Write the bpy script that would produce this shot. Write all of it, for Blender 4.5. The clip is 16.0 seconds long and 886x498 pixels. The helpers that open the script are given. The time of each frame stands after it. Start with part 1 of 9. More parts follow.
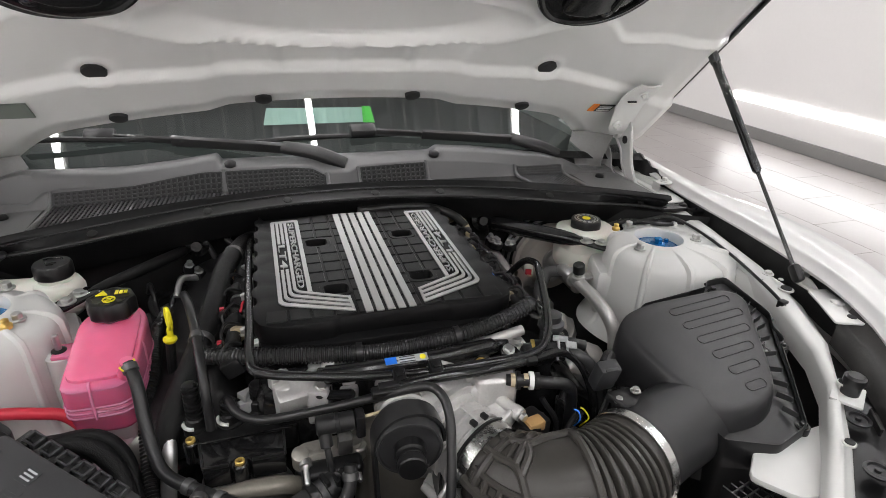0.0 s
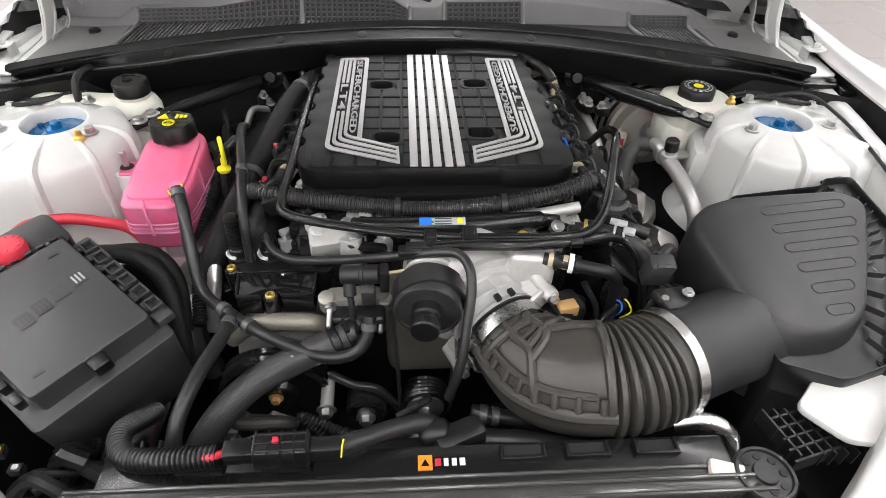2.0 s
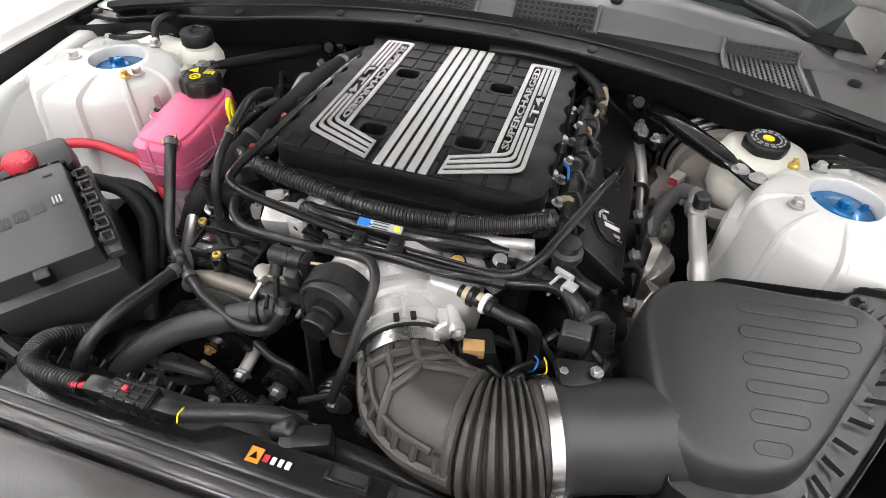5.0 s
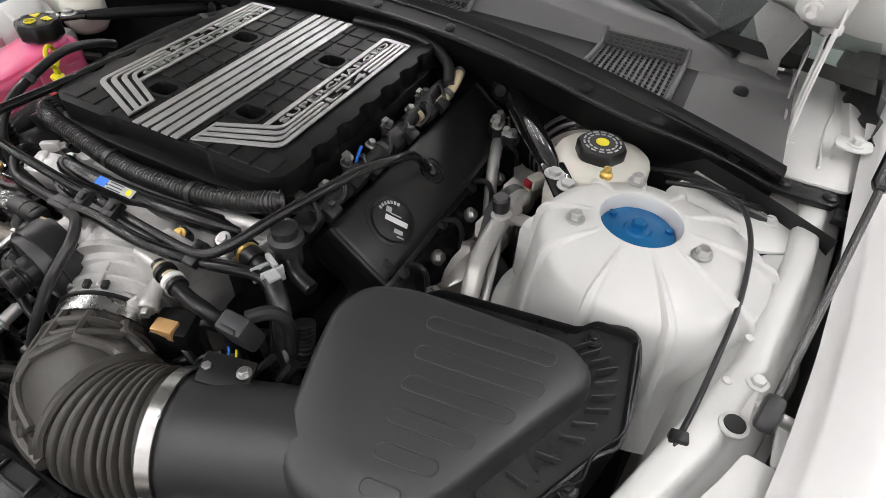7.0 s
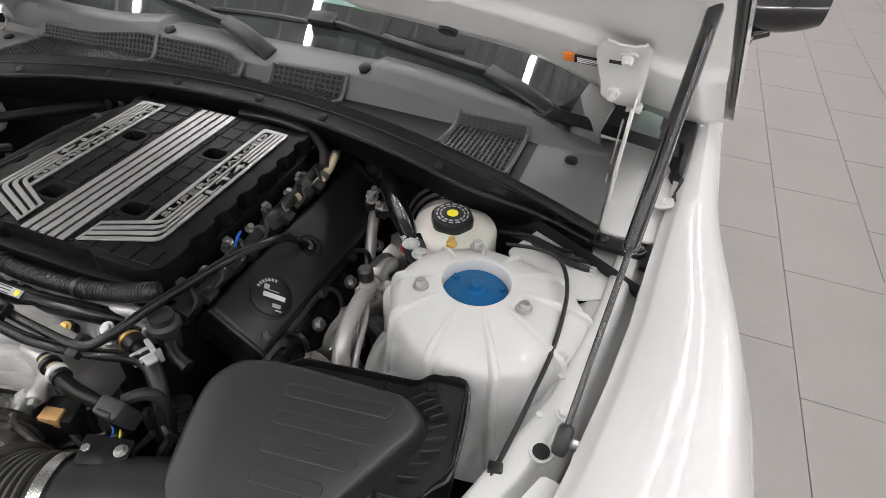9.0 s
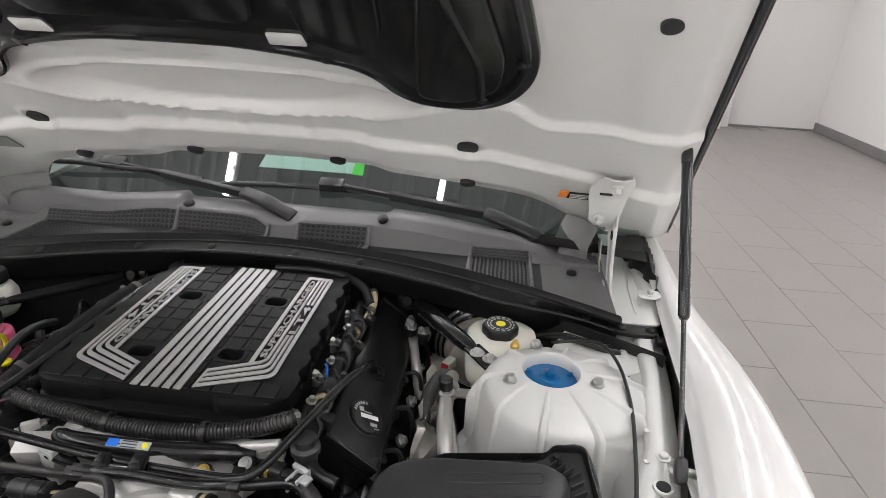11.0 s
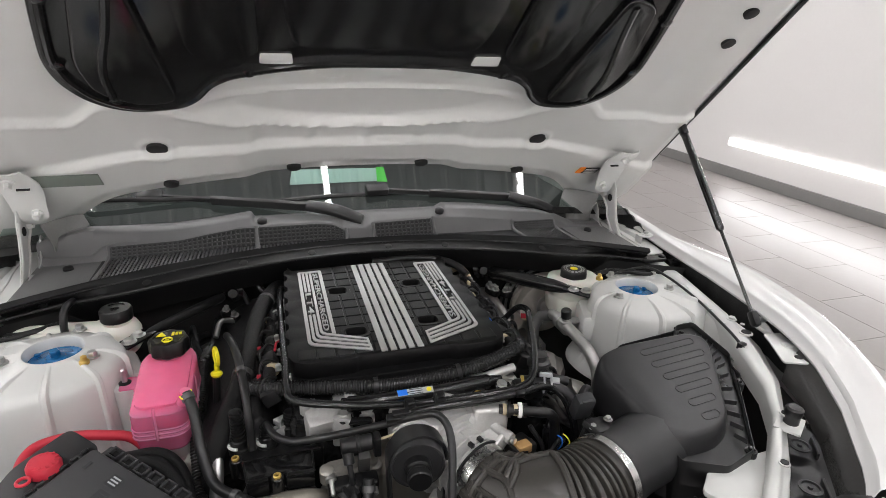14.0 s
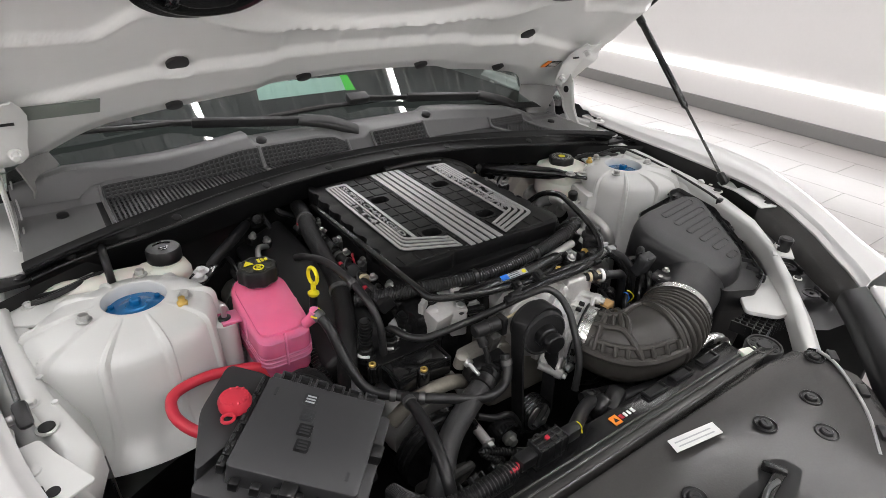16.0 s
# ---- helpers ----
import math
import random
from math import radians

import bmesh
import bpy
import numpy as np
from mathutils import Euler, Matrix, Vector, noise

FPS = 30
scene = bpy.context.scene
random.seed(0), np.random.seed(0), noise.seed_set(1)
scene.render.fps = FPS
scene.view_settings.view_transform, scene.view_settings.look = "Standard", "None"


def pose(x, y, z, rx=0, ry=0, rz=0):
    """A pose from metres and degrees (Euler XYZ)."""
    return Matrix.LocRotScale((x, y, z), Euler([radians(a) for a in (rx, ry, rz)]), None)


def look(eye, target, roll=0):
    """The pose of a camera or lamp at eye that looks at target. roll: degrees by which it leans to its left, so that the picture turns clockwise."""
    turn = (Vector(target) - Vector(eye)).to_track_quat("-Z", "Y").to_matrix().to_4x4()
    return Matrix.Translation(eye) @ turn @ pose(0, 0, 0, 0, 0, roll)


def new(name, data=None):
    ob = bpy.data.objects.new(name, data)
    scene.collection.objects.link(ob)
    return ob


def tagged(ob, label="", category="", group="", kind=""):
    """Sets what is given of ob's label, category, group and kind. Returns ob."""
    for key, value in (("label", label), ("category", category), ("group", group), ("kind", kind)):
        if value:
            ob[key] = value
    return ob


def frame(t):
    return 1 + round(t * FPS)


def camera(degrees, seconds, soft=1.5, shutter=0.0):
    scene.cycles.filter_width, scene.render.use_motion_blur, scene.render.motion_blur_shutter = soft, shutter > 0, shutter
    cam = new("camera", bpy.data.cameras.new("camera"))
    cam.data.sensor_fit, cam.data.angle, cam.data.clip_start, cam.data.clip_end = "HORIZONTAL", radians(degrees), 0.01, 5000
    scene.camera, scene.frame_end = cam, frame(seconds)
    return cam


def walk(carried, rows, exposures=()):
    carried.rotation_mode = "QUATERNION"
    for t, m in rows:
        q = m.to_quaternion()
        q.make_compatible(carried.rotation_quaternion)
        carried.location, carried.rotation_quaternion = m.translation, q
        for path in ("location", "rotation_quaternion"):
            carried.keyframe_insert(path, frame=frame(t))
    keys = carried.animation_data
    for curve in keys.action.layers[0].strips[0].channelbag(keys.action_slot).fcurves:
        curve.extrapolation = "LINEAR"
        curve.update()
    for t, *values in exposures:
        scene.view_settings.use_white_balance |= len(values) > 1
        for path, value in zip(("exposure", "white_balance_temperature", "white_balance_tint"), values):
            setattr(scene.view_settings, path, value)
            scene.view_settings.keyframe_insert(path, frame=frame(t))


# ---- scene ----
cam = camera(75.2, 16.0, soft=0.48)
PATH = [
(0, (-0.158, -0.866, 1.327), (0.407, 0.859, 0.486), 2.0),
    (0.5, (-0.141, -0.854, 1.325), (0.326, 0.853, 0.394), 2.0),
    (1, (-0.097, -0.852, 1.307), (0.252, 0.807, 0.246), 2.0),
    (1.5, (-0.07, -0.841, 1.301), (0.136, 0.732, 0.083), 2.1),
    (2, (-0.045, -0.827, 1.311), (0.083, 0.699, 0.024), 2.1),
    (2.5, (-0.054, -0.809, 1.325), (0.048, 0.699, 0.015), 2.2),
    (3, (-0.069, -0.784, 1.318), (0.021, 0.72, 0.002), 2.1),
    (3.2, (-0.066, -0.776, 1.318), (0.017, 0.722, -0.004), 2.0),
    (5.3, (0.292, -0.721, 1.337), (-0.165, 0.661, -0.034), 2.7),
    (5.5, (0.33, -0.701, 1.335), (-0.154, 0.669, -0.04), 2.7),
    (6, (0.438, -0.623, 1.327), (-0.124, 0.712, -0.051), 3.2),
    (6.5, (0.525, -0.565, 1.308), (-0.091, 0.739, -0.078), 3.1),
    (7, (0.587, -0.539, 1.299), (-0.025, 0.754, -0.098), 3.2),
    (7.5, (0.644, -0.53, 1.293), (0.043, 0.768, -0.104), 3.5),
    (8, (0.682, -0.522, 1.308), (0.09, 0.778, -0.092), 3.5),
    (8.5, (0.704, -0.524, 1.35), (0.15, 0.806, -0.037), 3.6),
    (9, (0.712, -0.543, 1.397), (0.213, 0.913, 0.12), 3.0),
    (9.5, (0.669, -0.6, 1.419), (0.258, 1.004, 0.297), 3.1),
    (9.7, (0.648, -0.635, 1.431), (0.27, 1.007, 0.352), 3.1),
    (11.8, (0.304, -0.804, 1.421), (0.32, 1.057, 0.687), 2.5),
    (12, (0.262, -0.805, 1.425), (0.332, 1.052, 0.687), 2.4),
    (12.5, (0.147, -0.862, 1.422), (0.371, 0.99, 0.702), 2.3),
    (13, (-0.01, -0.95, 1.43), (0.372, 0.88, 0.721), 2.2),
    (13.5, (-0.112, -1.005, 1.441), (0.376, 0.798, 0.725), 2.0),
    (14, (-0.198, -1.005, 1.413), (0.356, 0.778, 0.698), 1.8),
    (14.5, (-0.294, -0.943, 1.371), (0.349, 0.805, 0.642), 1.8),
    (15, (-0.384, -0.9, 1.363), (0.367, 0.769, 0.557), 1.8),
    (15.5, (-0.5, -0.881, 1.376), (0.379, 0.674, 0.476), 1.8),
    (16, (-0.626, -0.869, 1.391), (0.41, 0.544, 0.425), 2.2),
]
walk(cam, [(t, look(eye, target, roll)) for t, eye, target, roll in PATH],
     exposures=[(0, 0.26), (0.5, 0.28), (1.0, 0.44), (1.5, 0.72), (2.5, 1.0), (5.5, 1.0), (6.5, 0.72), (7.5, 0.38), (8.0, 0.30), (8.5, 0.30), (9.0, 0.35), (9.5, 0.4), (12.0, 0.25), (13.5, 0.22), (16.0, 0.18)])
# ---- light: a closed white showroom with linear ceiling lamps ----
world = bpy.data.worlds.new("world")
scene.world = world
world.use_nodes = True
world.node_tree.nodes["Background"].inputs[0].default_value = (0.8, 0.85, 0.9, 1)
world.node_tree.nodes["Background"].inputs[1].default_value = 0.05


# ---- materials ----
def material(name, color, rough=0.5, metal=0.0, grain=0.0, scale=60.0, stain=0.0, stain_scale=8.0, bump=0.0, coat=0.0,
             alpha=1.0, trans=0.0, ior=1.45, emit=0.0, subsurf=0.0, rough_var=0.0, spec=0.5):
    m = bpy.data.materials.new(name)
    m.use_nodes = True
    nt = m.node_tree
    b = nt.nodes["Principled BSDF"]
    b.inputs["Base Color"].default_value = (*color, 1)
    b.inputs["Roughness"].default_value = rough
    b.inputs["Metallic"].default_value = metal
    b.inputs["Coat Weight"].default_value = coat
    b.inputs["Coat Roughness"].default_value = 0.06
    b.inputs["Transmission Weight"].default_value = trans
    b.inputs["IOR"].default_value = ior
    b.inputs["Specular IOR Level"].default_value = spec
    b.inputs["Alpha"].default_value = alpha
    if subsurf:
        b.inputs["Subsurface Weight"].default_value = subsurf
        b.inputs["Subsurface Radius"].default_value = (0.03, 0.016, 0.02)
        b.inputs["Subsurface Scale"].default_value = 0.6
    if emit:
        b.inputs["Emission Color"].default_value = (*color, 1)
        b.inputs["Emission Strength"].default_value = emit
    if grain or stain or bump or rough_var:
        tc = nt.nodes.new("ShaderNodeTexCoord")
        fine = nt.nodes.new("ShaderNodeTexNoise")
        fine.inputs["Scale"].default_value = scale
        fine.inputs["Detail"].default_value = 6
        big = nt.nodes.new("ShaderNodeTexNoise")
        big.inputs["Scale"].default_value = stain_scale
        big.inputs["Detail"].default_value = 5
        for n in (fine, big):
            nt.links.new(tc.outputs["Object"], n.inputs["Vector"])
        if grain or stain:
            hsv = nt.nodes.new("ShaderNodeHueSaturation")
            hsv.inputs["Color"].default_value = (*color, 1)
            a = nt.nodes.new("ShaderNodeMath")
            a.operation = "MULTIPLY_ADD"
            a.inputs[1].default_value = 2 * grain
            a.inputs[2].default_value = 1 - grain
            nt.links.new(fine.outputs["Fac"], a.inputs[0])
            c = nt.nodes.new("ShaderNodeMath")
            c.operation = "MULTIPLY_ADD"
            c.inputs[1].default_value = 2 * stain
            c.inputs[2].default_value = 1 - stain
            nt.links.new(big.outputs["Fac"], c.inputs[0])
            d = nt.nodes.new("ShaderNodeMath")
            d.operation = "MULTIPLY"
            nt.links.new(a.outputs[0], d.inputs[0])
            nt.links.new(c.outputs[0], d.inputs[1])
            nt.links.new(d.outputs[0], hsv.inputs["Value"])
            nt.links.new(hsv.outputs[0], b.inputs["Base Color"])
        if rough_var:
            r = nt.nodes.new("ShaderNodeMath")
            r.operation = "MULTIPLY_ADD"
            r.inputs[1].default_value = 2 * rough_var
            r.inputs[2].default_value = rough - rough_var
            nt.links.new(big.outputs["Fac"], r.inputs[0])
            nt.links.new(r.outputs[0], b.inputs["Roughness"])
        if bump:
            bp = nt.nodes.new("ShaderNodeBump")
            bp.inputs["Strength"].default_value = bump
            bp.inputs["Distance"].default_value = 0.001
            nt.links.new(fine.outputs["Fac"], bp.inputs["Height"])
            nt.links.new(bp.outputs[0], b.inputs["Normal"])
    return m


PAINT = material("white_paint", (0.64, 0.637, 0.63), 0.26, coat=0.6, stain=0.008, stain_scale=3, rough_var=0.012)
PAINT_IN = material("white_inner_paint", (0.60, 0.602, 0.587), 0.30, coat=0.25, stain=0.02, stain_scale=6, bump=0.10, scale=90, rough_var=0.03)
BLACK_PL = material("black_plastic", (0.0095, 0.0095, 0.010), 0.30, grain=0.12, scale=900, stain=0.15, bump=0.07, rough_var=0.08, spec=0.5)
GREY_PL = material("dark_grey_plastic", (0.0235, 0.0235, 0.0248), 0.38, grain=0.12, scale=1500, stain=0.10, stain_scale=5, bump=0.10, rough_var=0.06, spec=0.6)
COWL_PL = material("cowl_plastic", (0.122, 0.121, 0.122), 0.38, grain=0.12, scale=1300, stain=0.12, bump=0.14, rough_var=0.07)
GLOSS_BK = material("gloss_black", (0.008, 0.008, 0.0085), 0.14, coat=0.5, stain=0.1)
SATIN_BK = material("satin_black_paint", (0.010, 0.010, 0.0105), 0.17, stain=0.1, bump=0.06, scale=200, rough_var=0.08)
RUBBER = material("black_rubber", (0.017, 0.017, 0.0175), 0.29, grain=0.2, scale=150, stain=0.2, bump=0.15)
CONDUIT = material("conduit_plastic", (0.020, 0.020, 0.0205), 0.24, stain=0.1, spec=0.6)
DUCT_RB = material("duct_rubber", (0.046, 0.0430, 0.0385), 0.34, grain=0.12, scale=120, stain=0.15, bump=0.15, rough_var=0.08)
SLEEVE = material("woven_sleeve", (0.0085, 0.0085, 0.009), 0.55, grain=0.35, scale=700, stain=0.35, stain_scale=40, bump=0.9, spec=0.3)
FABRIC = material("black_tape_fabric", (0.011, 0.011, 0.0115), 0.5, grain=0.3, scale=800, stain=0.2, bump=0.6)
ALU = material("cast_aluminium", (0.44, 0.43, 0.415), 0.36, metal=0.6, grain=0.12, scale=250, stain=0.12, stain_scale=25, bump=0.5, rough_var=0.1)
ALU_C = material("bright_casting", (0.60, 0.592, 0.58), 0.38, metal=0.55, grain=0.10, scale=300, stain=0.15, stain_scale=30, bump=0.7, rough_var=0.1)
ALU_SM = material("machined_aluminium", (0.68, 0.68, 0.67), 0.26, metal=1.0, stain=0.06, stain_scale=30, rough_var=0.08)
PIPE_AL = material("dull_aluminium_pipe", (0.50, 0.495, 0.48), 0.42, metal=0.7, grain=0.08, scale=200, stain=0.1, stain_scale=30, bump=0.2)
SHIELD = material("shield_plastic", (0.052, 0.050, 0.049), 0.17, grain=0.1, scale=300, stain=0.04, stain_scale=6, bump=0.15, rough_var=0.03, spec=0.6)
SEAL = material("seal_rubber", (0.0075, 0.0075, 0.0079), 0.45, grain=0.15, scale=300, stain=0.15, bump=0.2, spec=0.3)
LIDM = material("lid_coating", (0.0056, 0.0056, 0.0059), 0.42, grain=0.15, scale=1200, stain=0.12, bump=0.12, rough_var=0.06, spec=0.21)
AGED = material("aged_casting", (0.33, 0.315, 0.285), 0.45, metal=0.6, grain=0.15, scale=200, stain=0.3, stain_scale=20, bump=0.6)
HEATSH = material("heat_shield_foil", (0.55, 0.53, 0.50), 0.32, metal=0.85, grain=0.15, scale=90, stain=0.3, stain_scale=25, bump=1.0, rough_var=0.12)
CLEAR_PK = material("clear_pink_plastic", (0.62, 0.46, 0.50), 0.26, stain=0.1, stain_scale=14, subsurf=0.3)
DULL = material("dull_clamp_steel", (0.12, 0.12, 0.12), 0.42, metal=0.6, stain=0.2, stain_scale=60)
LATT = material("lattice_plastic", (0.030, 0.030, 0.031), 0.42, grain=0.15, scale=500, stain=0.1)
STEEL_W = material("grey_primer", (0.36, 0.36, 0.355), 0.4, stain=0.12, stain_scale=20)
STEEL = material("zinc_steel", (0.55, 0.55, 0.54), 0.35, metal=0.95, stain=0.15, stain_scale=60, rough_var=0.1)
SILVER = material("brushed_silver", (0.50, 0.50, 0.495), 0.42, metal=0.75, grain=0.06, scale=900, bump=0.1)
BLUE = material("blue_anodised", (0.003, 0.13, 0.34), 0.25, metal=0.4, stain=0.08, coat=0.3)
WHITE_PL = material("milky_plastic", (0.72, 0.71, 0.64), 0.40, stain=0.06, subsurf=0.25, rough_var=0.05)
PINK = material("pink_coolant_plastic", (0.78, 0.17, 0.31), 0.22, stain=0.12, stain_scale=22, subsurf=0.9, rough_var=0.06)
PINK_PALE = material("pale_pink_plastic", (0.80, 0.20, 0.34), 0.24, stain=0.12, stain_scale=22, subsurf=0.9, rough_var=0.06)
YELLOW = material("yellow_plastic", (0.82, 0.72, 0.02), 0.38, stain=0.05)
RED = material("red_plastic", (0.52, 0.028, 0.050), 0.40, stain=0.06)
ORANGE = material("orange_paint", (0.90, 0.25, 0.02), 0.45)
WHITE_LB = material("white_print", (0.75, 0.75, 0.74), 0.5, stain=0.05)
COPPER = material("brass_tan", (0.62, 0.38, 0.16), 0.4, metal=0.35, stain=0.1)
BRASS = material("brass", (0.70, 0.48, 0.14), 0.35, metal=0.8, stain=0.15)
# near-black that puts shade into holes, backings and the depths of the bay
DARK = material("deep_shade_black", (0.012, 0.012, 0.0123), 0.7, stain=0.2)
INSUL = material("insulator_black", (0.010, 0.010, 0.010), 0.16, stain=0.2, stain_scale=5, rough_var=0.09, bump=0.1, scale=25)
# grey lightened to imitate light low in the bay; also colours a connector
GREY_LIFT = material("lightened_plastic", (0.045, 0.044, 0.042), 0.5, grain=0.3, scale=300, stain=0.35, stain_scale=25, bump=0.3)
HOSE_CL = material("cloth_grain_hose", (0.036, 0.036, 0.0365), 0.42, grain=0.2, scale=700, stain=0.1, stain_scale=20, bump=0.5)
TARNISH = material("tarnished_casting", (0.21, 0.195, 0.165), 0.42, metal=0.4, grain=0.15, scale=200, stain=0.2, stain_scale=20, bump=0.5)
FUSE_PL = material("fuse_box_plastic", (0.043, 0.043, 0.045), 0.33, grain=0.12, scale=1500, stain=0.08, stain_scale=5, bump=0.10, rough_var=0.05)
BLUE_LB = material("blue_label", (0.02, 0.18, 0.75), 0.4)
TAN = material("aged_tan_plastic", (0.50, 0.42, 0.28), 0.5, stain=0.15)
GREEN = material("green_tape", (0.08, 0.80, 0.05), 0.5)
PAPER = material("pale_paper", (0.55, 0.72, 0.66), 0.6, stain=0.05)
WALLM = material("white_wall", (0.62, 0.605, 0.595), 0.55, grain=0.02, scale=40, stain=0.02, stain_scale=1.2, bump=0.05)
BASEB = material("grey_baseboard", (0.17, 0.165, 0.16), 0.45, stain=0.08, stain_scale=4)
TILE = material("grey_floor_tile", (0.235, 0.217, 0.208), 0.36, grain=0.05, scale=30, stain=0.12, stain_scale=2.5, rough_var=0.08)
GROUT = material("tile_grout", (0.262, 0.245, 0.236), 0.7, grain=0.1, scale=100, stain=0.1)
CEILM = material("ceiling_deck", (0.40, 0.40, 0.41), 0.6, stain=0.15, stain_scale=2)
LAMP = material("lamp_tube", (1.0, 0.985, 0.975), emit=12.0)
LEDM = material("led_strip", (1.0, 0.99, 0.98), emit=3.5)
GLASS = bpy.data.materials.new("windscreen_glass")
GLASS.use_nodes = True
gn = GLASS.node_tree
gn.nodes.remove(gn.nodes["Principled BSDF"])
g_clear, g_gloss, g_mix, g_fres = (gn.nodes.new("ShaderNode" + k) for k in ("BsdfTransparent", "BsdfGlossy", "MixShader", "Fresnel"))
g_clear.inputs[0].default_value = (0.50, 0.60, 0.56, 1)
g_gloss.inputs["Roughness"].default_value = 0.015
g_fres.inputs[0].default_value = 2.05
for a_, b_ in ((g_fres.outputs[0], g_mix.inputs[0]), (g_clear.outputs[0], g_mix.inputs[1]), (g_gloss.outputs[0], g_mix.inputs[2]), (g_mix.outputs[0], gn.nodes["Material Output"].inputs[0])):
    gn.links.new(a_, b_)


# ---- building helpers ----
def mesh_object(name, bm, mat, smooth=True, angle=35):
    me = bpy.data.meshes.new(name)
    bmesh.ops.recalc_face_normals(bm, faces=bm.faces[:])
    if smooth:
        lim = radians(angle)
        for f in bm.faces:
            f.smooth = True
        for e in bm.edges:
            e.smooth = len(e.link_faces) == 2 and e.calc_face_angle(0.0) < lim
    bm.to_mesh(me)
    bm.free()
    for one in mat if isinstance(mat, (list, tuple)) else [mat]:
        me.materials.append(one)
    return new(name, me)


def thing(name, place, label, category, group="", kind=""):
    ob = new(name)
    ob.empty_display_size = 0.02
    ob.location = place
    return tagged(ob, label, category, group, kind)


def part(name, bm, mat, parent, label="", smooth=True, angle=35):
    """One mesh in world coordinates under a thing, or under a part of it."""
    ob = mesh_object(name, bm, mat, smooth, angle)
    ob.parent = parent
    top = parent
    while top.parent:
        top = top.parent
    ob.matrix_parent_inverse = Matrix.Translation(-Vector(top.location)) if parent == top else Matrix.Identity(4)
    if label:
        tagged(ob, label)
    return ob


def solid(name, bm, mat, label, category, group="", kind="", smooth=True, angle=35):
    return tagged(mesh_object(name, bm, mat, smooth, angle), label, category, group, kind)


def frame_to(p, axis, up=(0, 0, 1)):
    """A frame at p whose z runs along axis."""
    z = Vector(axis).normalized()
    u = Vector(up)
    if abs(z.dot(u.normalized())) > 0.98:
        u = Vector((0, 1, 0))
    x = u.cross(z).normalized()
    y = z.cross(x)
    return Matrix(((x.x, y.x, z.x, p[0]), (x.y, y.y, z.y, p[1]), (x.z, y.z, z.z, p[2]), (0, 0, 0, 1)))


def merge(bm, verts, faces, m=None):
    vs = [bm.verts.new(m @ Vector(v) if m else v) for v in verts]
    out = []
    for f in faces:
        try:
            out.append(bm.faces.new([vs[i] for i in f]))
        except ValueError:
            pass
    return vs, out


def box(bm, c, s, rot=None, bev=0.0, seg=2):
    tmp = bmesh.new()
    bmesh.ops.create_cube(tmp, size=1)
    for v in tmp.verts:
        v.co = Vector((v.co.x * s[0], v.co.y * s[1], v.co.z * s[2]))
    if bev:
        bmesh.ops.bevel(tmp, geom=tmp.edges[:], offset=min(bev, 0.45 * min(s)), segments=seg, profile=0.5, affect="EDGES")
    m = Matrix.Translation(c) @ (rot if rot else Matrix.Identity(4))
    absorb(bm, tmp, m)
    return bm


def absorb(bm, tmp, m=None):
    tmp.verts.index_update()
    merge(bm, [v.co.copy() for v in tmp.verts], [[v.index for v in f.verts] for f in tmp.faces], m)
    tmp.free()


def rings(bm, loops, close_ends=True, closed=True):
    """Skin between loops of equally many points."""
    rows = [[bm.verts.new(p) for p in lp] for lp in loops]
    n = len(rows[0])
    for a, b in zip(rows, rows[1:]):
        for i in range(n if closed else n - 1):
            j = (i + 1) % n
            bm.faces.new((a[i], a[j], b[j], b[i]))
    if close_ends and closed:
        bm.faces.new(rows[0][::-1])
        bm.faces.new(rows[-1])
    return rows


def lathe(bm, prof, p, axis=(0, 0, 1), seg=28, caps=True, wob=None):
    m = frame_to(p, axis)
    loops = []
    for r, h in prof:
        loops.append([m @ Vector((r * (wob(k) if wob else 1) * math.cos(math.tau * k / seg), r * (wob(k) if wob else 1) * math.sin(math.tau * k / seg), h)) for k in range(seg)])
    rings(bm, loops, caps)
    return bm


def curve_points(pts, per=8):
    """A smooth line through points."""
    pts = [Vector(p) for p in pts]
    if len(pts) < 3:
        return [pts[0].lerp(pts[-1], k / per) for k in range(per + 1)]
    ext = [pts[0] * 2 - pts[1]] + pts + [pts[-1] * 2 - pts[-2]]
    out = []
    for i in range(1, len(ext) - 2):
        a, b, c, d = ext[i - 1:i + 3]
        for k in range(per):
            t = k / per
            out.append(0.5 * (2 * b + (c - a) * t + (2 * a - 5 * b + 4 * c - d) * t * t + (3 * b - a - 3 * c + d) * t ** 3))
    out.append(pts[-1])
    return out


def along(pts, r, seg=10):
    """Circles carried along a line without twist; r is a number or a list."""
    n = len(pts)
    tang = [(pts[min(i + 1, n - 1)] - pts[max(i - 1, 0)]).normalized() for i in range(n)]
    u = tang[0].orthogonal().normalized()
    loops = []
    for i, p in enumerate(pts):
        u = (u - tang[i] * u.dot(tang[i])).normalized()
        v = tang[i].cross(u)
        rr = r[i] if isinstance(r, (list, tuple)) else r
        loops.append([p + rr * (math.cos(math.tau * k / seg) * u + math.sin(math.tau * k / seg) * v) for k in range(seg)])
    return loops


def tube(bm, pts, r, seg=10, per=8):
    rings(bm, along(curve_points(pts, per), r, seg))
    return bm


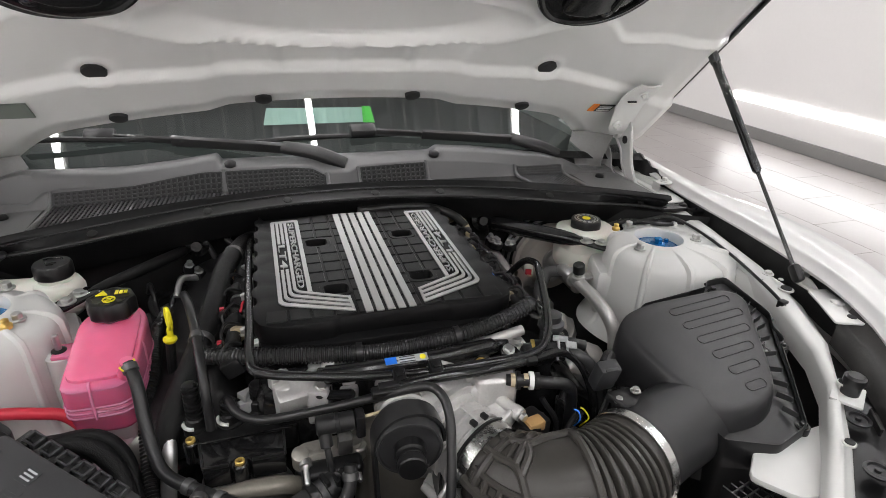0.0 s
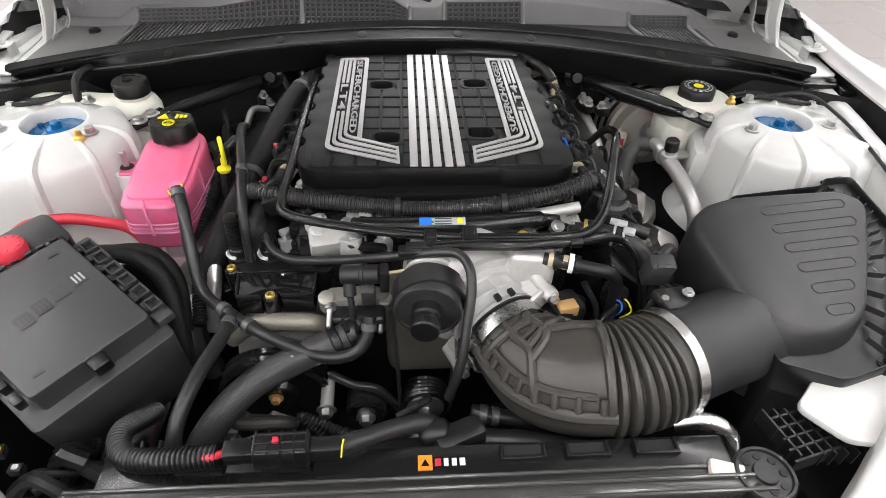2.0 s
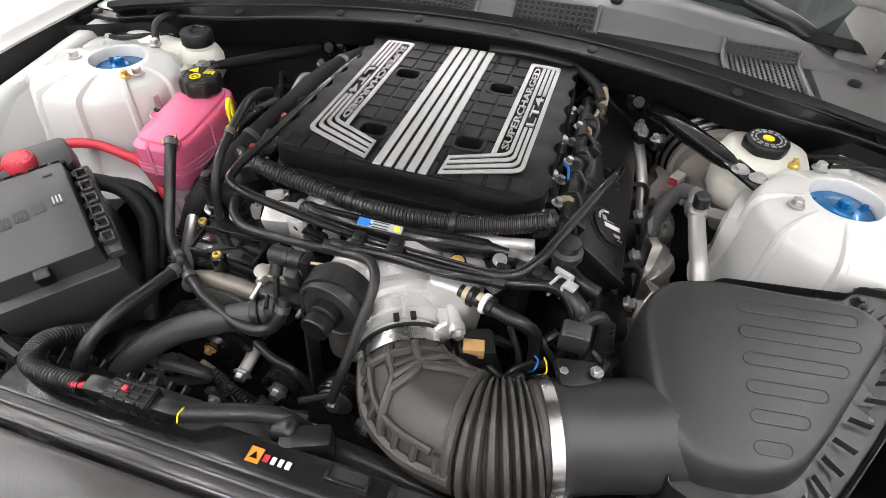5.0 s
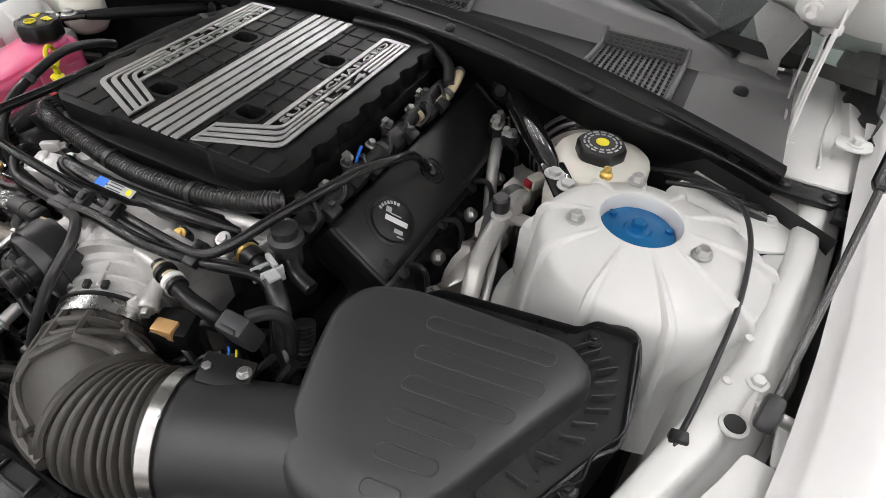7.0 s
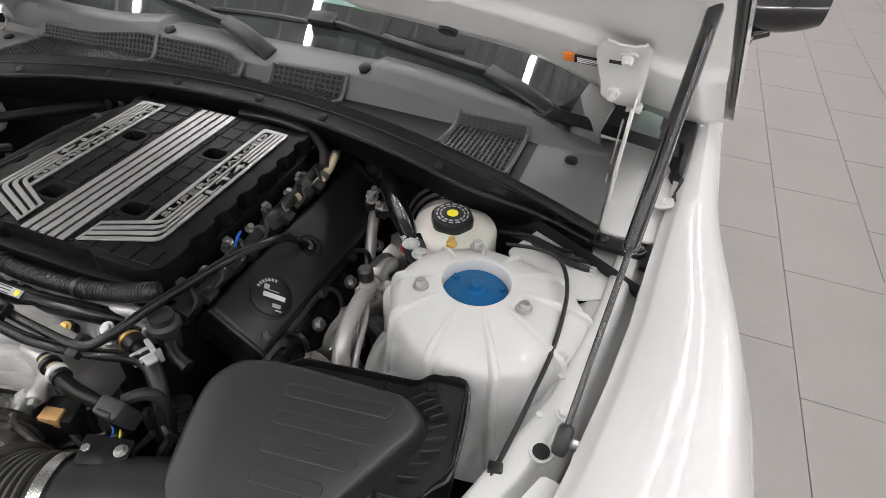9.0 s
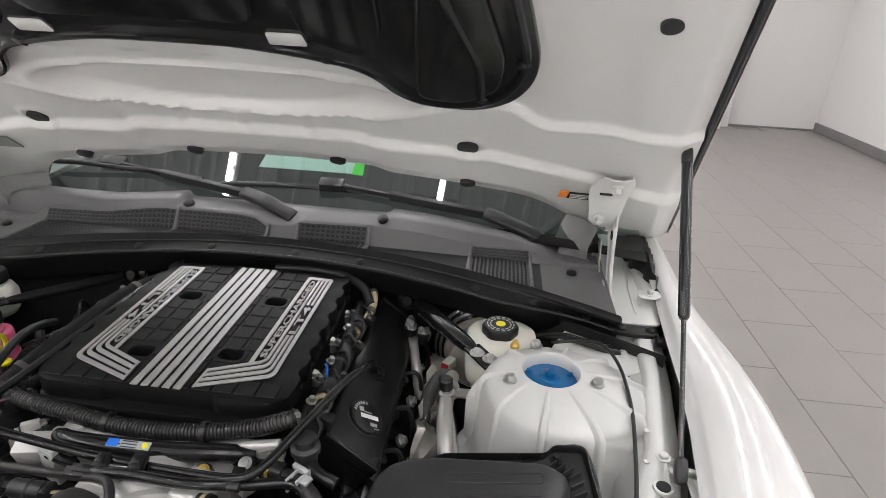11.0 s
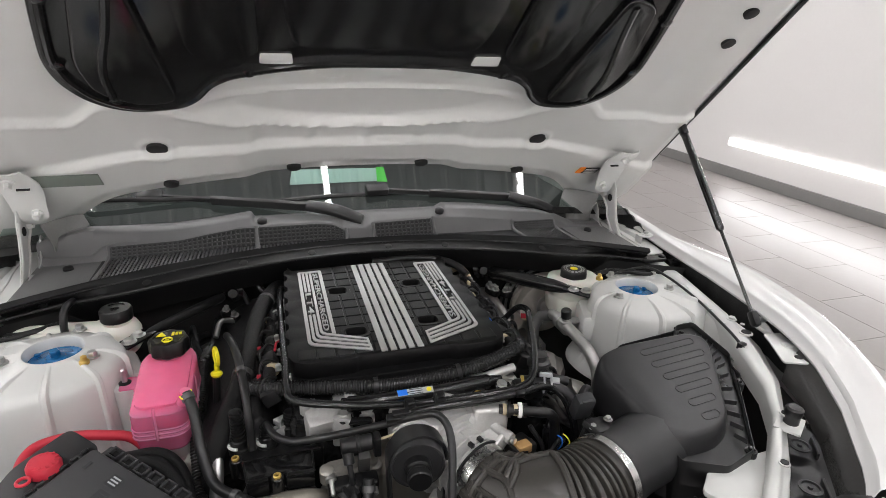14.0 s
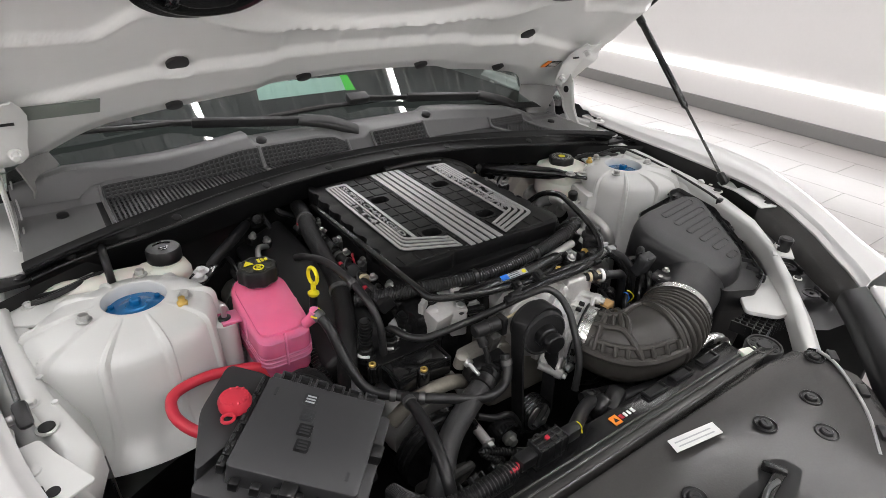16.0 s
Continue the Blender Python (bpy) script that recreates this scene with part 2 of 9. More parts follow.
def convolute(bm, pts, r, pitch=0.0052, depth=0.0019, seg=18):
    """A corrugated hose."""
    line = curve_points(pts, 60)
    gone, k, prev = 0.0, 0, line[0]
    out, rad = [line[0]], [r]
    for a, b in zip(line, line[1:]):
        gone += (b - a).length
        while gone > pitch / 4 * (k + 1):
            k += 1
            out.append(a.lerp(b, 1 - (gone - pitch / 4 * k) / max(1e-9, (b - a).length)))
            rad.append(r if k % 4 < 2 else r - depth)
    if len(out) < 2:
        out.append(line[-1])
        rad.append(r)
    rings(bm, along(out, rad, seg))
    return bm


def plate(bm, poly, m, depth, bev=0.0, seg=2):
    """A prism: the outline poly (x, y) in the frame m, going depth along its z."""
    tmp = bmesh.new()
    vs = [tmp.verts.new((x, y, 0)) for x, y in poly]
    f = tmp.faces.new(vs)
    top = bmesh.ops.extrude_face_region(tmp, geom=[f])
    bmesh.ops.translate(tmp, verts=[g for g in top["geom"] if isinstance(g, bmesh.types.BMVert)], vec=(0, 0, depth))
    bmesh.ops.recalc_face_normals(tmp, faces=tmp.faces[:])
    if bev:
        sharp = [e for e in tmp.edges if e.calc_face_angle(0) > 0.5]
        bmesh.ops.bevel(tmp, geom=sharp, offset=bev, segments=seg, profile=0.5, affect="EDGES", clamp_overlap=True)
    absorb(bm, tmp, m)
    return bm


def rounded(poly, r, n=4):
    """The outline with its corners rounded."""
    out = []
    k = len(poly)
    for i in range(k):
        a, b, c = Vector(poly[i - 1]), Vector(poly[i]), Vector(poly[(i + 1) % k])
        d = min(r, 0.45 * (a - b).length, 0.45 * (c - b).length)
        p, q = b + (a - b).normalized() * d, b + (c - b).normalized() * d
        for j in range(n + 1):
            t = j / n
            w = p * (1 - t) ** 2 + 2 * b * t * (1 - t) + q * t * t
            out.append((w.x, w.y))
    return out


def hexbolt(bm, p, axis=(0, 0, 1), r=0.008, h=0.007, washer=True):
    if washer:
        lathe(bm, [(r * 1.5, 0), (r * 1.5, h * 0.2), (r * 1.1, h * 0.28)], p, axis, 16)
    q = Vector(p) + Vector(axis).normalized() * h * 0.2
    lathe(bm, [(r, 0), (r, h * 0.85), (r * 0.85, h)], q, axis, 6)
    return bm


def smoothstep(a, b, x):
    t = min(1.0, max(0.0, (x - a) / (b - a)))
    return t * t * (3 - 2 * t)


def bell(x, c, w):
    return math.exp(-((x - c) / w) ** 2)


# ---- the showroom ----
def slab(name, c, s, mat, label, category, bev=0.0):
    return solid(name, box(bmesh.new(), c, s, None, bev), mat, label, category, "", "structure", smooth=False)


slab("wall_east", (4.68, 1.5, 1.7), (0.2, 12.2, 3.4), WALLM, "smooth white painted showroom wall with a recessed light line", "wall")
slab("wall_west", (-5.1, 1.5, 1.7), (0.2, 12.2, 3.4), WALLM, "smooth white painted showroom wall", "wall")
slab("wall_north", (-0.2, 7.37, 1.7), (9.6, 0.2, 3.4), WALLM, "white painted end wall of the showroom", "wall")
slab("wall_south", (-0.2, -4.7, 1.7), (9.6, 0.2, 3.4), WALLM, "white painted showroom wall", "wall")
slab("baseboard", (4.565, 1.5, 0.055), (0.03, 11.7, 0.11), BASEB, "flat grey baseboard along the white wall", "baseboard", 0.003)
slab("trim", (-0.2, 7.255, 0.01), (9.5, 0.03, 0.03), BASEB, "thin dark joint at the foot of the wall", "trim")
# light line let into the east wall
slab("light_line", (4.572, -0.25, 0.370), (0.024, 8.6, 0.075), LEDM, "glowing white wall line, real on the east, added fill elsewhere", "light")
# posts in front of the end wall
for px in (3.02, 3.36):
    slab("wall_pilaster", (px, 7.2, 1.7), (0.12, 0.14, 3.4), WALLM, "white painted square post at the end wall", "post", 0.01)
bm = bmesh.new()
lathe(bm, [(0.085, 0), (0.085, 3.38)], (3.19, 7.0, 0.004), (0, 0, 1), 32)
solid("column", bm, WALLM, "round white painted column standing on the tiles", "column", "", "structure")

# ceiling deck: ribbed dark sheet with linear lamps
bm = bmesh.new()
xs = []
x = -5.0
while x < 4.6:
    xs += [(x, 3.3), (x + 0.10, 3.3), (x + 0.115, 3.27), (x + 0.145, 3.27), (x + 0.16, 3.3)]
    x += 0.16
rings(bm, [[(a, -4.6, z) for a, z in xs] + [(4.7, -4.6, 3.4), (-5.0, -4.6, 3.4)], [(a, 7.3, z) for a, z in xs] + [(4.7, 7.3, 3.4), (-5.0, 7.3, 3.4)]])
solid("ceiling", bm, CEILM, "dark ribbed metal ceiling deck", "ceiling", "", "structure", smooth=False)


bm = bmesh.new()
x = -4.95
while x < 4.55:
    box(bm, (x, 1.35, 3.262), (0.014, 11.8, 0.014))
    x += 0.24
tagged(solid("ceiling_rib", bm, WALLM, "thin pale ribs under the ceiling deck", "ceiling", "", "structure", smooth=False), kind="stuff")


def tube_lamp(x, y0, y1):
    t = thing("ceiling_lamp", (x, (y0 + y1) / 2, 3.1), "long white tube lamp under the ceiling", "lamp", "linear ceiling lamps", )
    part("housing", box(bmesh.new(), (x, (y0 + y1) / 2, 3.215), (0.05, y1 - y0 + 0.04, 0.05), None, 0.006), WHITE_LB, t)
    part("diffuser", box(bmesh.new(), (x, (y0 + y1) / 2, 3.175), (0.036, y1 - y0, 0.03), None, 0.008), LAMP, t, "glowing white diffuser")
    for hy in (y0 + 0.3, y1 - 0.3):
        part("hanger", lathe(bmesh.new(), [(0.006, 0), (0.006, 0.06)], (x, hy, 3.24), (0, 0, 1), 8), STEEL, t)


for lx in (-4.18, -2.74, -1.30, 0.15, 1.59, 3.03):
    for ly in (-4.45, -1.54, 1.37, 4.28):
        tube_lamp(lx, ly, ly + 2.87)
    d = bpy.data.lights.new("lamp_light", "AREA")
    d.shape, d.size, d.size_y, d.energy, d.color = "RECTANGLE", 0.036, 11.5, 52, (1.0, 0.985, 0.995)
    o = new("lamp_light", d)
    o.matrix_world = pose(lx, 1.35, 3.155)
# added fill: out-of-view glowing strips on the south and west walls
slab("light_line_south", (-0.2, -4.58, 0.365), (8.5, 0.024, 0.075), LEDM, "glowing white wall line, real on the east, added fill elsewhere", "light")
slab("light_line_west", (-4.98, 1.5, 0.365), (0.024, 9.5, 0.075), LEDM, "glowing white wall line, real on the east, added fill elsewhere", "light")
# area lamps of the two added fill strips, to brighten bay and hood
for wp, rz, ln, watt in (((-0.2, -4.54, 0.365), 90, 8.4, 135), ((-4.94, 1.5, 0.365), 180, 9.4, 85)):
    d = bpy.data.lights.new("wall_glow", "AREA")
    d.shape, d.size, d.size_y, d.energy, d.color = "RECTANGLE", 0.09, ln, watt, (1.0, 0.985, 0.995)
    new("wall_glow", d).matrix_world = pose(*wp, 0, 0, rz) @ pose(0, 0, 0, 0, 90, 0)
d = bpy.data.lights.new("wall_glow", "AREA")
d.shape, d.size, d.size_y, d.energy, d.color = "RECTANGLE", 0.09, 8.5, 40, (1.0, 0.985, 0.995)
new("wall_glow", d).matrix_world = pose(4.54, -0.25, 0.370, 0, 90, 0)

# floor: a grout bed, the tiles lie on it (last in the file)
slab("floor", (-0.2, 1.3, -0.056), (9.8, 12.2, 0.1), GROUT, "dull grey grout bed under the floor tiles", "floor")

# ---- the car: body shell round the engine bay ----
LIP = [(-0.64, 0.50), (-0.561, 0.592), (-0.446, 0.678), (-0.356, 0.722), (-0.29, 0.741), (-0.22, 0.755), (-0.11, 0.774), (0.0, 0.788), (0.13, 0.798), (0.28, 0.812), (0.5, 0.826), (1.2, 0.84)]


def lip_x(y):
    """Inner edge of the fender in plan."""
    for (y0, x0), (y1, x1) in zip(LIP, LIP[1:]):
        if y <= y1:
            break
    return x0 + (x1 - x0) * (y - y0) / (y1 - y0)


def lip_z(y):
    return 0.898 + 0.012 * smoothstep(0.2, 0.5, y) + 0.02 * smoothstep(0.5, 1.1, y) - 0.045 * smoothstep(-0.2, -0.6, y)


def fender(side):
    """White front fender: sections along the car, from the headlight to the door."""
    bm = bmesh.new()
    loops = []
    for k in range(61):
        y = -0.60 + k * 0.025
        x0 = lip_x(y)
        zt = lip_z(y)
        wide = 0.916 + 0.052 * smoothstep(0.42, 0.02, y) - 0.10 * smoothstep(-0.20, -0.62, y) + 0.012 * smoothstep(0.5, 1.2, y)
        hip = 0.022 * bell(y, -0.06, 0.24)
        arch = 0.010 * smoothstep(0.36, 0.20, y) * smoothstep(-0.45, -0.2, y)
        w = wide - x0
        sec = [(x0 - 0.008, zt - 0.020), (x0 - 0.013, zt - 0.018), (x0 - 0.014, zt - 0.014), (x0 - 0.010, zt - 0.011), (x0 - 0.003, zt - 0.007), (x0, zt - 0.001), (x0 + 0.004, zt + 0.002), (x0 + 0.22 * w, zt + 0.003 + hip * 0.5),
               (x0 + 0.40 * w, zt - 0.010 + hip), (x0 + 0.54 * w, zt - 0.028 + hip), (x0 + 0.65 * w, zt - 0.050 + hip), (x0 + 0.76 * w, zt - 0.082 + hip * 0.6),
               (x0 + 0.87 * w, zt - 0.118 + hip * 0.3), (x0 + 0.96 * w + arch * 0.4, zt - 0.155), (wide + arch, zt - 0.190), (wide - 0.004 + arch * 0.6, zt - 0.225), (wide - 0.020, zt - 0.29), (wide - 0.035, zt - 0.42), (wide - 0.04, zt - 0.58), (wide - 0.06, zt - 0.70)]
        loops.append([(side * a, y, z) for a, z in sec])
    rings(bm, loops, False, False)
    return bm


for side, nm in ((1, "left"), (-1, "right")):
    f = thing("front_fender", (side * 0.9, 0, 0.5), "glossy white front fender of the car beside the engine bay", "fender", "front fenders")
    ob = part("outer_skin", fender(side), PAINT, f)
    md = ob.modifiers.new("thick", "SOLIDIFY")
    md.thickness, md.offset = 0.0015, 0
    bm = bmesh.new()
    tube(bm, [(side * (lip_x(y) - 0.011), y, lip_z(y) - 0.017) for y in (-0.25, -0.1, 0.05, 0.2, 0.35, 0.5)], 0.0022, 6, 3)
    part("lip_edge", bm, PAINT_IN, f, "folded white lip edge")
# ---- strut towers and inner structure ----
def tower(side):
    t = thing("strut_tower", (side * 0.575, 0, 0.5), "white strut tower dome with raised ribs and blue top cover", "strut tower", "strut towers")
    seg = 420
    prof = [(0.0445, 0.856), (0.0445, 0.879), (0.0465, 0.8825), (0.0515, 0.8825), (0.058, 0.880), (0.085, 0.876), (0.107, 0.870), (0.117, 0.864), (0.122, 0.855), (0.1245, 0.838), (0.128, 0.80), (0.131, 0.765), (0.136, 0.740), (0.147, 0.724), (0.162, 0.715), (0.168, 0.706)]
    ribs = [math.tau * d / 360 for d in (100, 68, 38, 6, -28, -62, -98, -135, -172, 138)]
    bm = bmesh.new()
    loops = []
    for i, (r, z) in enumerate(prof):
        lp = []
        g0 = smoothstep(3.5, 7, i)
        for k in range(seg):
            a = math.tau * k / seg
            ca, sa = math.cos(a), math.sin(a)
            # rib angles are given for the outer side at zero
            th = a if side > 0 else math.pi - a
            rib = sum(smoothstep(0.056, 0.026, abs((th - c + math.pi) % math.tau - math.pi)) for c in ribs)
            grow = 1 + g0 * (0.26 * max(0, side * ca) ** 1.5 - 0.31 * max(0, sa) ** 1.5 + 0.05 * max(0, -sa) - 0.11 * max(0, -side * ca))
            rr = r * grow + 0.0062 * rib * smoothstep(5, 7.5, i) * (1 - smoothstep(11.5, 13.5, i))
            zz = z + 0.0060 * rib * smoothstep(4, 5.5, i) * (1 - smoothstep(8, 10, i)) - 0.010 * g0 * max(0, side * ca) * (1 - smoothstep(9, 11, i))
            lp.append((side * 0.575 + rr * ca, rr * sa, zz))
        loops.append(lp)
    rings(bm, loops, False)
    part("dome", bm, PAINT_IN, t, angle=50)
    bm = bmesh.new()
    lathe(bm, [(0.0440, 0.842), (0.0440, 0.8625), (0.0425, 0.8640), (0.030, 0.8640), (0.027, 0.8655), (0.016, 0.8670), (0.014, 0.870), (0.004, 0.8705)], (side * 0.575, 0, 0), (0, 0, 1), 48)
    c = part("top_cover", bm, BLUE, t, "anodised blue strut top cover")
    bm = bmesh.new()
    lathe(bm, [(0.0085, 0.868), (0.0085, 0.879), (0.0065, 0.881)], (side * 0.575, 0, 0), (0, 0, 1), 6)
    part("nut", bm, BLUE, c)
    for hx in (-0.030, 0.030):
        part("stud", lathe(bmesh.new(), [(0.0045, 0.864), (0.0045, 0.868), (0.003, 0.8685)], (side * 0.575 + hx * 1.1, 0.016, 0), (0, 0, 1), 14), BLUE, c)
    for ang in (107, 207, 343):
        a = radians(ang) if side > 0 else radians(180 - ang)
        part("bolt", hexbolt(bmesh.new(), (side * 0.575 + 0.074 * math.cos(a), 0.074 * math.sin(a), 0.879), (0, 0, 1), 0.0074, 0.009), STEEL, t)
    part("drain_hole", lathe(bmesh.new(), [(0.0065, 0), (0.0065, 0.0012)], (side * 0.634, -0.014, 0.8755), (0, 0, 1), 20), DARK, t, "small dark round hole")
    bm = bmesh.new()
    lathe(bm, [(0.008, 0), (0.008, 0.005), (0.005, 0.008), (0.005, 0.013), (0.002, 0.015)], (side * 0.575 - side * 0.058, 0.062 if side > 0 else -0.052, 0.878), (0, 0, 1), 14)
    part("plug", bm, BRASS, t, "small amber plug")
    return t


tower(1)
tower(-1)

for side in (1, -1):
    a = thing("inner_fender_rail", (side * 0.72, -0.1, 0.4), "white painted inner fender rail with holes and spot welds", "body rail", "inner fender rails")
    # top flange of the rail, in plan
    inner = [(0.752, 0.40), (0.745, 0.20), (0.735, 0.06), (0.705, -0.11), (0.656, -0.24), (0.619, -0.336), (0.579, -0.40), (0.498, -0.478), (0.42, -0.545), (0.350, -0.602)]
    outer = [(0.815, 0.40), (0.800, 0.20), (0.786, 0.06), (0.760, -0.11), (0.735, -0.214), (0.681, -0.316), (0.607, -0.406), (0.537, -0.486), (0.455, -0.565), (0.385, -0.622)]
    zz = [0.868, 0.862, 0.856, 0.850, 0.843, 0.838, 0.828, 0.815, 0.80, 0.785]
    if side < 0:
        inner[4:7] = [(0.664, -0.245), (0.684, -0.300), (0.655, -0.360)]
        outer[4:7] = [(0.735, -0.225), (0.724, -0.300), (0.690, -0.362)]
    bm = bmesh.new()
    loops = []
    for (xi, yi), (xo, yo), z in zip(inner, outer, zz):
        mx, my = xi * 0.45 + xo * 0.55, yi * 0.45 + yo * 0.55
        loops.append([(side * xi, yi, z - (0.16 if yi > -0.15 else 0.045)), (side * xi, yi, z - 0.010), (side * (xi + 0.003), yi, z - 0.003), (side * (xi + 0.009), yi, z), (side * (mx - 0.006), my, z + 0.002), (side * (mx - 0.001), my, z), (side * (mx + 0.004), my, z - 0.012), (side * (mx + 0.010), my, z - 0.015), (side * (xo - 0.004), yo, z - 0.018), (side * xo, yo, z - 0.024), (side * xo, yo, z - (0.09 if yo > -0.45 else 0.032))])
    rings(bm, loops, False, False)
    part("top_flange", bm, PAINT_IN, a, angle=60)
    # apron between the rail and the tower
    bm = bmesh.new()
    loops = []
    for k in range(7):
        y = -0.20 + k * 0.045
        xr = 0.735 - 0.12 * max(0, -y)
        loops.append([(side * x, y, z) for x, z in ((xr + 0.01, 0.848), (xr - 0.015, 0.838), (0.70 - 0.06 * abs(y), 0.815), (0.685 - 0.1 * abs(y), 0.78), (0.68 - 0.1 * abs(y), 0.55))])
    rings(bm, loops, False, False)
    part("apron", bm, PAINT_IN, a, angle=60)
    # holes are black discs with a rim; their inner shade is colour only
    for hx, hy, hr in ((0.712, -0.19, 0.0095), (0.585, -0.415, 0.006), (0.50, -0.50, 0.006)):
        hz = 0.846 if hy > -0.25 else (0.845 if hy > -0.35 else 0.834 if hy > -0.45 else 0.823)
        bm = bmesh.new()
        lathe(bm, [(hr, 0), (hr, 0.0025), (hr * 1.35, 0.002), (hr * 1.4, 0)], (side * hx, hy, hz + 0.0015), (0, 0, 1), 24)
        part("hole_rim", bm, PAINT_IN, a)
        part("hole", lathe(bmesh.new(), [(hr * 0.98, 0), (hr * 0.98, 0.003)], (side * hx, hy, hz + 0.0025), (0, 0, 1), 24), DARK, a, "dark round hole")

# shelf behind each tower with a few wires on it
for side in (1, -1):
    sh = thing("apron_shelf", (side * 0.67, 0.17, 0.82), "white painted body shelf behind the strut tower", "panel", "apron shelves")
    bm = bmesh.new()
    plate(bm, rounded([(side * x, y) for x, y in ((0.585, 0.120), (0.640, 0.090), (0.700, 0.060), (0.748, 0.080), (0.752, 0.215), (0.690, 0.225), (0.620, 0.200))], 0.012, 3), Matrix.Translation((0, 0, 0.838)), 0.006, 0.002)
    part("sheet", bm, PAINT_IN, sh)
    part("bolt", hexbolt(bmesh.new(), (side * 0.715, 0.125, 0.844), (0, 0, 1), 0.007, 0.006), PAINT_IN, sh)
    for k in range(3):
        bm = bmesh.new()
        tube(bm, [(side * (0.560 + 0.02 * k), 0.175, 0.835), (side * (0.610 + 0.015 * k), 0.160 - 0.01 * k, 0.853), (side * (0.660 + 0.01 * k), 0.150 - 0.012 * k, 0.850), (side * (0.700 + 0.008 * k), 0.165 - 0.02 * k, 0.846)], 0.0035 + 0.0008 * k, 8)
        part("wire", bm, RUBBER, sh, "black wire on the shelf")
    part("clip", box(bmesh.new(), (side * 0.700, 0.158, 0.850), (0.016, 0.012, 0.010), None, 0.002), BLACK_PL, sh)

# dark bay behind and under everything, its deep shade put into the near-black colour
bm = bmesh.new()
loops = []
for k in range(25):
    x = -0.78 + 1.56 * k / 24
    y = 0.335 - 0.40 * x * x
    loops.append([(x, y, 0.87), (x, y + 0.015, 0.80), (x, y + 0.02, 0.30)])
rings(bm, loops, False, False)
solid("firewall", bm, DARK, "near-black firewall at the back of the bay, deep shade in its colour", "firewall", "", "structure")
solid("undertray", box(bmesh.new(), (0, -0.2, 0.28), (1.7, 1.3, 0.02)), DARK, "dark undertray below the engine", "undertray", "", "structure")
for side in (1, -1):
    bm = bmesh.new()
    box(bm, (side * 0.48, -0.28, 0.42), (0.10, 1.0, 0.16), None, 0.02)
    solid("frame_rail", bm, SATIN_BK, "black lower frame rail beside the engine", "body rail", "lower frame rails")
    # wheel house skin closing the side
    # closing panel in the same near-black, which stands for the bay's shade
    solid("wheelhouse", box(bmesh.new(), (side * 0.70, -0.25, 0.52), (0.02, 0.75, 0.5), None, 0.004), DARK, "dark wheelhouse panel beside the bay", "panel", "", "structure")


# ---- hood ----
HA = radians(38.3)
HM = Matrix(((1, 0, 0, 0), (0, -math.cos(HA), -math.sin(HA), 0.328), (0, math.sin(HA), -math.cos(HA), 1.09), (0, 0, 0, 1)))


def hood_edge(v):
    return 0.835 - 0.18 * v - 0.30 * smoothstep(0.75, 1.2, v) ** 2


def hood_rear(u):
    a = abs(u)
    return 0.012 - 0.33 * a * a - 0.55 * smoothstep(0.46, 0.66, a) * max(0, a - 0.5) + 0.62 * smoothstep(0.66, 0.86, a) * (a - 0.62)


def hood_grid(na, nb, lift, inset):
    rowz = []
    for j in range(nb + 1):
        row = []
        for i in range(na + 1):
            a = 2 * i / na - 1
            v = 0.0
            for _ in range(5):
                u = a * (hood_edge(v) - inset)
                r = hood_rear(u) + inset * 0.3
                v = r + (1.16 - 0.10 * (a * a) - inset - r) * j / nb
            row.append((u, v, lift(u, v, a, j / nb)))
        rowz.append(row)
    return rowz


def inner_lift(u, v, a, b):
    """Stampings of the inner panel: oval, cross creases, raised border."""
    w = -0.017
    e = math.hypot(u / 0.298, (v - 0.266) / 0.066)
    w -= 0.016 * (1 - smoothstep(0.80, 1.03, e))
    w += 0.006 * bell(e, 1.09, 0.06)
    line = 0.135 - 0.10 * u * u - (0.0 if abs(u) < 0.45 else 0.25 * (abs(u) - 0.45))
    w += 0.015 * smoothstep(line + 0.016, line - 0.004, v)
    k = abs(((u + 0.235) / 0.118) % 1.0 - 0.5)
    w += 0.0035 * smoothstep(0.38, 0.46, k) * smoothstep(0.125, 0.14, v) * smoothstep(0.205, 0.185, v) * smoothstep(0.250, 0.225, abs(u))
    # low scallops along the insulator's edge
    w += 0.005 * smoothstep(0.360, 0.375, v) * smoothstep(0.45, 0.42, v) * smoothstep(0.25, 0.40, abs(((u + 0.2) / 0.115) % 1.0 - 0.5)) * smoothstep(0.24, 0.21, abs(u))
    for hu, hv in ((0.406, 0.138),):
        w += 0.004 * bell(math.hypot(abs(u) - hu, v - hv), 0.027, 0.006)
    side = 0.285 - 0.06 * smoothstep(0.46, 0.54, abs(u)) - 0.07 * smoothstep(0.45, 0.23, abs(u))
    fade = smoothstep(0.20, 0.26, abs(u))
    w += fade * (0.010 * smoothstep(side + 0.007, side - 0.007, v) + 0.004 * bell(v, side, 0.008))
    w += 0.012 * smoothstep(0.80, 0.90, abs(a))
    w -= 0.014 * smoothstep(0.955, 1.0, abs(a))
    w -= 0.010 * smoothstep(0.05, 0.0, b)
    return w


hood = thing("hood", (0, 0.30, 1.05), "open white car hood with a stamped underside and black insulator", "hood")
bm = bmesh.new()
g = hood_grid(280, 200, inner_lift, 0.014)
rings(bm, [[HM @ Vector(p) for p in row] for row in g], False, False)
part("inner_panel", bm, PAINT_IN, hood, "white stamped inner panel", angle=60)
bm = bmesh.new()
g = hood_grid(40, 30, lambda u, v, a, b: -0.062 - 0.03 * (1 - a * a) * smoothstep(0, 0.3, b), 0.0)
rowz = rings(bm, [[HM @ Vector(p) for p in row] for row in g], False, False)
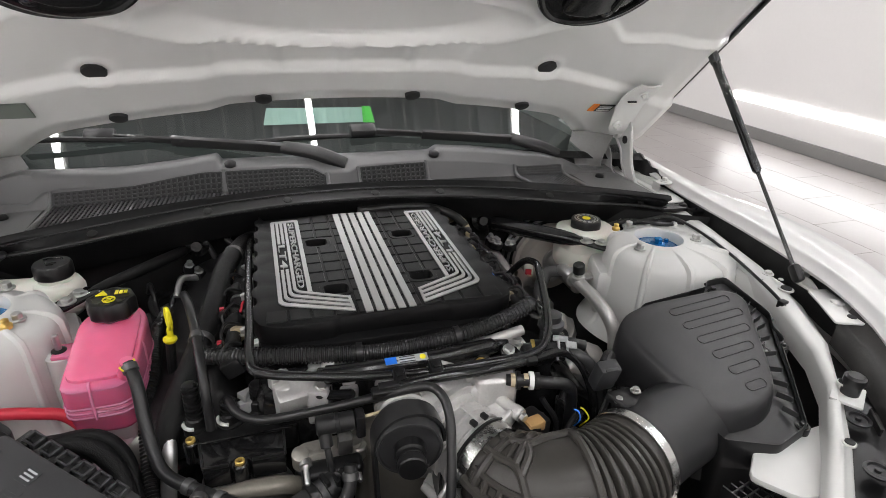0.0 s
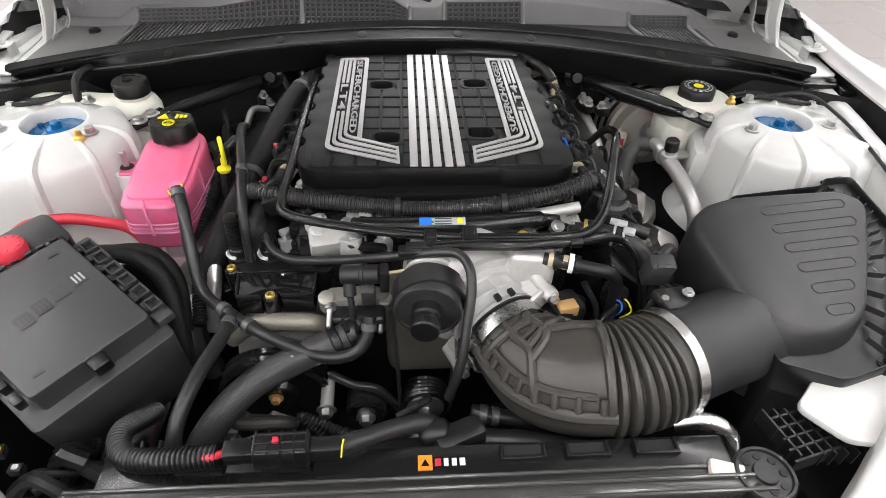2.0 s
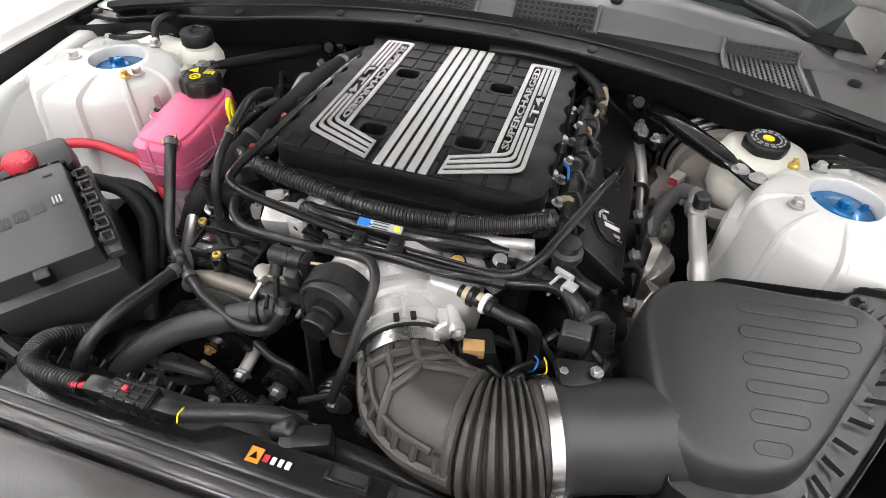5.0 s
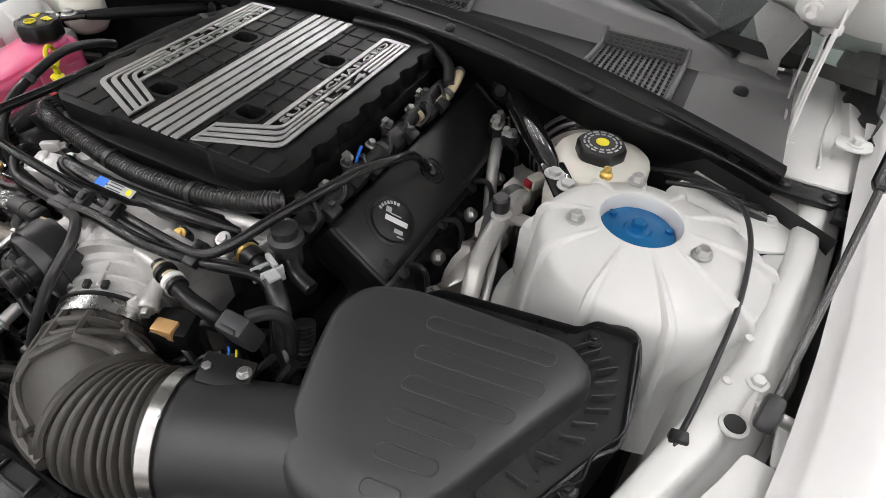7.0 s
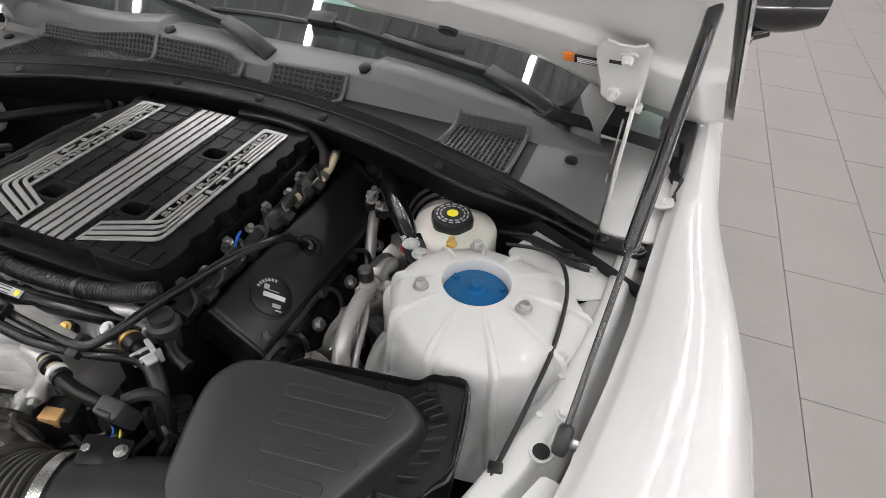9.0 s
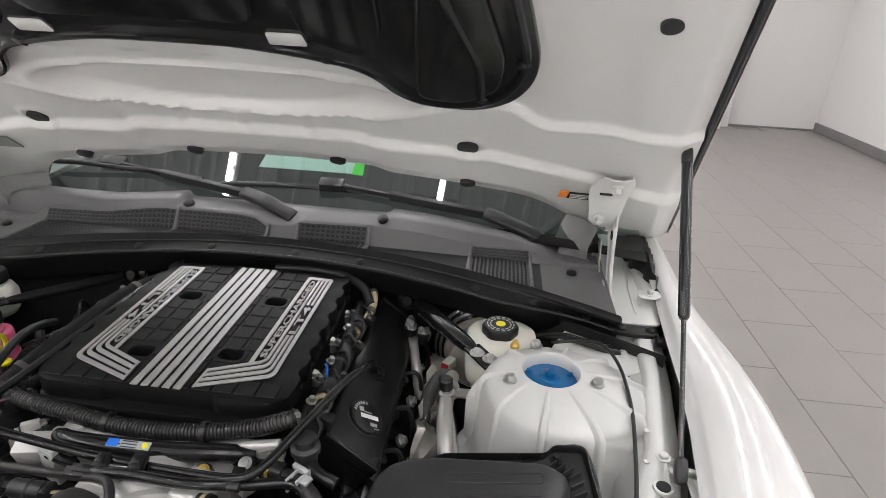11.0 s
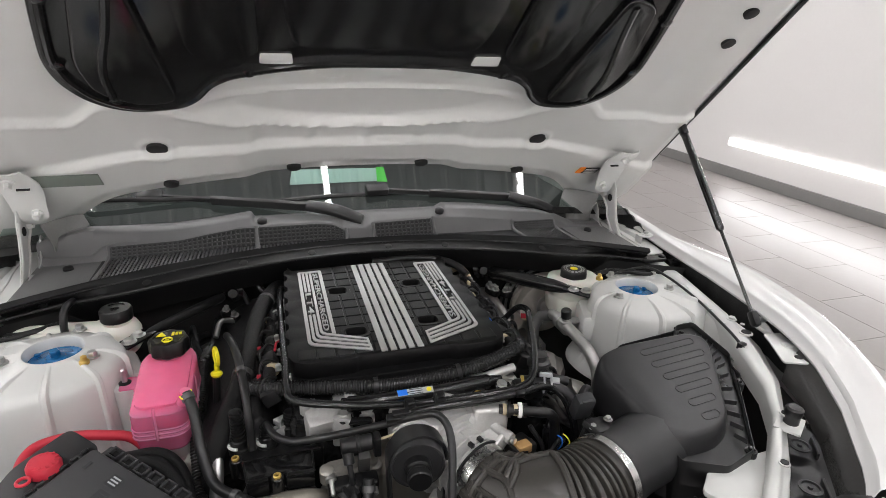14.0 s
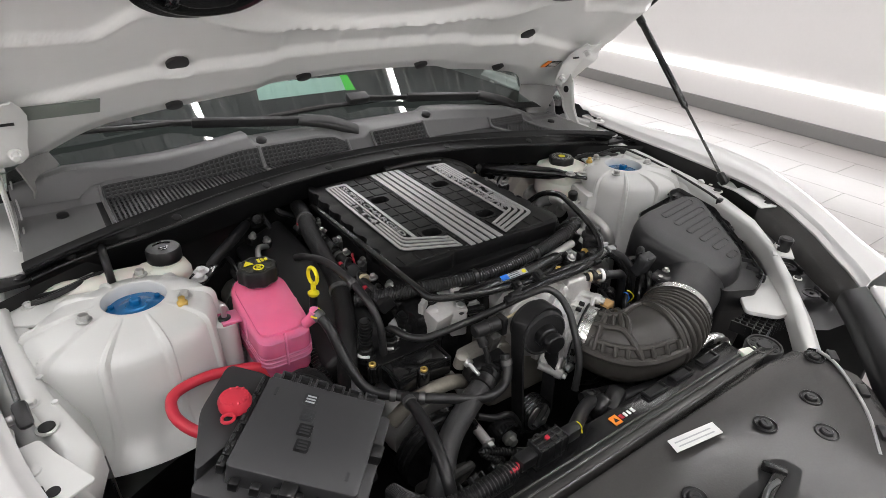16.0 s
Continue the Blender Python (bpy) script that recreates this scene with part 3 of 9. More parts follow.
ed = [p for p in rowz[0]] + [r[-1] for r in rowz[1:]] + rowz[-1][-2::-1] + [r[0] for r in rowz[-2:0:-1]]
low = [bm.verts.new(v.co + (HM.to_3x3() @ Vector((0, 0, 0.048)))) for v in ed]
for i in range(len(ed)):
    j = (i + 1) % len(ed)
    bm.faces.new((ed[i], ed[j], low[j], low[i]))
part("outer_panel", bm, PAINT, hood)
for side in (1, -1):
    bm = bmesh.new()
    tube(bm, [HM @ Vector((side * (hood_edge(v) - 0.006), v, -0.016)) for v in [hood_rear(0.8) + 0.06 + 0.13 * k for k in range(9)]], 0.0045, 8, 4)
    part("edge_seal", bm, RUBBER, hood, "black edge seal")

# insulator pad
half = [(0.0, 0.418), (0.10, 0.416), (0.19, 0.400), (0.262, 0.378), (0.295, 0.352), (0.315, 0.315), (0.345, 0.288), (0.395, 0.278), (0.440, 0.286), (0.478, 0.315), (0.502, 0.365), (0.506, 0.42), (0.485, 0.52), (0.46, 0.62), (0.44, 0.78), (0.40, 0.90), (0.30, 0.97), (0.0, 0.99)]
poly = half + [(-x, y) for x, y in half[-2:0:-1]]
bm = bmesh.new()
plate(bm, rounded(poly, 0.03, 3), HM @ Matrix.Translation((0, 0, -0.014)), 0.016, 0.005, 2)
ins = part("insulator", bm, INSUL, hood, "glossy black moulded hood insulator")
def pad_field(pts, lift, h, r=0.03, bev=0.006):
    bm = bmesh.new()
    plate(bm, rounded(pts, r, 4), HM @ Matrix.Translation((0, 0, lift)), h, bev, 3)
    return part("moulded_field", bm, INSUL, ins, angle=60)


edge_pts = rounded([(x * 0.965, 0.70 + (y - 0.70) * 0.955) for x, y in poly], 0.03, 3)
bm = bmesh.new()
lp_ = [HM @ Vector((x, y, 0.0025)) for x, y in edge_pts]
rings(bm, along(lp_ + lp_[:1], 0.0065, 8), False)
part("border_roll", bm, INSUL, ins)
pad_field([(-0.15, 0.475), (0.15, 0.475), (0.165, 0.56), (0.150, 0.90), (-0.150, 0.90), (-0.165, 0.56)], 0.0, 0.010)
for sg in (1, -1):
    pad_field([(sg * x, y) for x, y in ((0.335, 0.325), (0.40, 0.315), (0.455, 0.355), (0.462, 0.43), (0.42, 0.60), (0.36, 0.62), (0.345, 0.45))], 0.0, 0.012, 0.025)
    pad_field([(sg * x, y) for x, y in ((0.20, 0.45), (0.275, 0.41), (0.305, 0.46), (0.315, 0.66), (0.29, 0.88), (0.20, 0.90))], 0.0, 0.007, 0.03)
    bm = bmesh.new()
    tube(bm, [HM @ Vector((sg * x, y, 0.010)) for x, y in ((0.43, 0.345), (0.425, 0.42), (0.395, 0.52), (0.375, 0.60))], 0.007, 8)
    part("pad_rib", bm, INSUL, ins)
    for px, py in ((0.22, 0.405), (0.43, 0.325), (0.484, 0.42), (0.46, 0.56), (0.36, 0.345)):
        part("pad_clip", lathe(bmesh.new(), [(0.010, 0), (0.010, 0.004), (0.005, 0.006)], HM @ Vector((sg * px, py, 0.003)), HM.to_3x3() @ Vector((0, 0, 1)), 18), GLOSS_BK, ins)
for cu in (-0.176, 0.176):
    bm = bmesh.new()
    plate(bm, rounded([(-0.026, -0.013), (0.026, -0.013), (0.024, 0.013), (-0.024, 0.013)], 0.004, 2), HM @ Matrix.Translation((cu, 0.442, 0.002)), 0.002, 0.001)
    part("window", bm, PAINT_IN, ins, "small white cut-out in the insulator")
# access holes: black plugs whose colour stands for the darkness inside
for u, v, r in ((-0.406, 0.138, 0.019), (0.406, 0.138, 0.019), (-0.147, 0.036, 0.0155), (0.147, 0.036, 0.0155), (-0.405, 0.0, 0.0155), (0.405, 0.0, 0.0155), (0.644, 0.498, 0.013), (0.625, 0.578, 0.013), (-0.644, 0.498, 0.013), (-0.625, 0.578, 0.013)):
    w = inner_lift(u, v, u / hood_edge(v), (v - hood_rear(u)) / 1.1)
    q = HM @ Vector((u, v, w + 0.004))
    bm = bmesh.new()
    lathe(bm, [(r, -0.012), (r, 0.002), (r * 0.9, 0.0026)], q, HM.to_3x3() @ Vector((0, 0, 1)), 28)
    part("access_hole", bm, DARK, hood, "black disc standing for a shaded access hole")
# labels on the underside
bm = bmesh.new()
plate(bm, [(-0.655, 0.010), (-0.532, 0.012), (-0.530, 0.062), (-0.653, 0.059)], HM @ Matrix.Translation((0, 0, inner_lift(-0.59, 0.035, -0.72, 0.2) + 0.0012)), 0.0025)
part("label", bm, material("dark_label", (0.16, 0.18, 0.16), 0.3, stain=0.2), hood, "dark grey rectangular label")

# warning sticker
bm = bmesh.new()
plate(bm, [(0.588, -0.034), (0.604, -0.036), (0.606, -0.004), (0.590, -0.002)], HM @ Matrix.Translation((0, 0, inner_lift(0.61, -0.02, 0.73, 0.1) + 0.0012)), 0.0025)
part("sticker", bm, ORANGE, hood, "orange warning sticker")
bm = bmesh.new()
plate(bm, [(0.605, -0.036), (0.650, -0.040), (0.652, -0.010), (0.607, -0.006)], HM @ Matrix.Translation((0, 0, inner_lift(0.61, -0.02, 0.73, 0.1) + 0.0012)), 0.0025)
st = part("sticker", bm, GLOSS_BK, hood, "black printed sticker")
for k in range(3):
    bm = bmesh.new()
    plate(bm, [(0.610, -0.031 + 0.008 * k), (0.646, -0.034 + 0.008 * k), (0.646, -0.031 + 0.008 * k), (0.610, -0.028 + 0.008 * k)], HM @ Matrix.Translation((0, 0, inner_lift(0.61, -0.02, 0.73, 0.1) + 0.0038)), 0.0006)
    part("print_line", bm, WHITE_LB, st)

# hood hinges: a stamped plate on the hood, bent down into an upright arm
for side in (1, -1):
    bm = bmesh.new()
    rows_ = [(0.655, 0.706, 0.246, 1.134), (0.646, 0.714, 0.262, 1.122), (0.640, 0.716, 0.290, 1.100), (0.644, 0.716, 0.318, 1.072), (0.652, 0.716, 0.338, 1.042), (0.655, 0.716, 0.350, 1.016), (0.668, 0.716, 0.362, 1.002), (0.692, 0.716, 0.380, 0.996)]
    loops = []
    for xa, xb, y, z in rows_:
        loops.append([(side * (xa + (xb - xa) * f), y + dy, z + dz) for f, dy, dz in ((0.0, -0.001, 0.003), (0.03, 0.0, 0.0), (0.22, 0.001, -0.001), (0.30, 0.003, -0.004), (0.75, 0.003, -0.004), (0.83, 0.001, -0.001), (0.97, 0.0, 0.0), (1.0, -0.002, 0.004))])
    rings(bm, loops, False, False)
    hg = part("hinge", bm, PAINT_IN, hood, "white painted steel hood hinge", angle=60)
    md = hg.modifiers.new("thick", "SOLIDIFY")
    md.thickness, md.offset = 0.003, 0
    for (x, y, z), d in (((0.686, 0.272, 1.110), (0, -0.62, -0.78)), ((0.674, 0.345, 1.024), (0, -0.92, -0.38))):
        bm = bmesh.new()
        lathe(bm, [(0.012, -0.003), (0.012, 0.0025), (0.007, 0.003)], (side * x, y, z), d, 20)
        part("bolt", hexbolt(bm, (side * x, y, z), d, 0.0076, 0.012), PAINT_IN, hg)
    bm = bmesh.new()
    box(bm, (side * 0.672, 0.296, 1.090), (0.024, 0.002, 0.008), Matrix.Rotation(radians(-38), 4, "X"), 0.0008)
    part("slot", bm, DARK, hg)
    YZ = Matrix(((0, 0, side, side * 0.706), (1, 0, 0, 0), (0, 1, 0, 0), (0, 0, 0, 1)))
    prof = [(0.352, 1.050), (0.392, 1.014), (0.402, 0.990), (0.384, 0.972), (0.366, 0.958), (0.356, 0.930), (0.336, 0.905), (0.312, 0.885), (0.298, 0.862), (0.280, 0.853), (0.266, 0.860), (0.268, 0.880), (0.288, 0.906), (0.306, 0.935), (0.318, 0.972), (0.326, 1.010)]
    bm = bmesh.new()
    plate(bm, rounded(prof, 0.010, 4), YZ @ Matrix.Translation((0, 0, 0.003)), 0.0032, 0.001)
    tube(bm, [(side * 0.709, y, z) for y, z in ((0.330, 1.010), (0.322, 0.970), (0.310, 0.932), (0.292, 0.905), (0.272, 0.878), (0.271, 0.862))], 0.0034, 8, 5)
    tube(bm, [(side * 0.709, y, z) for y, z in ((0.394, 0.990), (0.378, 0.972), (0.360, 0.955), (0.350, 0.928), (0.330, 0.904), (0.306, 0.884))], 0.0034, 8, 5)
    part("arm", bm, PAINT_IN, hg)
    part("arm_hole", lathe(bmesh.new(), [(0.010, 0), (0.010, 0.0012)], (side * 0.7085, 0.350, 0.985), (-side, 0, 0), 20), DARK, hg, "dark opening in the arm")
    bm = bmesh.new()
    plate(bm, rounded([(0.262, 0.862), (0.40, 0.868), (0.425, 0.900), (0.415, 0.948), (0.398, 0.962), (0.382, 0.940), (0.372, 0.905), (0.335, 0.892), (0.300, 0.905), (0.275, 0.890)], 0.010, 3), YZ @ Matrix.Translation((0, 0, -0.010)), 0.003, 0.001)
    part("base_plate", bm, STEEL_W, hg, "dull grey painted base plate")
    part("hole", lathe(bmesh.new(), [(0.0085, 0), (0.0085, 0.0015)], (side * 0.6955, 0.385, 0.888), (-side, 0, 0), 20), DARK, hg, "dark round hole")
    for y_, z_ in ((0.278, 0.866), (0.378, 0.992)):
        part("pivot", lathe(bmesh.new(), [(0.009, 0), (0.009, 0.022), (0.005, 0.025)], (side * 0.698, y_, z_), (side, 0, 0), 16), PAINT_IN, hg)
    # black bracket at the end of the seal, with a square hole beside it
    sb = thing("seal_bracket", (side * 0.75, 0.155, 0.86), "black bracket at the end of the hood seal", "bracket", "seal brackets")
    bm = bmesh.new()
    plate(bm, rounded([(side * x, y) for x, y in ((0.690, 0.185), (0.712, 0.190), (0.738, 0.186), (0.772, 0.186), (0.783, 0.172), (0.774, 0.156), (0.740, 0.156), (0.700, 0.160))], 0.005, 2), Matrix.Translation((0, 0, 0.862)), 0.009, 0.002)
    for bx, by in ((0.716, 0.173), (0.769, 0.171)):
        lathe(bm, [(0.009, 0), (0.009, 0.003), (0.005, 0.006)], (side * bx, by, 0.871), (0, 0, 1), 16)
    part("tab", bm, BLACK_PL, sb)
    part("clip", box(bmesh.new(), (side * 0.790, 0.150, 0.862), (0.026, 0.026, 0.010), Matrix.Rotation(-0.2 * side, 4, "Z"), 0.002), BLACK_PL, sb)

# cowl side panels behind the hinges
for side in (1, -1):
    cs = thing("cowl_side_panel", (side * 0.80, 0.42, 0.80), "white painted side panel behind the hood hinge", "panel", "cowl side panels")
    bm = bmesh.new()
    rings(bm, [[(side * (0.775 + dx), y, z) for dx, z in ((0.0, 0.70), (0.0, 0.86), (0.003, 0.875), (0.010, 0.882), (0.04, 0.884))] for y in (0.30, 0.36, 0.42, 0.48, 0.54, 0.60)], False, False)
    part("sheet", bm, PAINT_IN, cs)
    bm = bmesh.new()
    plate(bm, rounded([(side * x, y) for x, y in ((0.707, 0.190), (0.792, 0.190), (0.806, 0.300), (0.822, 0.480), (0.815, 0.640), (0.700, 0.640), (0.704, 0.400))], 0.012, 3), Matrix.Translation((0, 0, 0.869)), 0.005, 0.0018)
    part("top_sheet", bm, PAINT_IN, cs, "flat white top sheet")
    part("inner_wall", box(bmesh.new(), (side * 0.7065, 0.41, 0.775), (0.005, 0.44, 0.185), None, 0.0015), PAINT_IN, cs)
    part("hole_rim", lathe(bmesh.new(), [(0.0105, 0), (0.0105, 0.0022), (0.014, 0.0018), (0.0145, 0)], (side * 0.793, 0.442, 0.8738), (0, 0, 1), 22), PAINT_IN, cs)
    part("hole", lathe(bmesh.new(), [(0.0102, 0), (0.0102, 0.003)], (side * 0.793, 0.442, 0.8738), (0, 0, 1), 22), DARK, cs, "dark round hole")
    bm = bmesh.new()
    tube(bm, [(side * x, y, 0.875) for x, y in ((0.752, 0.225), (0.757, 0.33), (0.768, 0.41), (0.772, 0.52))], 0.0024, 6, 5)
    part("seam", bm, PAINT_IN, cs)
    ff = thing("fender_foam", (side * 0.822, 0.42, 0.84), "ragged black foam block between cowl and fender", "foam block", "fender foams")
    bm = bmesh.new()
    loops = []
    for k in range(19):
        y = 0.285 + 0.018 * k
        zt = 0.897 + 0.030 * smoothstep(0.30, 0.42, y) + 0.004 * math.sin(2.9 * k)
        xi = 0.802 - 0.006 * math.sin(1.7 * k) - 0.030 * smoothstep(0.34, 0.50, y)
        xo = lip_x(y) - 0.004
        loops.append([(side * xi, y, 0.872), (side * (xi + 0.002), y, zt - 0.016), (side * (xi + 0.008), y, zt - 0.003), (side * (xi * 0.5 + xo * 0.5), y, zt), (side * xo, y, zt - 0.006), (side * xo, y, 0.85)])
    rings(bm, loops)
    part("foam", bm, FABRIC, ff, angle=60)

# dark gap filler between rail and fender, and the fender bracket
for side in (1, -1):
    bm = bmesh.new()
    loops = []
    for k in range(40):
        y = -0.42 + k * 0.02
        x1 = lip_x(y) - 0.020
        x0 = x1 + 0.020 - 0.002 * math.sin(k * 1.7)
        z = lip_z(y) - 0.016
        loops.append([(side * (x0 - 0.004), y, z - 0.08), (side * x0, y, z - 0.03), (side * (x0 + 0.002), y, z - 0.006 + 0.003 * math.sin(k * 2.3)), (side * (x0 + 0.006), y, z), (side * (x0 + 0.006), y, z - 0.004)])
    rings(bm, loops, False, False)
    solid("gap_filler", bm, FABRIC, "black foam strip in the gap beside the fender", "foam strip", "gap fillers")
    fb = thing("fender_bracket", (side * 0.79, 0.20, 0.85), "white folded steel bracket between rail and fender", "bracket", "fender brackets")
    bm = bmesh.new()
    plate(bm, rounded([(side * x, y) for x, y in ((0.760, 0.258), (0.786, 0.250), (0.806, 0.262), (0.806, 0.290), (0.778, 0.285), (0.764, 0.290))], 0.008, 2), Matrix.Translation((0, 0, 0.894)), 0.003, 0.001)
    rings(bm, [[(side * 0.766, y, z) for z in (0.873, 0.885, 0.895)] for y in (0.258, 0.272, 0.288)], False, False)
    part("tab", bm, PAINT_IN, fb)
    part("bolt", hexbolt(bmesh.new(), (side * 0.785, 0.270, 0.897), (0, 0, 1), 0.007, 0.008), PAINT_IN, fb)
    # strut foot bracket
    sf = thing("strut_bracket", (side * 0.742, -0.19, 0.85), "white steel bracket under the gas strut", "bracket", "strut brackets")
    bm = bmesh.new()
    plate(bm, rounded([(side * x, y) for x, y in ((0.742, -0.222), (0.772, -0.205), (0.776, -0.178), (0.760, -0.160), (0.744, -0.175))], 0.008, 3), Matrix.Translation((0, 0, 0.850)), 0.004, 0.0014)
    rings(bm, [[(side * 0.752, -0.222 + 0.06 * k / 6, 0.852 + h * math.sin(math.pi * k / 6)) for k in range(7)] for h in (0.0, 0.015)] + [[(side * 0.7545, -0.222 + 0.06 * k / 6, 0.852 + h * math.sin(math.pi * k / 6)) for k in range(7)] for h in (0.015, 0.0)], False, False)
    part("plate", bm, PAINT_IN, sf)
    part("ball_stud", lathe(bmesh.new(), [(0.006, 0), (0.006, 0.02), (0.009, 0.024), (0.009, 0.03)], (side * 0.758, -0.185, 0.870), (-side, 0, 0.2), 14), STEEL, sf)
    # front gusset of the rail with its lap edge and hole
    gs_ = thing("rail_gusset", (side * 0.70, -0.28, 0.84), "white lapped plate between rail and fender", "panel", "rail gussets")
    bm = bmesh.new()
    plate(bm, rounded([(side * x, y) for x, y in ((0.719, -0.223), (0.762, -0.230), (0.748, -0.300), (0.720, -0.338), (0.672, -0.319), (0.704, -0.257))], 0.006, 3), Matrix.Translation((0, 0, 0.8600)), 0.004, 0.0014)
    part("sheet", bm, PAINT_IN, gs_)
    part("hole", lathe(bmesh.new(), [(0.007, 0), (0.007, 0.0012)], (side * 0.712, -0.314, 0.8641), (0, 0, 1), 18), DARK, gs_, "small dark hole")
    bm = bmesh.new()
    lathe(bm, [(0.011, 0), (0.010, 0.0025), (0.007, 0.003), (0.003, 0.0045)], (side * 0.730, -0.272, 0.8638), (0, 0, 1), 20)
    part("rivet", bm, PAINT_IN, gs_)
    # spot welds on the rail
    for wx, wy, wz in ((0.716, -0.02, 0.8535), (0.712, -0.085, 0.852), (0.700, -0.145, 0.849), (0.73, -0.16, 0.851)):
        part("weld_dimple", lathe(bmesh.new(), [(0.0048, -0.001), (0.0042, 0.0006), (0.003, 0.0002), (0.001, 0.0)], (side * wx, wy, wz), (0, 0, 1), 16), PAINT_IN, bpy.data.objects["inner_fender_rail" if side > 0 else "inner_fender_rail.001"])
    # spot weld dimples and bolts on the rail
    for bx, by, bz in ((0.705, -0.06, 0.853), (0.725, -0.135, 0.850), ):
        part("bolt", hexbolt(bmesh.new(), (side * bx, by, bz), (0, 0, 1), 0.007, 0.005), PAINT_IN, bpy.data.objects["inner_fender_rail" if side > 0 else "inner_fender_rail.001"])

# ---- supercharger lid ----
def text_mesh(body, height, m, depth, squeeze=1.0):
    """Letters as a mesh in the frame m, capital height given, starting at its origin."""
    c = bpy.data.curves.new("letters", "FONT")
    c.body, c.size, c.extrude, c.resolution_u, c.offset = body, height / 0.70, depth / 2, 2, height * 0.008
    o = bpy.data.objects.new("letters", c)
    scene.collection.objects.link(o)
    bpy.context.view_layer.update()
    me = bpy.data.meshes.new_from_object(o.evaluated_get(bpy.context.evaluated_depsgraph_get()))
    bpy.data.objects.remove(o)
    bm = bmesh.new()
    bm.from_mesh(me)
    bpy.data.meshes.remove(me)
    xs = [v.co.x for v in bm.verts]
    for v in bm.verts:
        v.co = m @ Vector(((v.co.x - min(xs)) * squeeze, v.co.y, v.co.z + depth / 2))
    return bm, (max(xs) - min(xs)) * squeeze


LID = Matrix.Translation((0.0, 0.0, 0.894)) @ Matrix.Rotation(radians(0.6), 4, "X")
lid = thing("supercharger_cover", (0, 0.04, 0.84), "black ribbed supercharger lid with silver stripes and lettering", "engine cover")
bm = bmesh.new()
outline = [(-0.186, -0.148), (-0.165, -0.160), (-0.085, -0.160), (-0.075, -0.153), (0.085, -0.153), (0.095, -0.160), (0.172, -0.160), (0.192, -0.146)]
for k in range(7):
    y = -0.12 + k * 0.055
    outline += [(0.196 - k * 0.0015, y), (0.196 - k * 0.0015, y + 0.024), (0.188 - k * 0.0015, y + 0.032), (0.188 - k * 0.0015, y + 0.048)]
outline += [(0.170, 0.232), (0.06, 0.240), (-0.06, 0.240), (-0.170, 0.232)]
for k in range(6, -1, -1):
    y = -0.12 + k * 0.055
    outline += [(-0.188 + k * 0.0015, y + 0.048), (-0.188 + k * 0.0015, y + 0.032), (-0.196 + k * 0.0015, y + 0.024), (-0.196 + k * 0.0015, y)]
plate(bm, rounded(outline, 0.006, 2), LID @ Matrix.Translation((0, 0, -0.034)), 0.030, 0.004, 2)
WELLS = [(-0.082, 0.105), (0.078, 0.112), (-0.070, -0.072), (0.070, -0.058)]


def well_loop(wx, wy, sx, sy, z):
    return [LID @ Vector((wx + sx * math.copysign(abs(math.cos(a)) ** 0.55, math.cos(a)), wy + sy * math.copysign(abs(math.sin(a)) ** 0.55, math.sin(a)), z)) for a in [math.tau * (k + 0.5) / 28 for k in range(28)]]


# open the top round the four bolt wells
top_face = max(bm.faces, key=lambda q: q.calc_area() if q.calc_center_median().z > LID.translation.z - 0.012 else 0)
edge_ring = list(top_face.edges)
bmesh.ops.delete(bm, geom=[top_face], context="FACES_ONLY")
for wx, wy in WELLS:
    vs = [bm.verts.new(p) for p in well_loop(wx, wy, 0.021, 0.0165, -0.004)]
    edge_ring += [bm.edges.new((vs[i], vs[(i + 1) % 28])) for i in range(28)]
bmesh.ops.triangle_fill(bm, use_beauty=True, edges=edge_ring)
shell = part("lid_shell", bm, LIDM, lid, "black cast lid shell")
bm = bmesh.new()
plate(bm, rounded([(-0.190, -0.160), (-0.09, -0.172), (0.09, -0.172), (0.190, -0.160), (0.192, 0.22), (0.15, 0.248), (-0.15, 0.248), (-0.192, 0.22)], 0.02, 3), LID @ Matrix.Translation((0, 0, -0.080)), 0.047, 0.008, 2)
part("lower_flange", bm, LIDM, lid)
# ribbed pads on top, open round the four bolt wells
nx, ny = 11, 11
for i in range(nx):
    for j in range(ny):
        x0, x1 = -0.178 + 0.356 * i / nx, -0.178 + 0.356 * (i + 1) / nx
        y0, y1 = -0.150 + 0.380 * j / ny, -0.150 + 0.380 * (j + 1) / ny
        if any(x0 - 0.012 < wx < x1 + 0.012 and y0 - 0.009 < wy < y1 + 0.009 for wx, wy in WELLS):
            continue
        if abs(x0 + x1) / 2 > 0.10 and y0 > -0.13 and abs(x0 + x1) / 2 < 0.162:
            continue
        bm = bmesh.new()
        c = LID @ Vector(((x0 + x1) / 2, (y0 + y1) / 2, -0.0042))
        box(bm, c, (x1 - x0 - 0.0032, y1 - y0 - 0.0032, 0.004), LID.to_3x3().to_4x4(), 0.0012, 1)
        part("pad", bm, LIDM, shell)
for wx, wy in WELLS:
    bm = bmesh.new()
    rings(bm, [well_loop(wx, wy, sx, sy, z) for sx, sy, z in ((0.026, 0.022, -0.0045), (0.025, 0.021, -0.0026), (0.0195, 0.0150, -0.0026), (0.0180, 0.0135, -0.006), (0.017, 0.0125, -0.031))], False)
    part("well_rim", bm, LIDM, shell)
    bm = bmesh.new()
    plate(bm, rounded([(-0.0165, -0.012), (0.0165, -0.012), (0.0165, 0.012), (-0.0165, 0.012)], 0.005, 3), LID @ Matrix.Translation((wx, wy, -0.0325)), 0.0015)
    part("well", bm, DARK, shell, "deep dark bolt well")


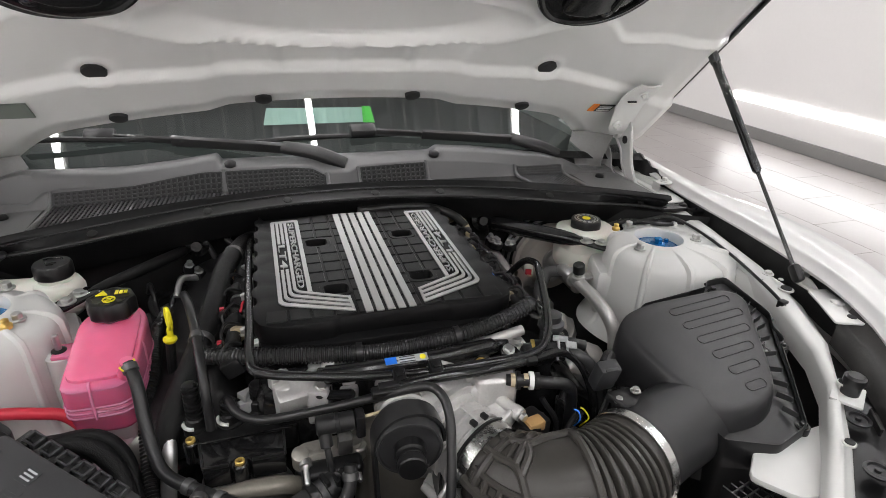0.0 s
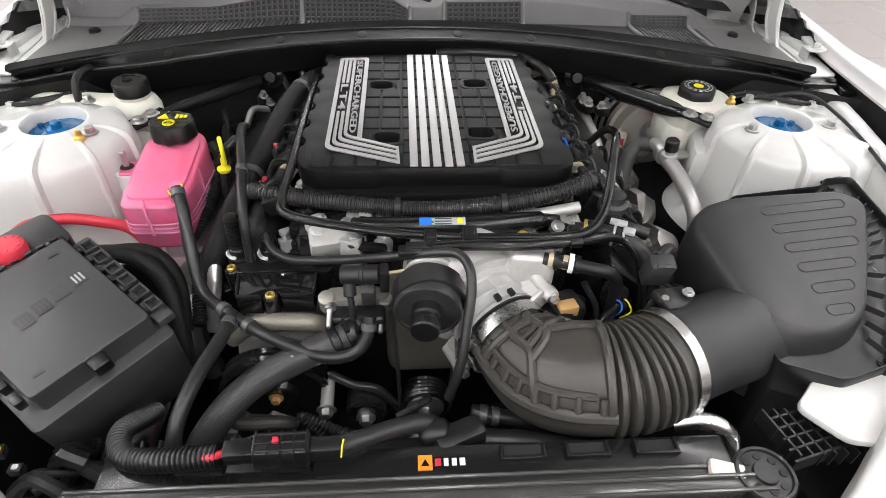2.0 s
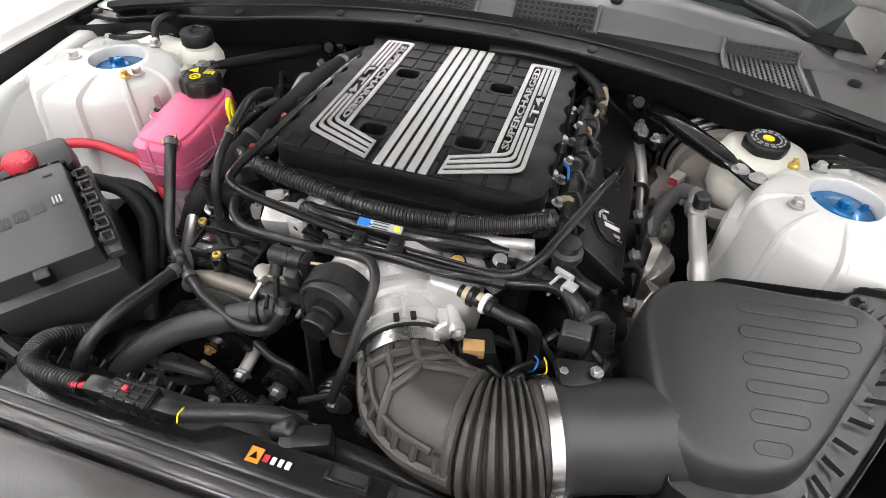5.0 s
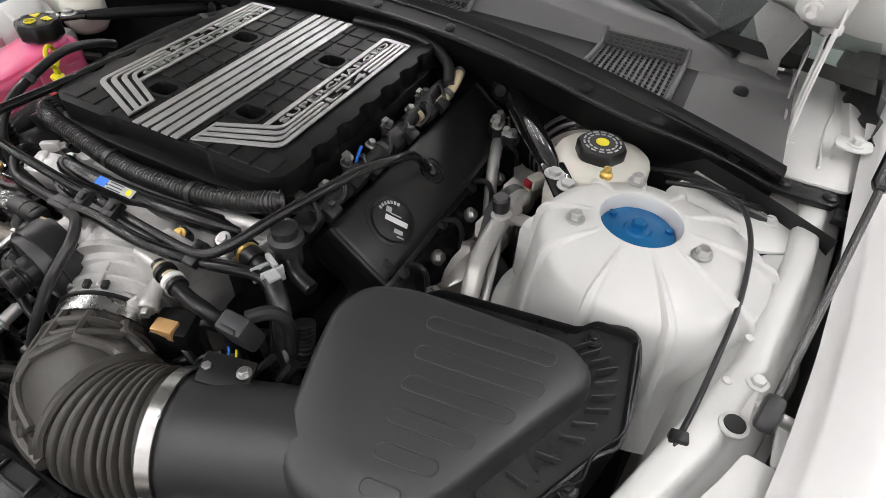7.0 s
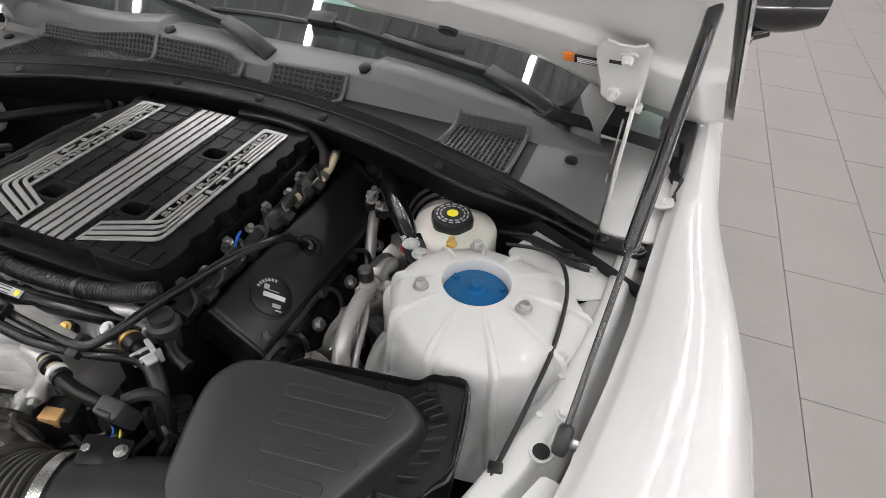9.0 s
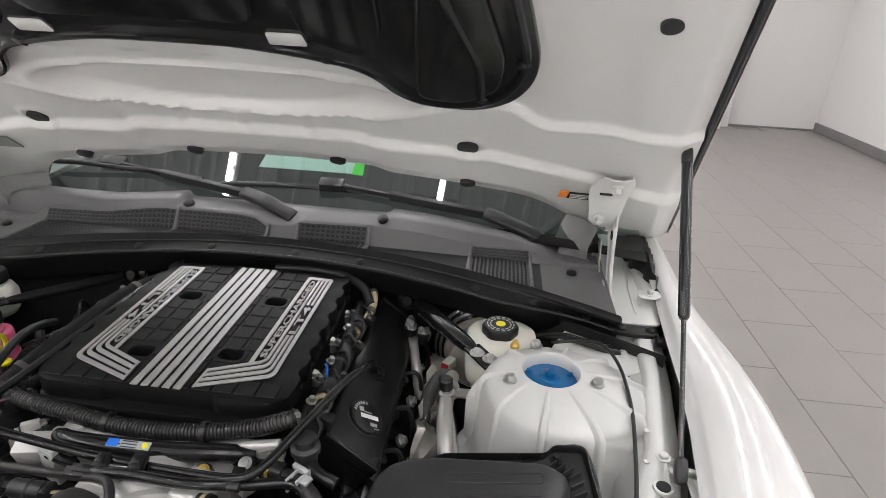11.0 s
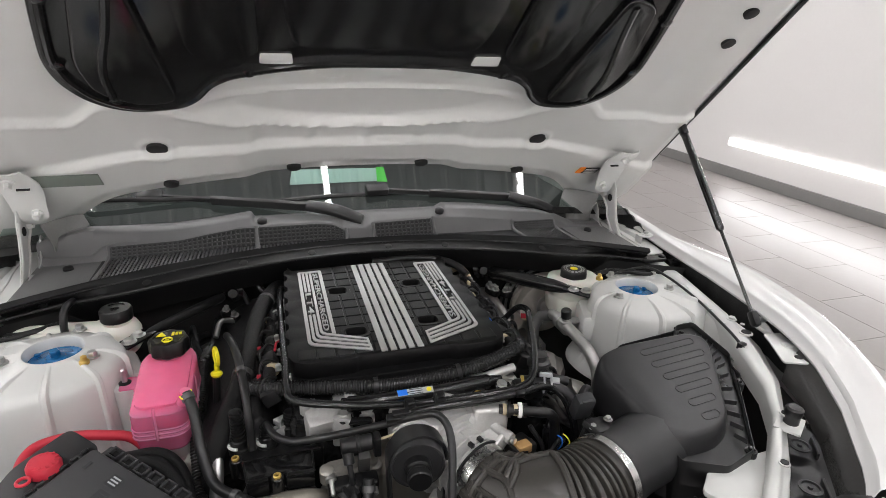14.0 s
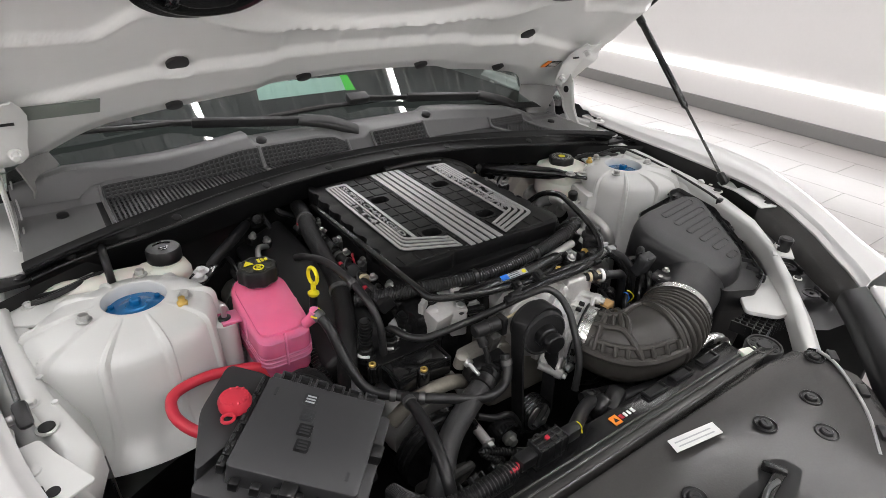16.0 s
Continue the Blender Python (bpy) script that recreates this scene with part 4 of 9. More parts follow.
def strip(bm, pts, w, z0=-0.002, h=0.0022):
    """A flat bar of width w along a bent line in the lid's plane."""
    pts = [Vector(p) for p in pts]
    left, right = [], []
    for i, p in enumerate(pts):
        d0 = (pts[i] - pts[i - 1]).normalized() if i else (pts[1] - pts[0]).normalized()
        d1 = (pts[i + 1] - pts[i]).normalized() if i < len(pts) - 1 else d0
        n0, n1 = Vector((-d0.y, d0.x)), Vector((-d1.y, d1.x))
        n = (n0 + n1).normalized()
        k = w / 2 / max(0.3, n.dot(n0))
        left.append(p + n * k)
        right.append(p - n * k)
    plate(bm, [(p.x, p.y) for p in left + right[::-1]], LID @ Matrix.Translation((0, 0, z0)), h, 0.0003, 1)


for k in range(5):
    x = (k - 2) * 0.0158
    bm = bmesh.new()
    strip(bm, [(x * 1.02, -0.154), (x, 0.228)], 0.0112)
    part("stripe", bm, SILVER, shell, "silver stripe")
def emblem_bar(side, f0, f1, g0, g1, y0=None, y1=None, tail=True):
    """One bar of the bent band: f along the foot's end, g across the long leg."""
    def end(f):
        return Vector((0.0535, -0.146)).lerp(Vector((0.0550, -0.102)), f)

    def bend(f, g):
        e, sl = end(f), 0.385 + 0.085 * f
        x = 0.1580 - 0.0290 * g
        return Vector((x, e.y + (x - e.x) * sl))

    def edge(f, g, r):
        x, c = 0.1580 - 0.0290 * g, bend(f, g)
        if not tail:
            return [Vector((x, y0)), Vector((x, y1))]
        a, b = c + (end(f) - c).normalized() * r, c + Vector((0, r))
        arc = [a * (1 - q) ** 2 + c * 2 * q * (1 - q) + b * q * q for q in [k / 6 for k in range(7)]]
        return [end(f)] + arc + [Vector((x, y1))]
    outer, inner = edge(f0, g0, 0.013), edge(f1, g1, 0.010)
    poly = [(side * p.x, p.y) for p in outer + inner[::-1]]
    bm = bmesh.new()
    plate(bm, poly if side > 0 else poly[::-1], LID @ Matrix.Translation((0, 0, -0.002)), 0.0022, 0.0003, 1)
    part("stripe", bm, SILVER, shell, "silver stripe")


for side in (1, -1):
    TOP = 0.207
    emblem_bar(side, 0.0, 0.17, 0.0, 0.22, y1=TOP)
    for f0, f1, g0, g1 in ((0.28, 0.45, 0.31, 0.48), (0.56, 0.73, 0.57, 0.74)):
        emblem_bar(side, f0, f1, g0, g1, y1=0.006)
        emblem_bar(side, f0, f1, g0, g1, 0.108, TOP, False)
    emblem_bar(side, 0.85, 1.0, 0.83, 1.0, y1=TOP)
    # inner leg, closed round end over the top, end bar of the foot
    bm = bmesh.new()
    poly = [(0.1065, -0.0775), (0.1135, -0.0745), (0.1135, 0.2000), (0.1155, 0.2045), (0.1520, 0.2045), (0.1580, 0.2020), (0.1580, 0.2070), (0.1560, 0.2105), (0.1530, 0.2115), (0.1115, 0.2135), (0.1085, 0.2125), (0.1065, 0.2095)]
    poly = [(side * x, y) for x, y in poly]
    plate(bm, poly if side > 0 else poly[::-1], LID @ Matrix.Translation((0, 0, -0.0018)), 0.0022, 0.0003, 1)
    part("stripe", bm, SILVER, shell, "silver outline of the band")
    bm = bmesh.new()
    strip(bm, [(side * 0.0535, -0.146), (side * 0.0550, -0.102)], 0.0042, -0.0018)
    part("stripe", bm, SILVER, shell, "silver end bar")
    turn = Matrix(((0, -1, 0, 0), (1, 0, 0, 0), (0, 0, 1, 0), (0, 0, 0, 1)))
    for word, high, xb, ya, yb in (("SUPERCHARGED", 0.0102, 0.1264, -0.060, 0.198), ("LT4", 0.0116, 0.1486, 0.012, 0.101)):
        tm = LID @ Matrix.Translation((xb, ya, -0.002)) @ turn if side > 0 else LID @ Matrix.Translation((-xb, yb, -0.002)) @ turn.inverted()
        bm, wide = text_mesh(word, high, tm, 0.0022, 1.0)
        bm.free()
        bm, _ = text_mesh(word, high, tm, 0.0022, (yb - ya) / wide)
        part("lettering", bm, SILVER, shell, "silver raised word " + word, smooth=False)

# ---- engine block, heads, covers ----
eng = thing("engine", (0, 0, 0.35), "large black and silver engine filling the bay", "engine")
bm = bmesh.new()
box(bm, (0, 0.03, 0.62), (0.40, 0.50, 0.42), None, 0.03)
part("block", bm, SATIN_BK, eng, "black engine block")
bm = bmesh.new()
plate(bm, rounded([(-0.215, -0.16), (0.215, -0.16), (0.225, 0.23), (-0.225, 0.23)], 0.03, 3), Matrix.Translation((0, 0, 0.74)), 0.085, 0.012)
part("supercharger_housing", bm, SATIN_BK, eng)
for side in (1, -1):
    rot = Matrix.Rotation(radians(38 if side > 0 else -25), 4, "Y")
    bm = bmesh.new()
    wv = 0.104 if side > 0 else 0.118
    box(bm, (0.2605, 0.070, 0.768) if side > 0 else (-0.283, 0.045, 0.762), (wv, 0.42 if side > 0 else 0.47, 0.075), rot, 0.012, 3)
    vc = part("valve_cover", bm, BLACK_PL if side > 0 else FABRIC, eng, "smooth black valve cover" if side > 0 else "valve cover under a black sleeve")
    if side > 0:
        bm = bmesh.new()
        nv_, tv_ = Vector((math.sin(radians(38)), 0, math.cos(radians(38)))), Vector((math.cos(radians(38)), 0, -math.sin(radians(38))))
        for y_ in (-0.139, 0.279):
            box(bm, Vector((0.2605, y_, 0.768)) + nv_ * 0.030, (wv - 0.006, 0.008, 0.020), rot, 0.003)
        box(bm, Vector((0.2605, 0.070, 0.768)) + nv_ * 0.008 + tv_ * 0.056, (0.014, 0.42, 0.018), rot, 0.003)
        for y_ in (-0.09, 0.02, 0.12, 0.22):
            lathe(bm, [(0.010, -0.01), (0.010, 0.004), (0.006, 0.006)], Vector((0.2605, y_, 0.768)) + nv_ * 0.014 + tv_ * 0.060, nv_, 14)
        part("cover_rim", bm, BLACK_PL, eng)
    bm = bmesh.new()
    box(bm, (side * 0.285, 0.03, 0.665), (0.12, 0.46, 0.10), rot, 0.02)
    part("cylinder_head", bm, SATIN_BK, eng, "dark cylinder head")
    shield_m = HEATSH
    for k in range(4):
        y = -0.115 + 0.105 * k
        bm = bmesh.new()
        loops = []
        for q in range(9):
            a = math.pi * q / 8
            loops.append([(side * (0.352 + 0.054 * math.sin(a) * math.cos(b) + 0.004 * math.sin(9 * a + k)), y + 0.050 * math.cos(a), 0.700 + 0.044 * math.sin(a) * math.sin(b) + 0.003 * math.sin(11 * b + 2 * k)) for b in [-1.4 + 2.8 * j / 10 for j in range(11)]])
        rings(bm, loops, False, False)
        part("heat_shield", bm, shield_m, eng, "crumpled silver heat shield")
        bm = bmesh.new()
        tube(bm, [(side * 0.318, y + 0.035, 0.748), (side * 0.338, y + 0.037, 0.752), (side * 0.348, y + 0.036, 0.735), (side * 0.350, y + 0.034, 0.69)], 0.0042, 8)
        part("plug_wire", bm, RUBBER, eng)
        part("flange_bolt", hexbolt(lathe(bmesh.new(), [(0.010, -0.004), (0.010, 0.002)], (side * 0.338, y - 0.02, 0.728), (side, 0, 0.6), 16), (side * 0.339, y - 0.02, 0.729), (side, 0, 0.6), 0.008, 0.008), STEEL, eng)
    for k in range(4):
        y = -0.12 + 0.10 * k
        bm = bmesh.new()
        tube(bm, [(side * 0.34, y, 0.66), (side * 0.39, y - 0.01, 0.64), (side * 0.41, y - 0.02, 0.56), (side * 0.40, y - 0.02, 0.45)], 0.022, 10)
        part("exhaust_runner", bm, STEEL, eng)

# ---- air filter box ----
air = thing("air_filter_box", (0.5, -0.3, 0.6), "matt dark grey air filter box with a slotted lid", "air filter box")
top = [(0.332, -0.245), (0.352, -0.214), (0.40, -0.200), (0.477, -0.195), (0.562, -0.190), (0.588, -0.206), (0.588, -0.226), (0.574, -0.252), (0.551, -0.296), (0.525, -0.346), (0.497, -0.392), (0.455, -0.412), (0.402, -0.414), (0.372, -0.398), (0.352, -0.345), (0.338, -0.290)]


def lid_z(x, y):
    return 0.867 + 0.225 * (y + 0.225) - 0.9 * max(0, 0.40 - x) ** 2


bm = bmesh.new()
out = rounded(top, 0.022, 4)
cx, cy = 0.465, -0.30
loops = []
for s, dz in ((1.05, -0.12), (1.03, -0.055), (1.018, -0.032), (1.0, -0.016), (0.975, -0.0065), (0.945, -0.002), (0.90, 0.0), (0.6, 0.0), (0.3, 0.0), (0.05, 0.0)):
    loops.append([(cx + (x - cx) * s, cy + (y - cy) * s, lid_z(cx + (x - cx) * s, cy + (y - cy) * s) + dz) for x, y in out])
rings(bm, loops)
alid = part("lid", bm, GREY_PL, air, "matt grey moulded lid", angle=60)
for k in range(6):
    y0 = -0.232 - 0.0302 * k
    xa, xb = 0.430 + 0.004 * k, (0.554, 0.555, 0.541, 0.520, 0.502, 0.485)[k]
    bm = bmesh.new()
    path = []
    n = 10
    h = 0.0070
    for i in range(n + 1):
        a = math.pi / 2 + math.pi * i / n
        path.append((xa + h + h * math.cos(a), y0 + h * math.sin(a)))
    for i in range(n + 1):
        a = -math.pi / 2 + math.pi * i / n
        path.append((xb - h + h * math.cos(a), y0 + h * math.sin(a)))
    path.append(path[0])
    path = [(x, y + 0.11 * (x - xa)) for x, y in path]
    pts = [Vector((x, y, lid_z(x, y) + 0.0002)) for x, y in path]
    rings(bm, along(pts, 0.0009, 6), False)
    part("slot_rim", bm, GREY_PL, alid)
# flange with ribs, and the lower box
bm = bmesh.new()
fl = rounded([(0.36, -0.225), (0.42, -0.178), (0.562, -0.160), (0.572, -0.146), (0.616, -0.143), (0.632, -0.238), (0.612, -0.268), (0.613, -0.292), (0.596, -0.304), (0.566, -0.355), (0.516, -0.436), (0.45, -0.455), (0.38, -0.43)], 0.008, 3)
loops = [[(cx + (x - cx) * q, cy + (y - cy) * q, lid_z(x, y) - 0.030 + d) for x, y in fl] for q, d in ((1.0, -0.040), (1.0, 0.004), (0.994, 0.0065), (0.985, 0.0065), (0.978, 0.004), (0.974, -0.004))]
rings(bm, loops)
tube(bm, [(x, y, lid_z(x, y) - 0.030) for x, y in ((0.570, -0.148), (0.615, -0.146), (0.630, -0.238), (0.611, -0.270), (0.565, -0.353), (0.517, -0.433))], 0.0028, 6, 6)
flange = part("flange", bm, BLACK_PL, air)
bm = bmesh.new()
loops = [[(cx + (x - cx) * s, cy + (y - cy) * s, z if z < 0.78 else lid_z(x, y) - 0.05) for x, y in fl] for s, z in ((0.995, 0.85), (0.985, 0.76), (0.94, 0.66), (0.90, 0.60))]
rings(bm, loops)
part("lower_box", bm, BLACK_PL, air)
for i in range(15):
    t = i / 14
    path = [(0.570, -0.176), (0.600, -0.186), (0.608, -0.222), (0.592, -0.268), (0.545, -0.350), (0.510, -0.415)]
    q = t * (len(path) - 1)
    a, b = Vector(path[min(int(q), 4)]), Vector(path[min(int(q), 4) + 1])
    p = a.lerp(b, q - min(int(q), 4))
    nrm = Vector((p.x - cx, p.y - cy)).normalized()
    ang = math.atan2(nrm.y, nrm.x)
    bm = bmesh.new()
    box(bm, (p.x - nrm.x * 0.004, p.y - nrm.y * 0.004, lid_z(p.x, p.y) - 0.025), (0.022, 0.0015, 0.009), Matrix.Rotation(ang, 4, "Z"), 0.0005, 1)
    part("rib", bm, GREY_PL, flange)
for bx, by in ((0.576, -0.161), (0.602, -0.299), (0.515, -0.430)):
    part("screw", hexbolt(lathe(bmesh.new(), [(0.010, -0.012), (0.010, 0.002)], (bx, by, lid_z(bx, by) - 0.034), (0, 0, 1), 14), (bx, by, lid_z(bx, by) - 0.032), (0, 0, 1), 0.005, 0.005), BLACK_PL, air)
# snout
ax = Vector((0.934, 0.357, 0.02)).normalized()
c0 = Vector((0.262, -0.405, 0.775))
bm = bmesh.new()
rings(bm, along([c0 + ax * d - Vector((0, 0, 0.10 * max(0, d - 0.08))) for d in (-0.005, 0.005, 0.012, 0.02, 0.06, 0.10, 0.13, 0.16)], [0.060, 0.062, 0.062, 0.059, 0.059, 0.060, 0.062, 0.064], 36))
part("snout", bm, GREY_PL, air, angle=50)

# ---- intake duct ----
duct = thing("intake_duct", (0.14, -0.4, 0.72), "black ribbed rubber intake elbow with bellows", "intake duct")
mid = [Vector(p) for p in ((0.081, -0.346, 0.760), (0.097, -0.377, 0.757), (0.123, -0.403, 0.757), (0.158, -0.420, 0.763), (0.200, -0.424, 0.768), (0.235, -0.416, 0.772), (0.262, -0.405, 0.775))]
line = curve_points(mid, 14)
n = len(line)
bm = bmesh.new()
fine, frad = [], []
for i in range(n - 1):
    for q in range(6):
        s = (i + q / 6) / (n - 1)
        fine.append(line[i].lerp(line[i + 1], q / 6))
        r = 0.052 + 0.012 * smoothstep(0.05, 0.35, s)
        if 0.60 < s < 0.91:
            q_ = ((s - 0.60) / 0.31 * 7) % 1.0
            r = 0.0565 + 0.0100 * smoothstep(0.0, 0.34, q_) * smoothstep(1.0, 0.66, q_)
        elif s >= 0.91:
            r = 0.0605 + 0.002 * smoothstep(0.93, 0.96, s)
        frad.append(r)
rings(bm, along(fine, frad, 44))
body = part("elbow", bm, DUCT_RB, duct, angle=70)


def surf(s, ang, off=0.0):
    """A point on the duct: s along it, ang round it (0 is up)."""
    k = min(len(fine) - 2, max(1, int(s * (len(fine) - 1))))
    p, t = fine[k], (fine[k + 1] - fine[k - 1]).normalized()
    up = (Vector((0, 0, 1)) - t * t.z).normalized()
    sd = t.cross(up)
    return p + (frad[k] + off) * (math.cos(ang) * up + math.sin(ang) * sd)


def duct_rib(spec, r=0.0056):
    bm = bmesh.new()
    tube(bm, [surf(s, a, 0.0018) for s, a in spec], r, 8, 6)
    part("raised_rib", bm, DUCT_RB, body)


for s, a0, a1 in ((0.12, -1.7, 1.3), (0.255, -0.75, 0.45), (0.585, -1.6, 1.3)):
    duct_rib([(s, a0 + (a1 - a0) * k / 8) for k in range(9)])
duct_rib([(0.06, -0.15), (0.16, -0.12), (0.28, -0.10), (0.38, -0.30), (0.48, -0.55), (0.58, -0.62)])
duct_rib([(0.06, 0.40), (0.16, 0.42), (0.25, 0.45), (0.30, 0.62), (0.34, 0.95), (0.37, 1.25)])
duct_rib([(0.27, -0.08), (0.31, 0.20), (0.30, 0.60)])
duct_rib([(0.06, -0.80), (0.18, -0.82), (0.30, -0.95), (0.42, -1.1), (0.58, -1.15)])
duct_rib([(0.20, -0.12), (0.20, 0.42)], 0.0048)
duct_rib([(0.08, 0.92), (0.18, 0.94), (0.30, 0.96), (0.42, 0.96), (0.54, 0.94)], 0.0048)
duct_rib([(0.05, 1.30), (0.16, 1.32), (0.28, 1.34), (0.40, 1.34), (0.50, 1.32), (0.60, 1.30)], 0.0078)
for k in range(8):
    s = 0.10 + 0.066 * k
    duct_rib([(s, 0.94), (s, 1.14), (s, 1.34)], 0.0050)


def clamp(c, axis, r, parent, h=0.0065):
    bm = bmesh.new()
    rings(bm, along([c - axis * (h + 0.0005), c - axis * h, c + axis * h, c + axis * (h + 0.0005)], [r, r + 0.0014, r + 0.0014, r], 44), False)
    part("clamp_band", bm, ALU_SM, parent, "bright steel hose clamp")


t0 = (fine[1] - fine[0]).normalized()
clamp(fine[0] + t0 * 0.001, t0, 0.0550, duct, 0.0085)
bm = bmesh.new()
rings(bm, along([fine[0] - t0 * 0.0125, fine[0] - t0 * 0.012, fine[0] - t0 * 0.0095, fine[0] - t0 * 0.009], [0.0520, 0.0585, 0.0585, 0.0520], 56), False)
part("cuff_lip", bm, RUBBER, duct)
for off in (-0.010, 0.010):
    part("cuff_tab", box(bmesh.new(), fine[0] - t0 * 0.016 + Vector((0, 0, 0.057)) - t0.cross(Vector((0, 0, 1))) * off, (0.007, 0.006, 0.010), frame_to((0, 0, 0), t0), 0.001), RUBBER, duct)
clamp(c0 - ax * 0.004, ax, 0.0645, duct)
for p, axis in ((Vector((0.281, -0.458, 0.757)), (0.2, -0.3, 0.9)), (Vector((0.034, -0.366, 0.771)), (0.3, -0.9, 0.3))):
    bm = bmesh.new()
    lathe(bm, [(0.0065, -0.010), (0.0065, 0.004)], p, axis, 14)
    hexbolt(bm, p + Vector(axis).normalized() * 0.004, axis, 0.006, 0.007)
    part("clamp_screw", bm, STEEL, duct)

# ---- throttle body and front castings ----
tb = thing("throttle_assembly", (0.06, -0.28, 0.7), "silver cast aluminium throttle body on its manifold", "throttle body")
q0 = fine[0]
back = -t0
bm = bmesh.new()
rings(bm, along([q0 + back * d for d in (-0.012, 0.020, 0.021, 0.025, 0.026, 0.036, 0.037, 0.041, 0.042, 0.054, 0.055, 0.064)], [0.0515, 0.0515, 0.0545, 0.0545, 0.0525, 0.0525, 0.0560, 0.0560, 0.0535, 0.0545, 0.0600, 0.0620], 64))
part("barrel", bm, ALU_C, tb, angle=50)
bm = bmesh.new()
rings(bm, along([q0 + back * d for d in (0.063, 0.064, 0.072, 0.073, 0.090, 0.120)], [0.068, 0.0735, 0.0735, 0.070, 0.076, 0.080], 64))
part("flange", bm, ALU_C, tb, angle=40)
side_v = t0.cross(Vector((0, 0, 1))).normalized()
up_v = side_v.cross(t0)
part("fin", box(bmesh.new(), q0 + back * 0.042 + up_v * 0.0545, (0.0034, 0.0052, 0.040), frame_to((0, 0, 0), t0, side_v), 0.001, 1), ALU_C, tb)
for p in ((0.135, -0.321, 0.806), (0.028, -0.333, 0.788), (0.128, -0.330, 0.708), (0.026, -0.350, 0.700)):
    p = Vector(p)
    foot = q0 + t0 * (p - q0).dot(t0)
    bm = bmesh.new()
    lathe(bm, [(0.0075, -0.040), (0.0085, -0.010), (0.0100, -0.007), (0.0100, 0.002), (0.0088, 0.004)], p, t0, 20)
    out_v = (p - foot).normalized()
    box(bm, foot.lerp(p, 0.72) + back * 0.006, (0.030, 0.036, 0.008), frame_to((0, 0, 0), t0, out_v), 0.003)
    box(bm, foot.lerp(p, 0.80) + back * 0.026, (0.006, 0.030, 0.036), frame_to((0, 0, 0), t0, out_v), 0.002)
    boss = part("bolt_boss", bm, ALU_C, tb)
    part("bolt", hexbolt(bmesh.new(), p + t0 * 0.004, t0, 0.0062, 0.007), STEEL, boss)
bm = bmesh.new()
box(bm, (0.052, -0.225, 0.768), (0.185, 0.105, 0.105), Matrix.Rotation(radians(10), 4, "X"), 0.018, 4)
part("manifold", bm, ALU_C, tb)
bm = bmesh.new()
box(bm, (0.118, -0.268, 0.818), (0.058, 0.052, 0.050), Matrix.Rotation(radians(-8), 4, "Z"), 0.007, 3)
box(bm, (0.095, -0.262, 0.812), (0.040, 0.050, 0.040), Matrix.Rotation(radians(18), 4, "Z"), 0.010, 3)
part("port_block", bm, ALU_C, tb)
bm = bmesh.new()
box(bm, (0.030, -0.262, 0.806), (0.120, 0.050, 0.022), Matrix.Rotation(radians(14), 4, "X"), 0.005)
for bx, by in ((-0.012, -0.262), (0.020, -0.252), (0.052, -0.262), (0.074, -0.248)):
    lathe(bm, [(0.0085, -0.01), (0.0080, 0.012), (0.0062, 0.014), (0.0040, 0.013), (0.0036, 0.008)], (bx, by, 0.812), (0, -0.25, 1), 18)
for bx in (-0.028, 0.004, 0.036, 0.062):
    box(bm, (bx, -0.280, 0.792), (0.0045, 0.036, 0.040), Matrix.Rotation(radians(24), 4, "X"), 0.0012)
part("top_deck", bm, ALU_C, tb)
part("gasket_stain", box(bmesh.new(), (0.020, -0.259, 0.8185), (0.016, 0.020, 0.003), Matrix.Rotation(radians(14), 4, "X"), 0.001), AGED, tb, "tan stained pad")
# long cast rail of the intake under the conduit
bm = bmesh.new()
box(bm, (0.035, -0.184, 0.822), (0.325, 0.026, 0.024), None, 0.005)
for k in range(6):
    x = -0.10 + 0.054 * k
    lathe(bm, [(0.010, -0.012), (0.010, 0.012), (0.008, 0.015), (0.004, 0.015)], (x, -0.190, 0.826), (0, -0.2, 1), 18)
    box(bm, (x + 0.026, -0.196, 0.818), (0.005, 0.018, 0.026), None, 0.0015)
tube(bm, [(0.120, -0.192, 0.832), (0.160, -0.194, 0.842), (0.196, -0.190, 0.846)], 0.008, 12)
part("intake_rail", bm, ALU_C, tb)
bm = bmesh.new()
box(bm, (-0.146, -0.212, 0.806), (0.060, 0.036, 0.050), Matrix.Rotation(radians(12), 4, "Z") @ Matrix.Rotation(radians(18), 4, "X"), 0.006, 2)
box(bm, (-0.116, -0.222, 0.800), (0.030, 0.030, 0.056), Matrix.Rotation(radians(-18), 4, "Z"), 0.004)
box(bm, (-0.170, -0.196, 0.818), (0.024, 0.010, 0.044), Matrix.Rotation(radians(35), 4, "Z"), 0.002)
lathe(bm, [(0.010, -0.02), (0.010, 0.006), (0.007, 0.008)], (-0.163, -0.214, 0.826), (-0.1, -0.4, 1), 18)
part("end_casting", bm, ALU_C, tb)
bm = bmesh.new()
lathe(bm, [(0.013, -0.012), (0.0135, 0.0), (0.011, 0.003)], (-0.114, -0.226, 0.824), (0, -0.3, 1), 24)
box(bm, (-0.092, -0.236, 0.818), (0.044, 0.014, 0.012), Matrix.Rotation(radians(-12), 4, "Z"), 0.005)
lug = part("rail_lug", bm, SATIN_BK, tb, "black lug of the cross rail")
part("bolt", hexbolt(bmesh.new(), (-0.114, -0.226, 0.827), (0, -0.3, 1), 0.0075, 0.005), STEEL, lug)

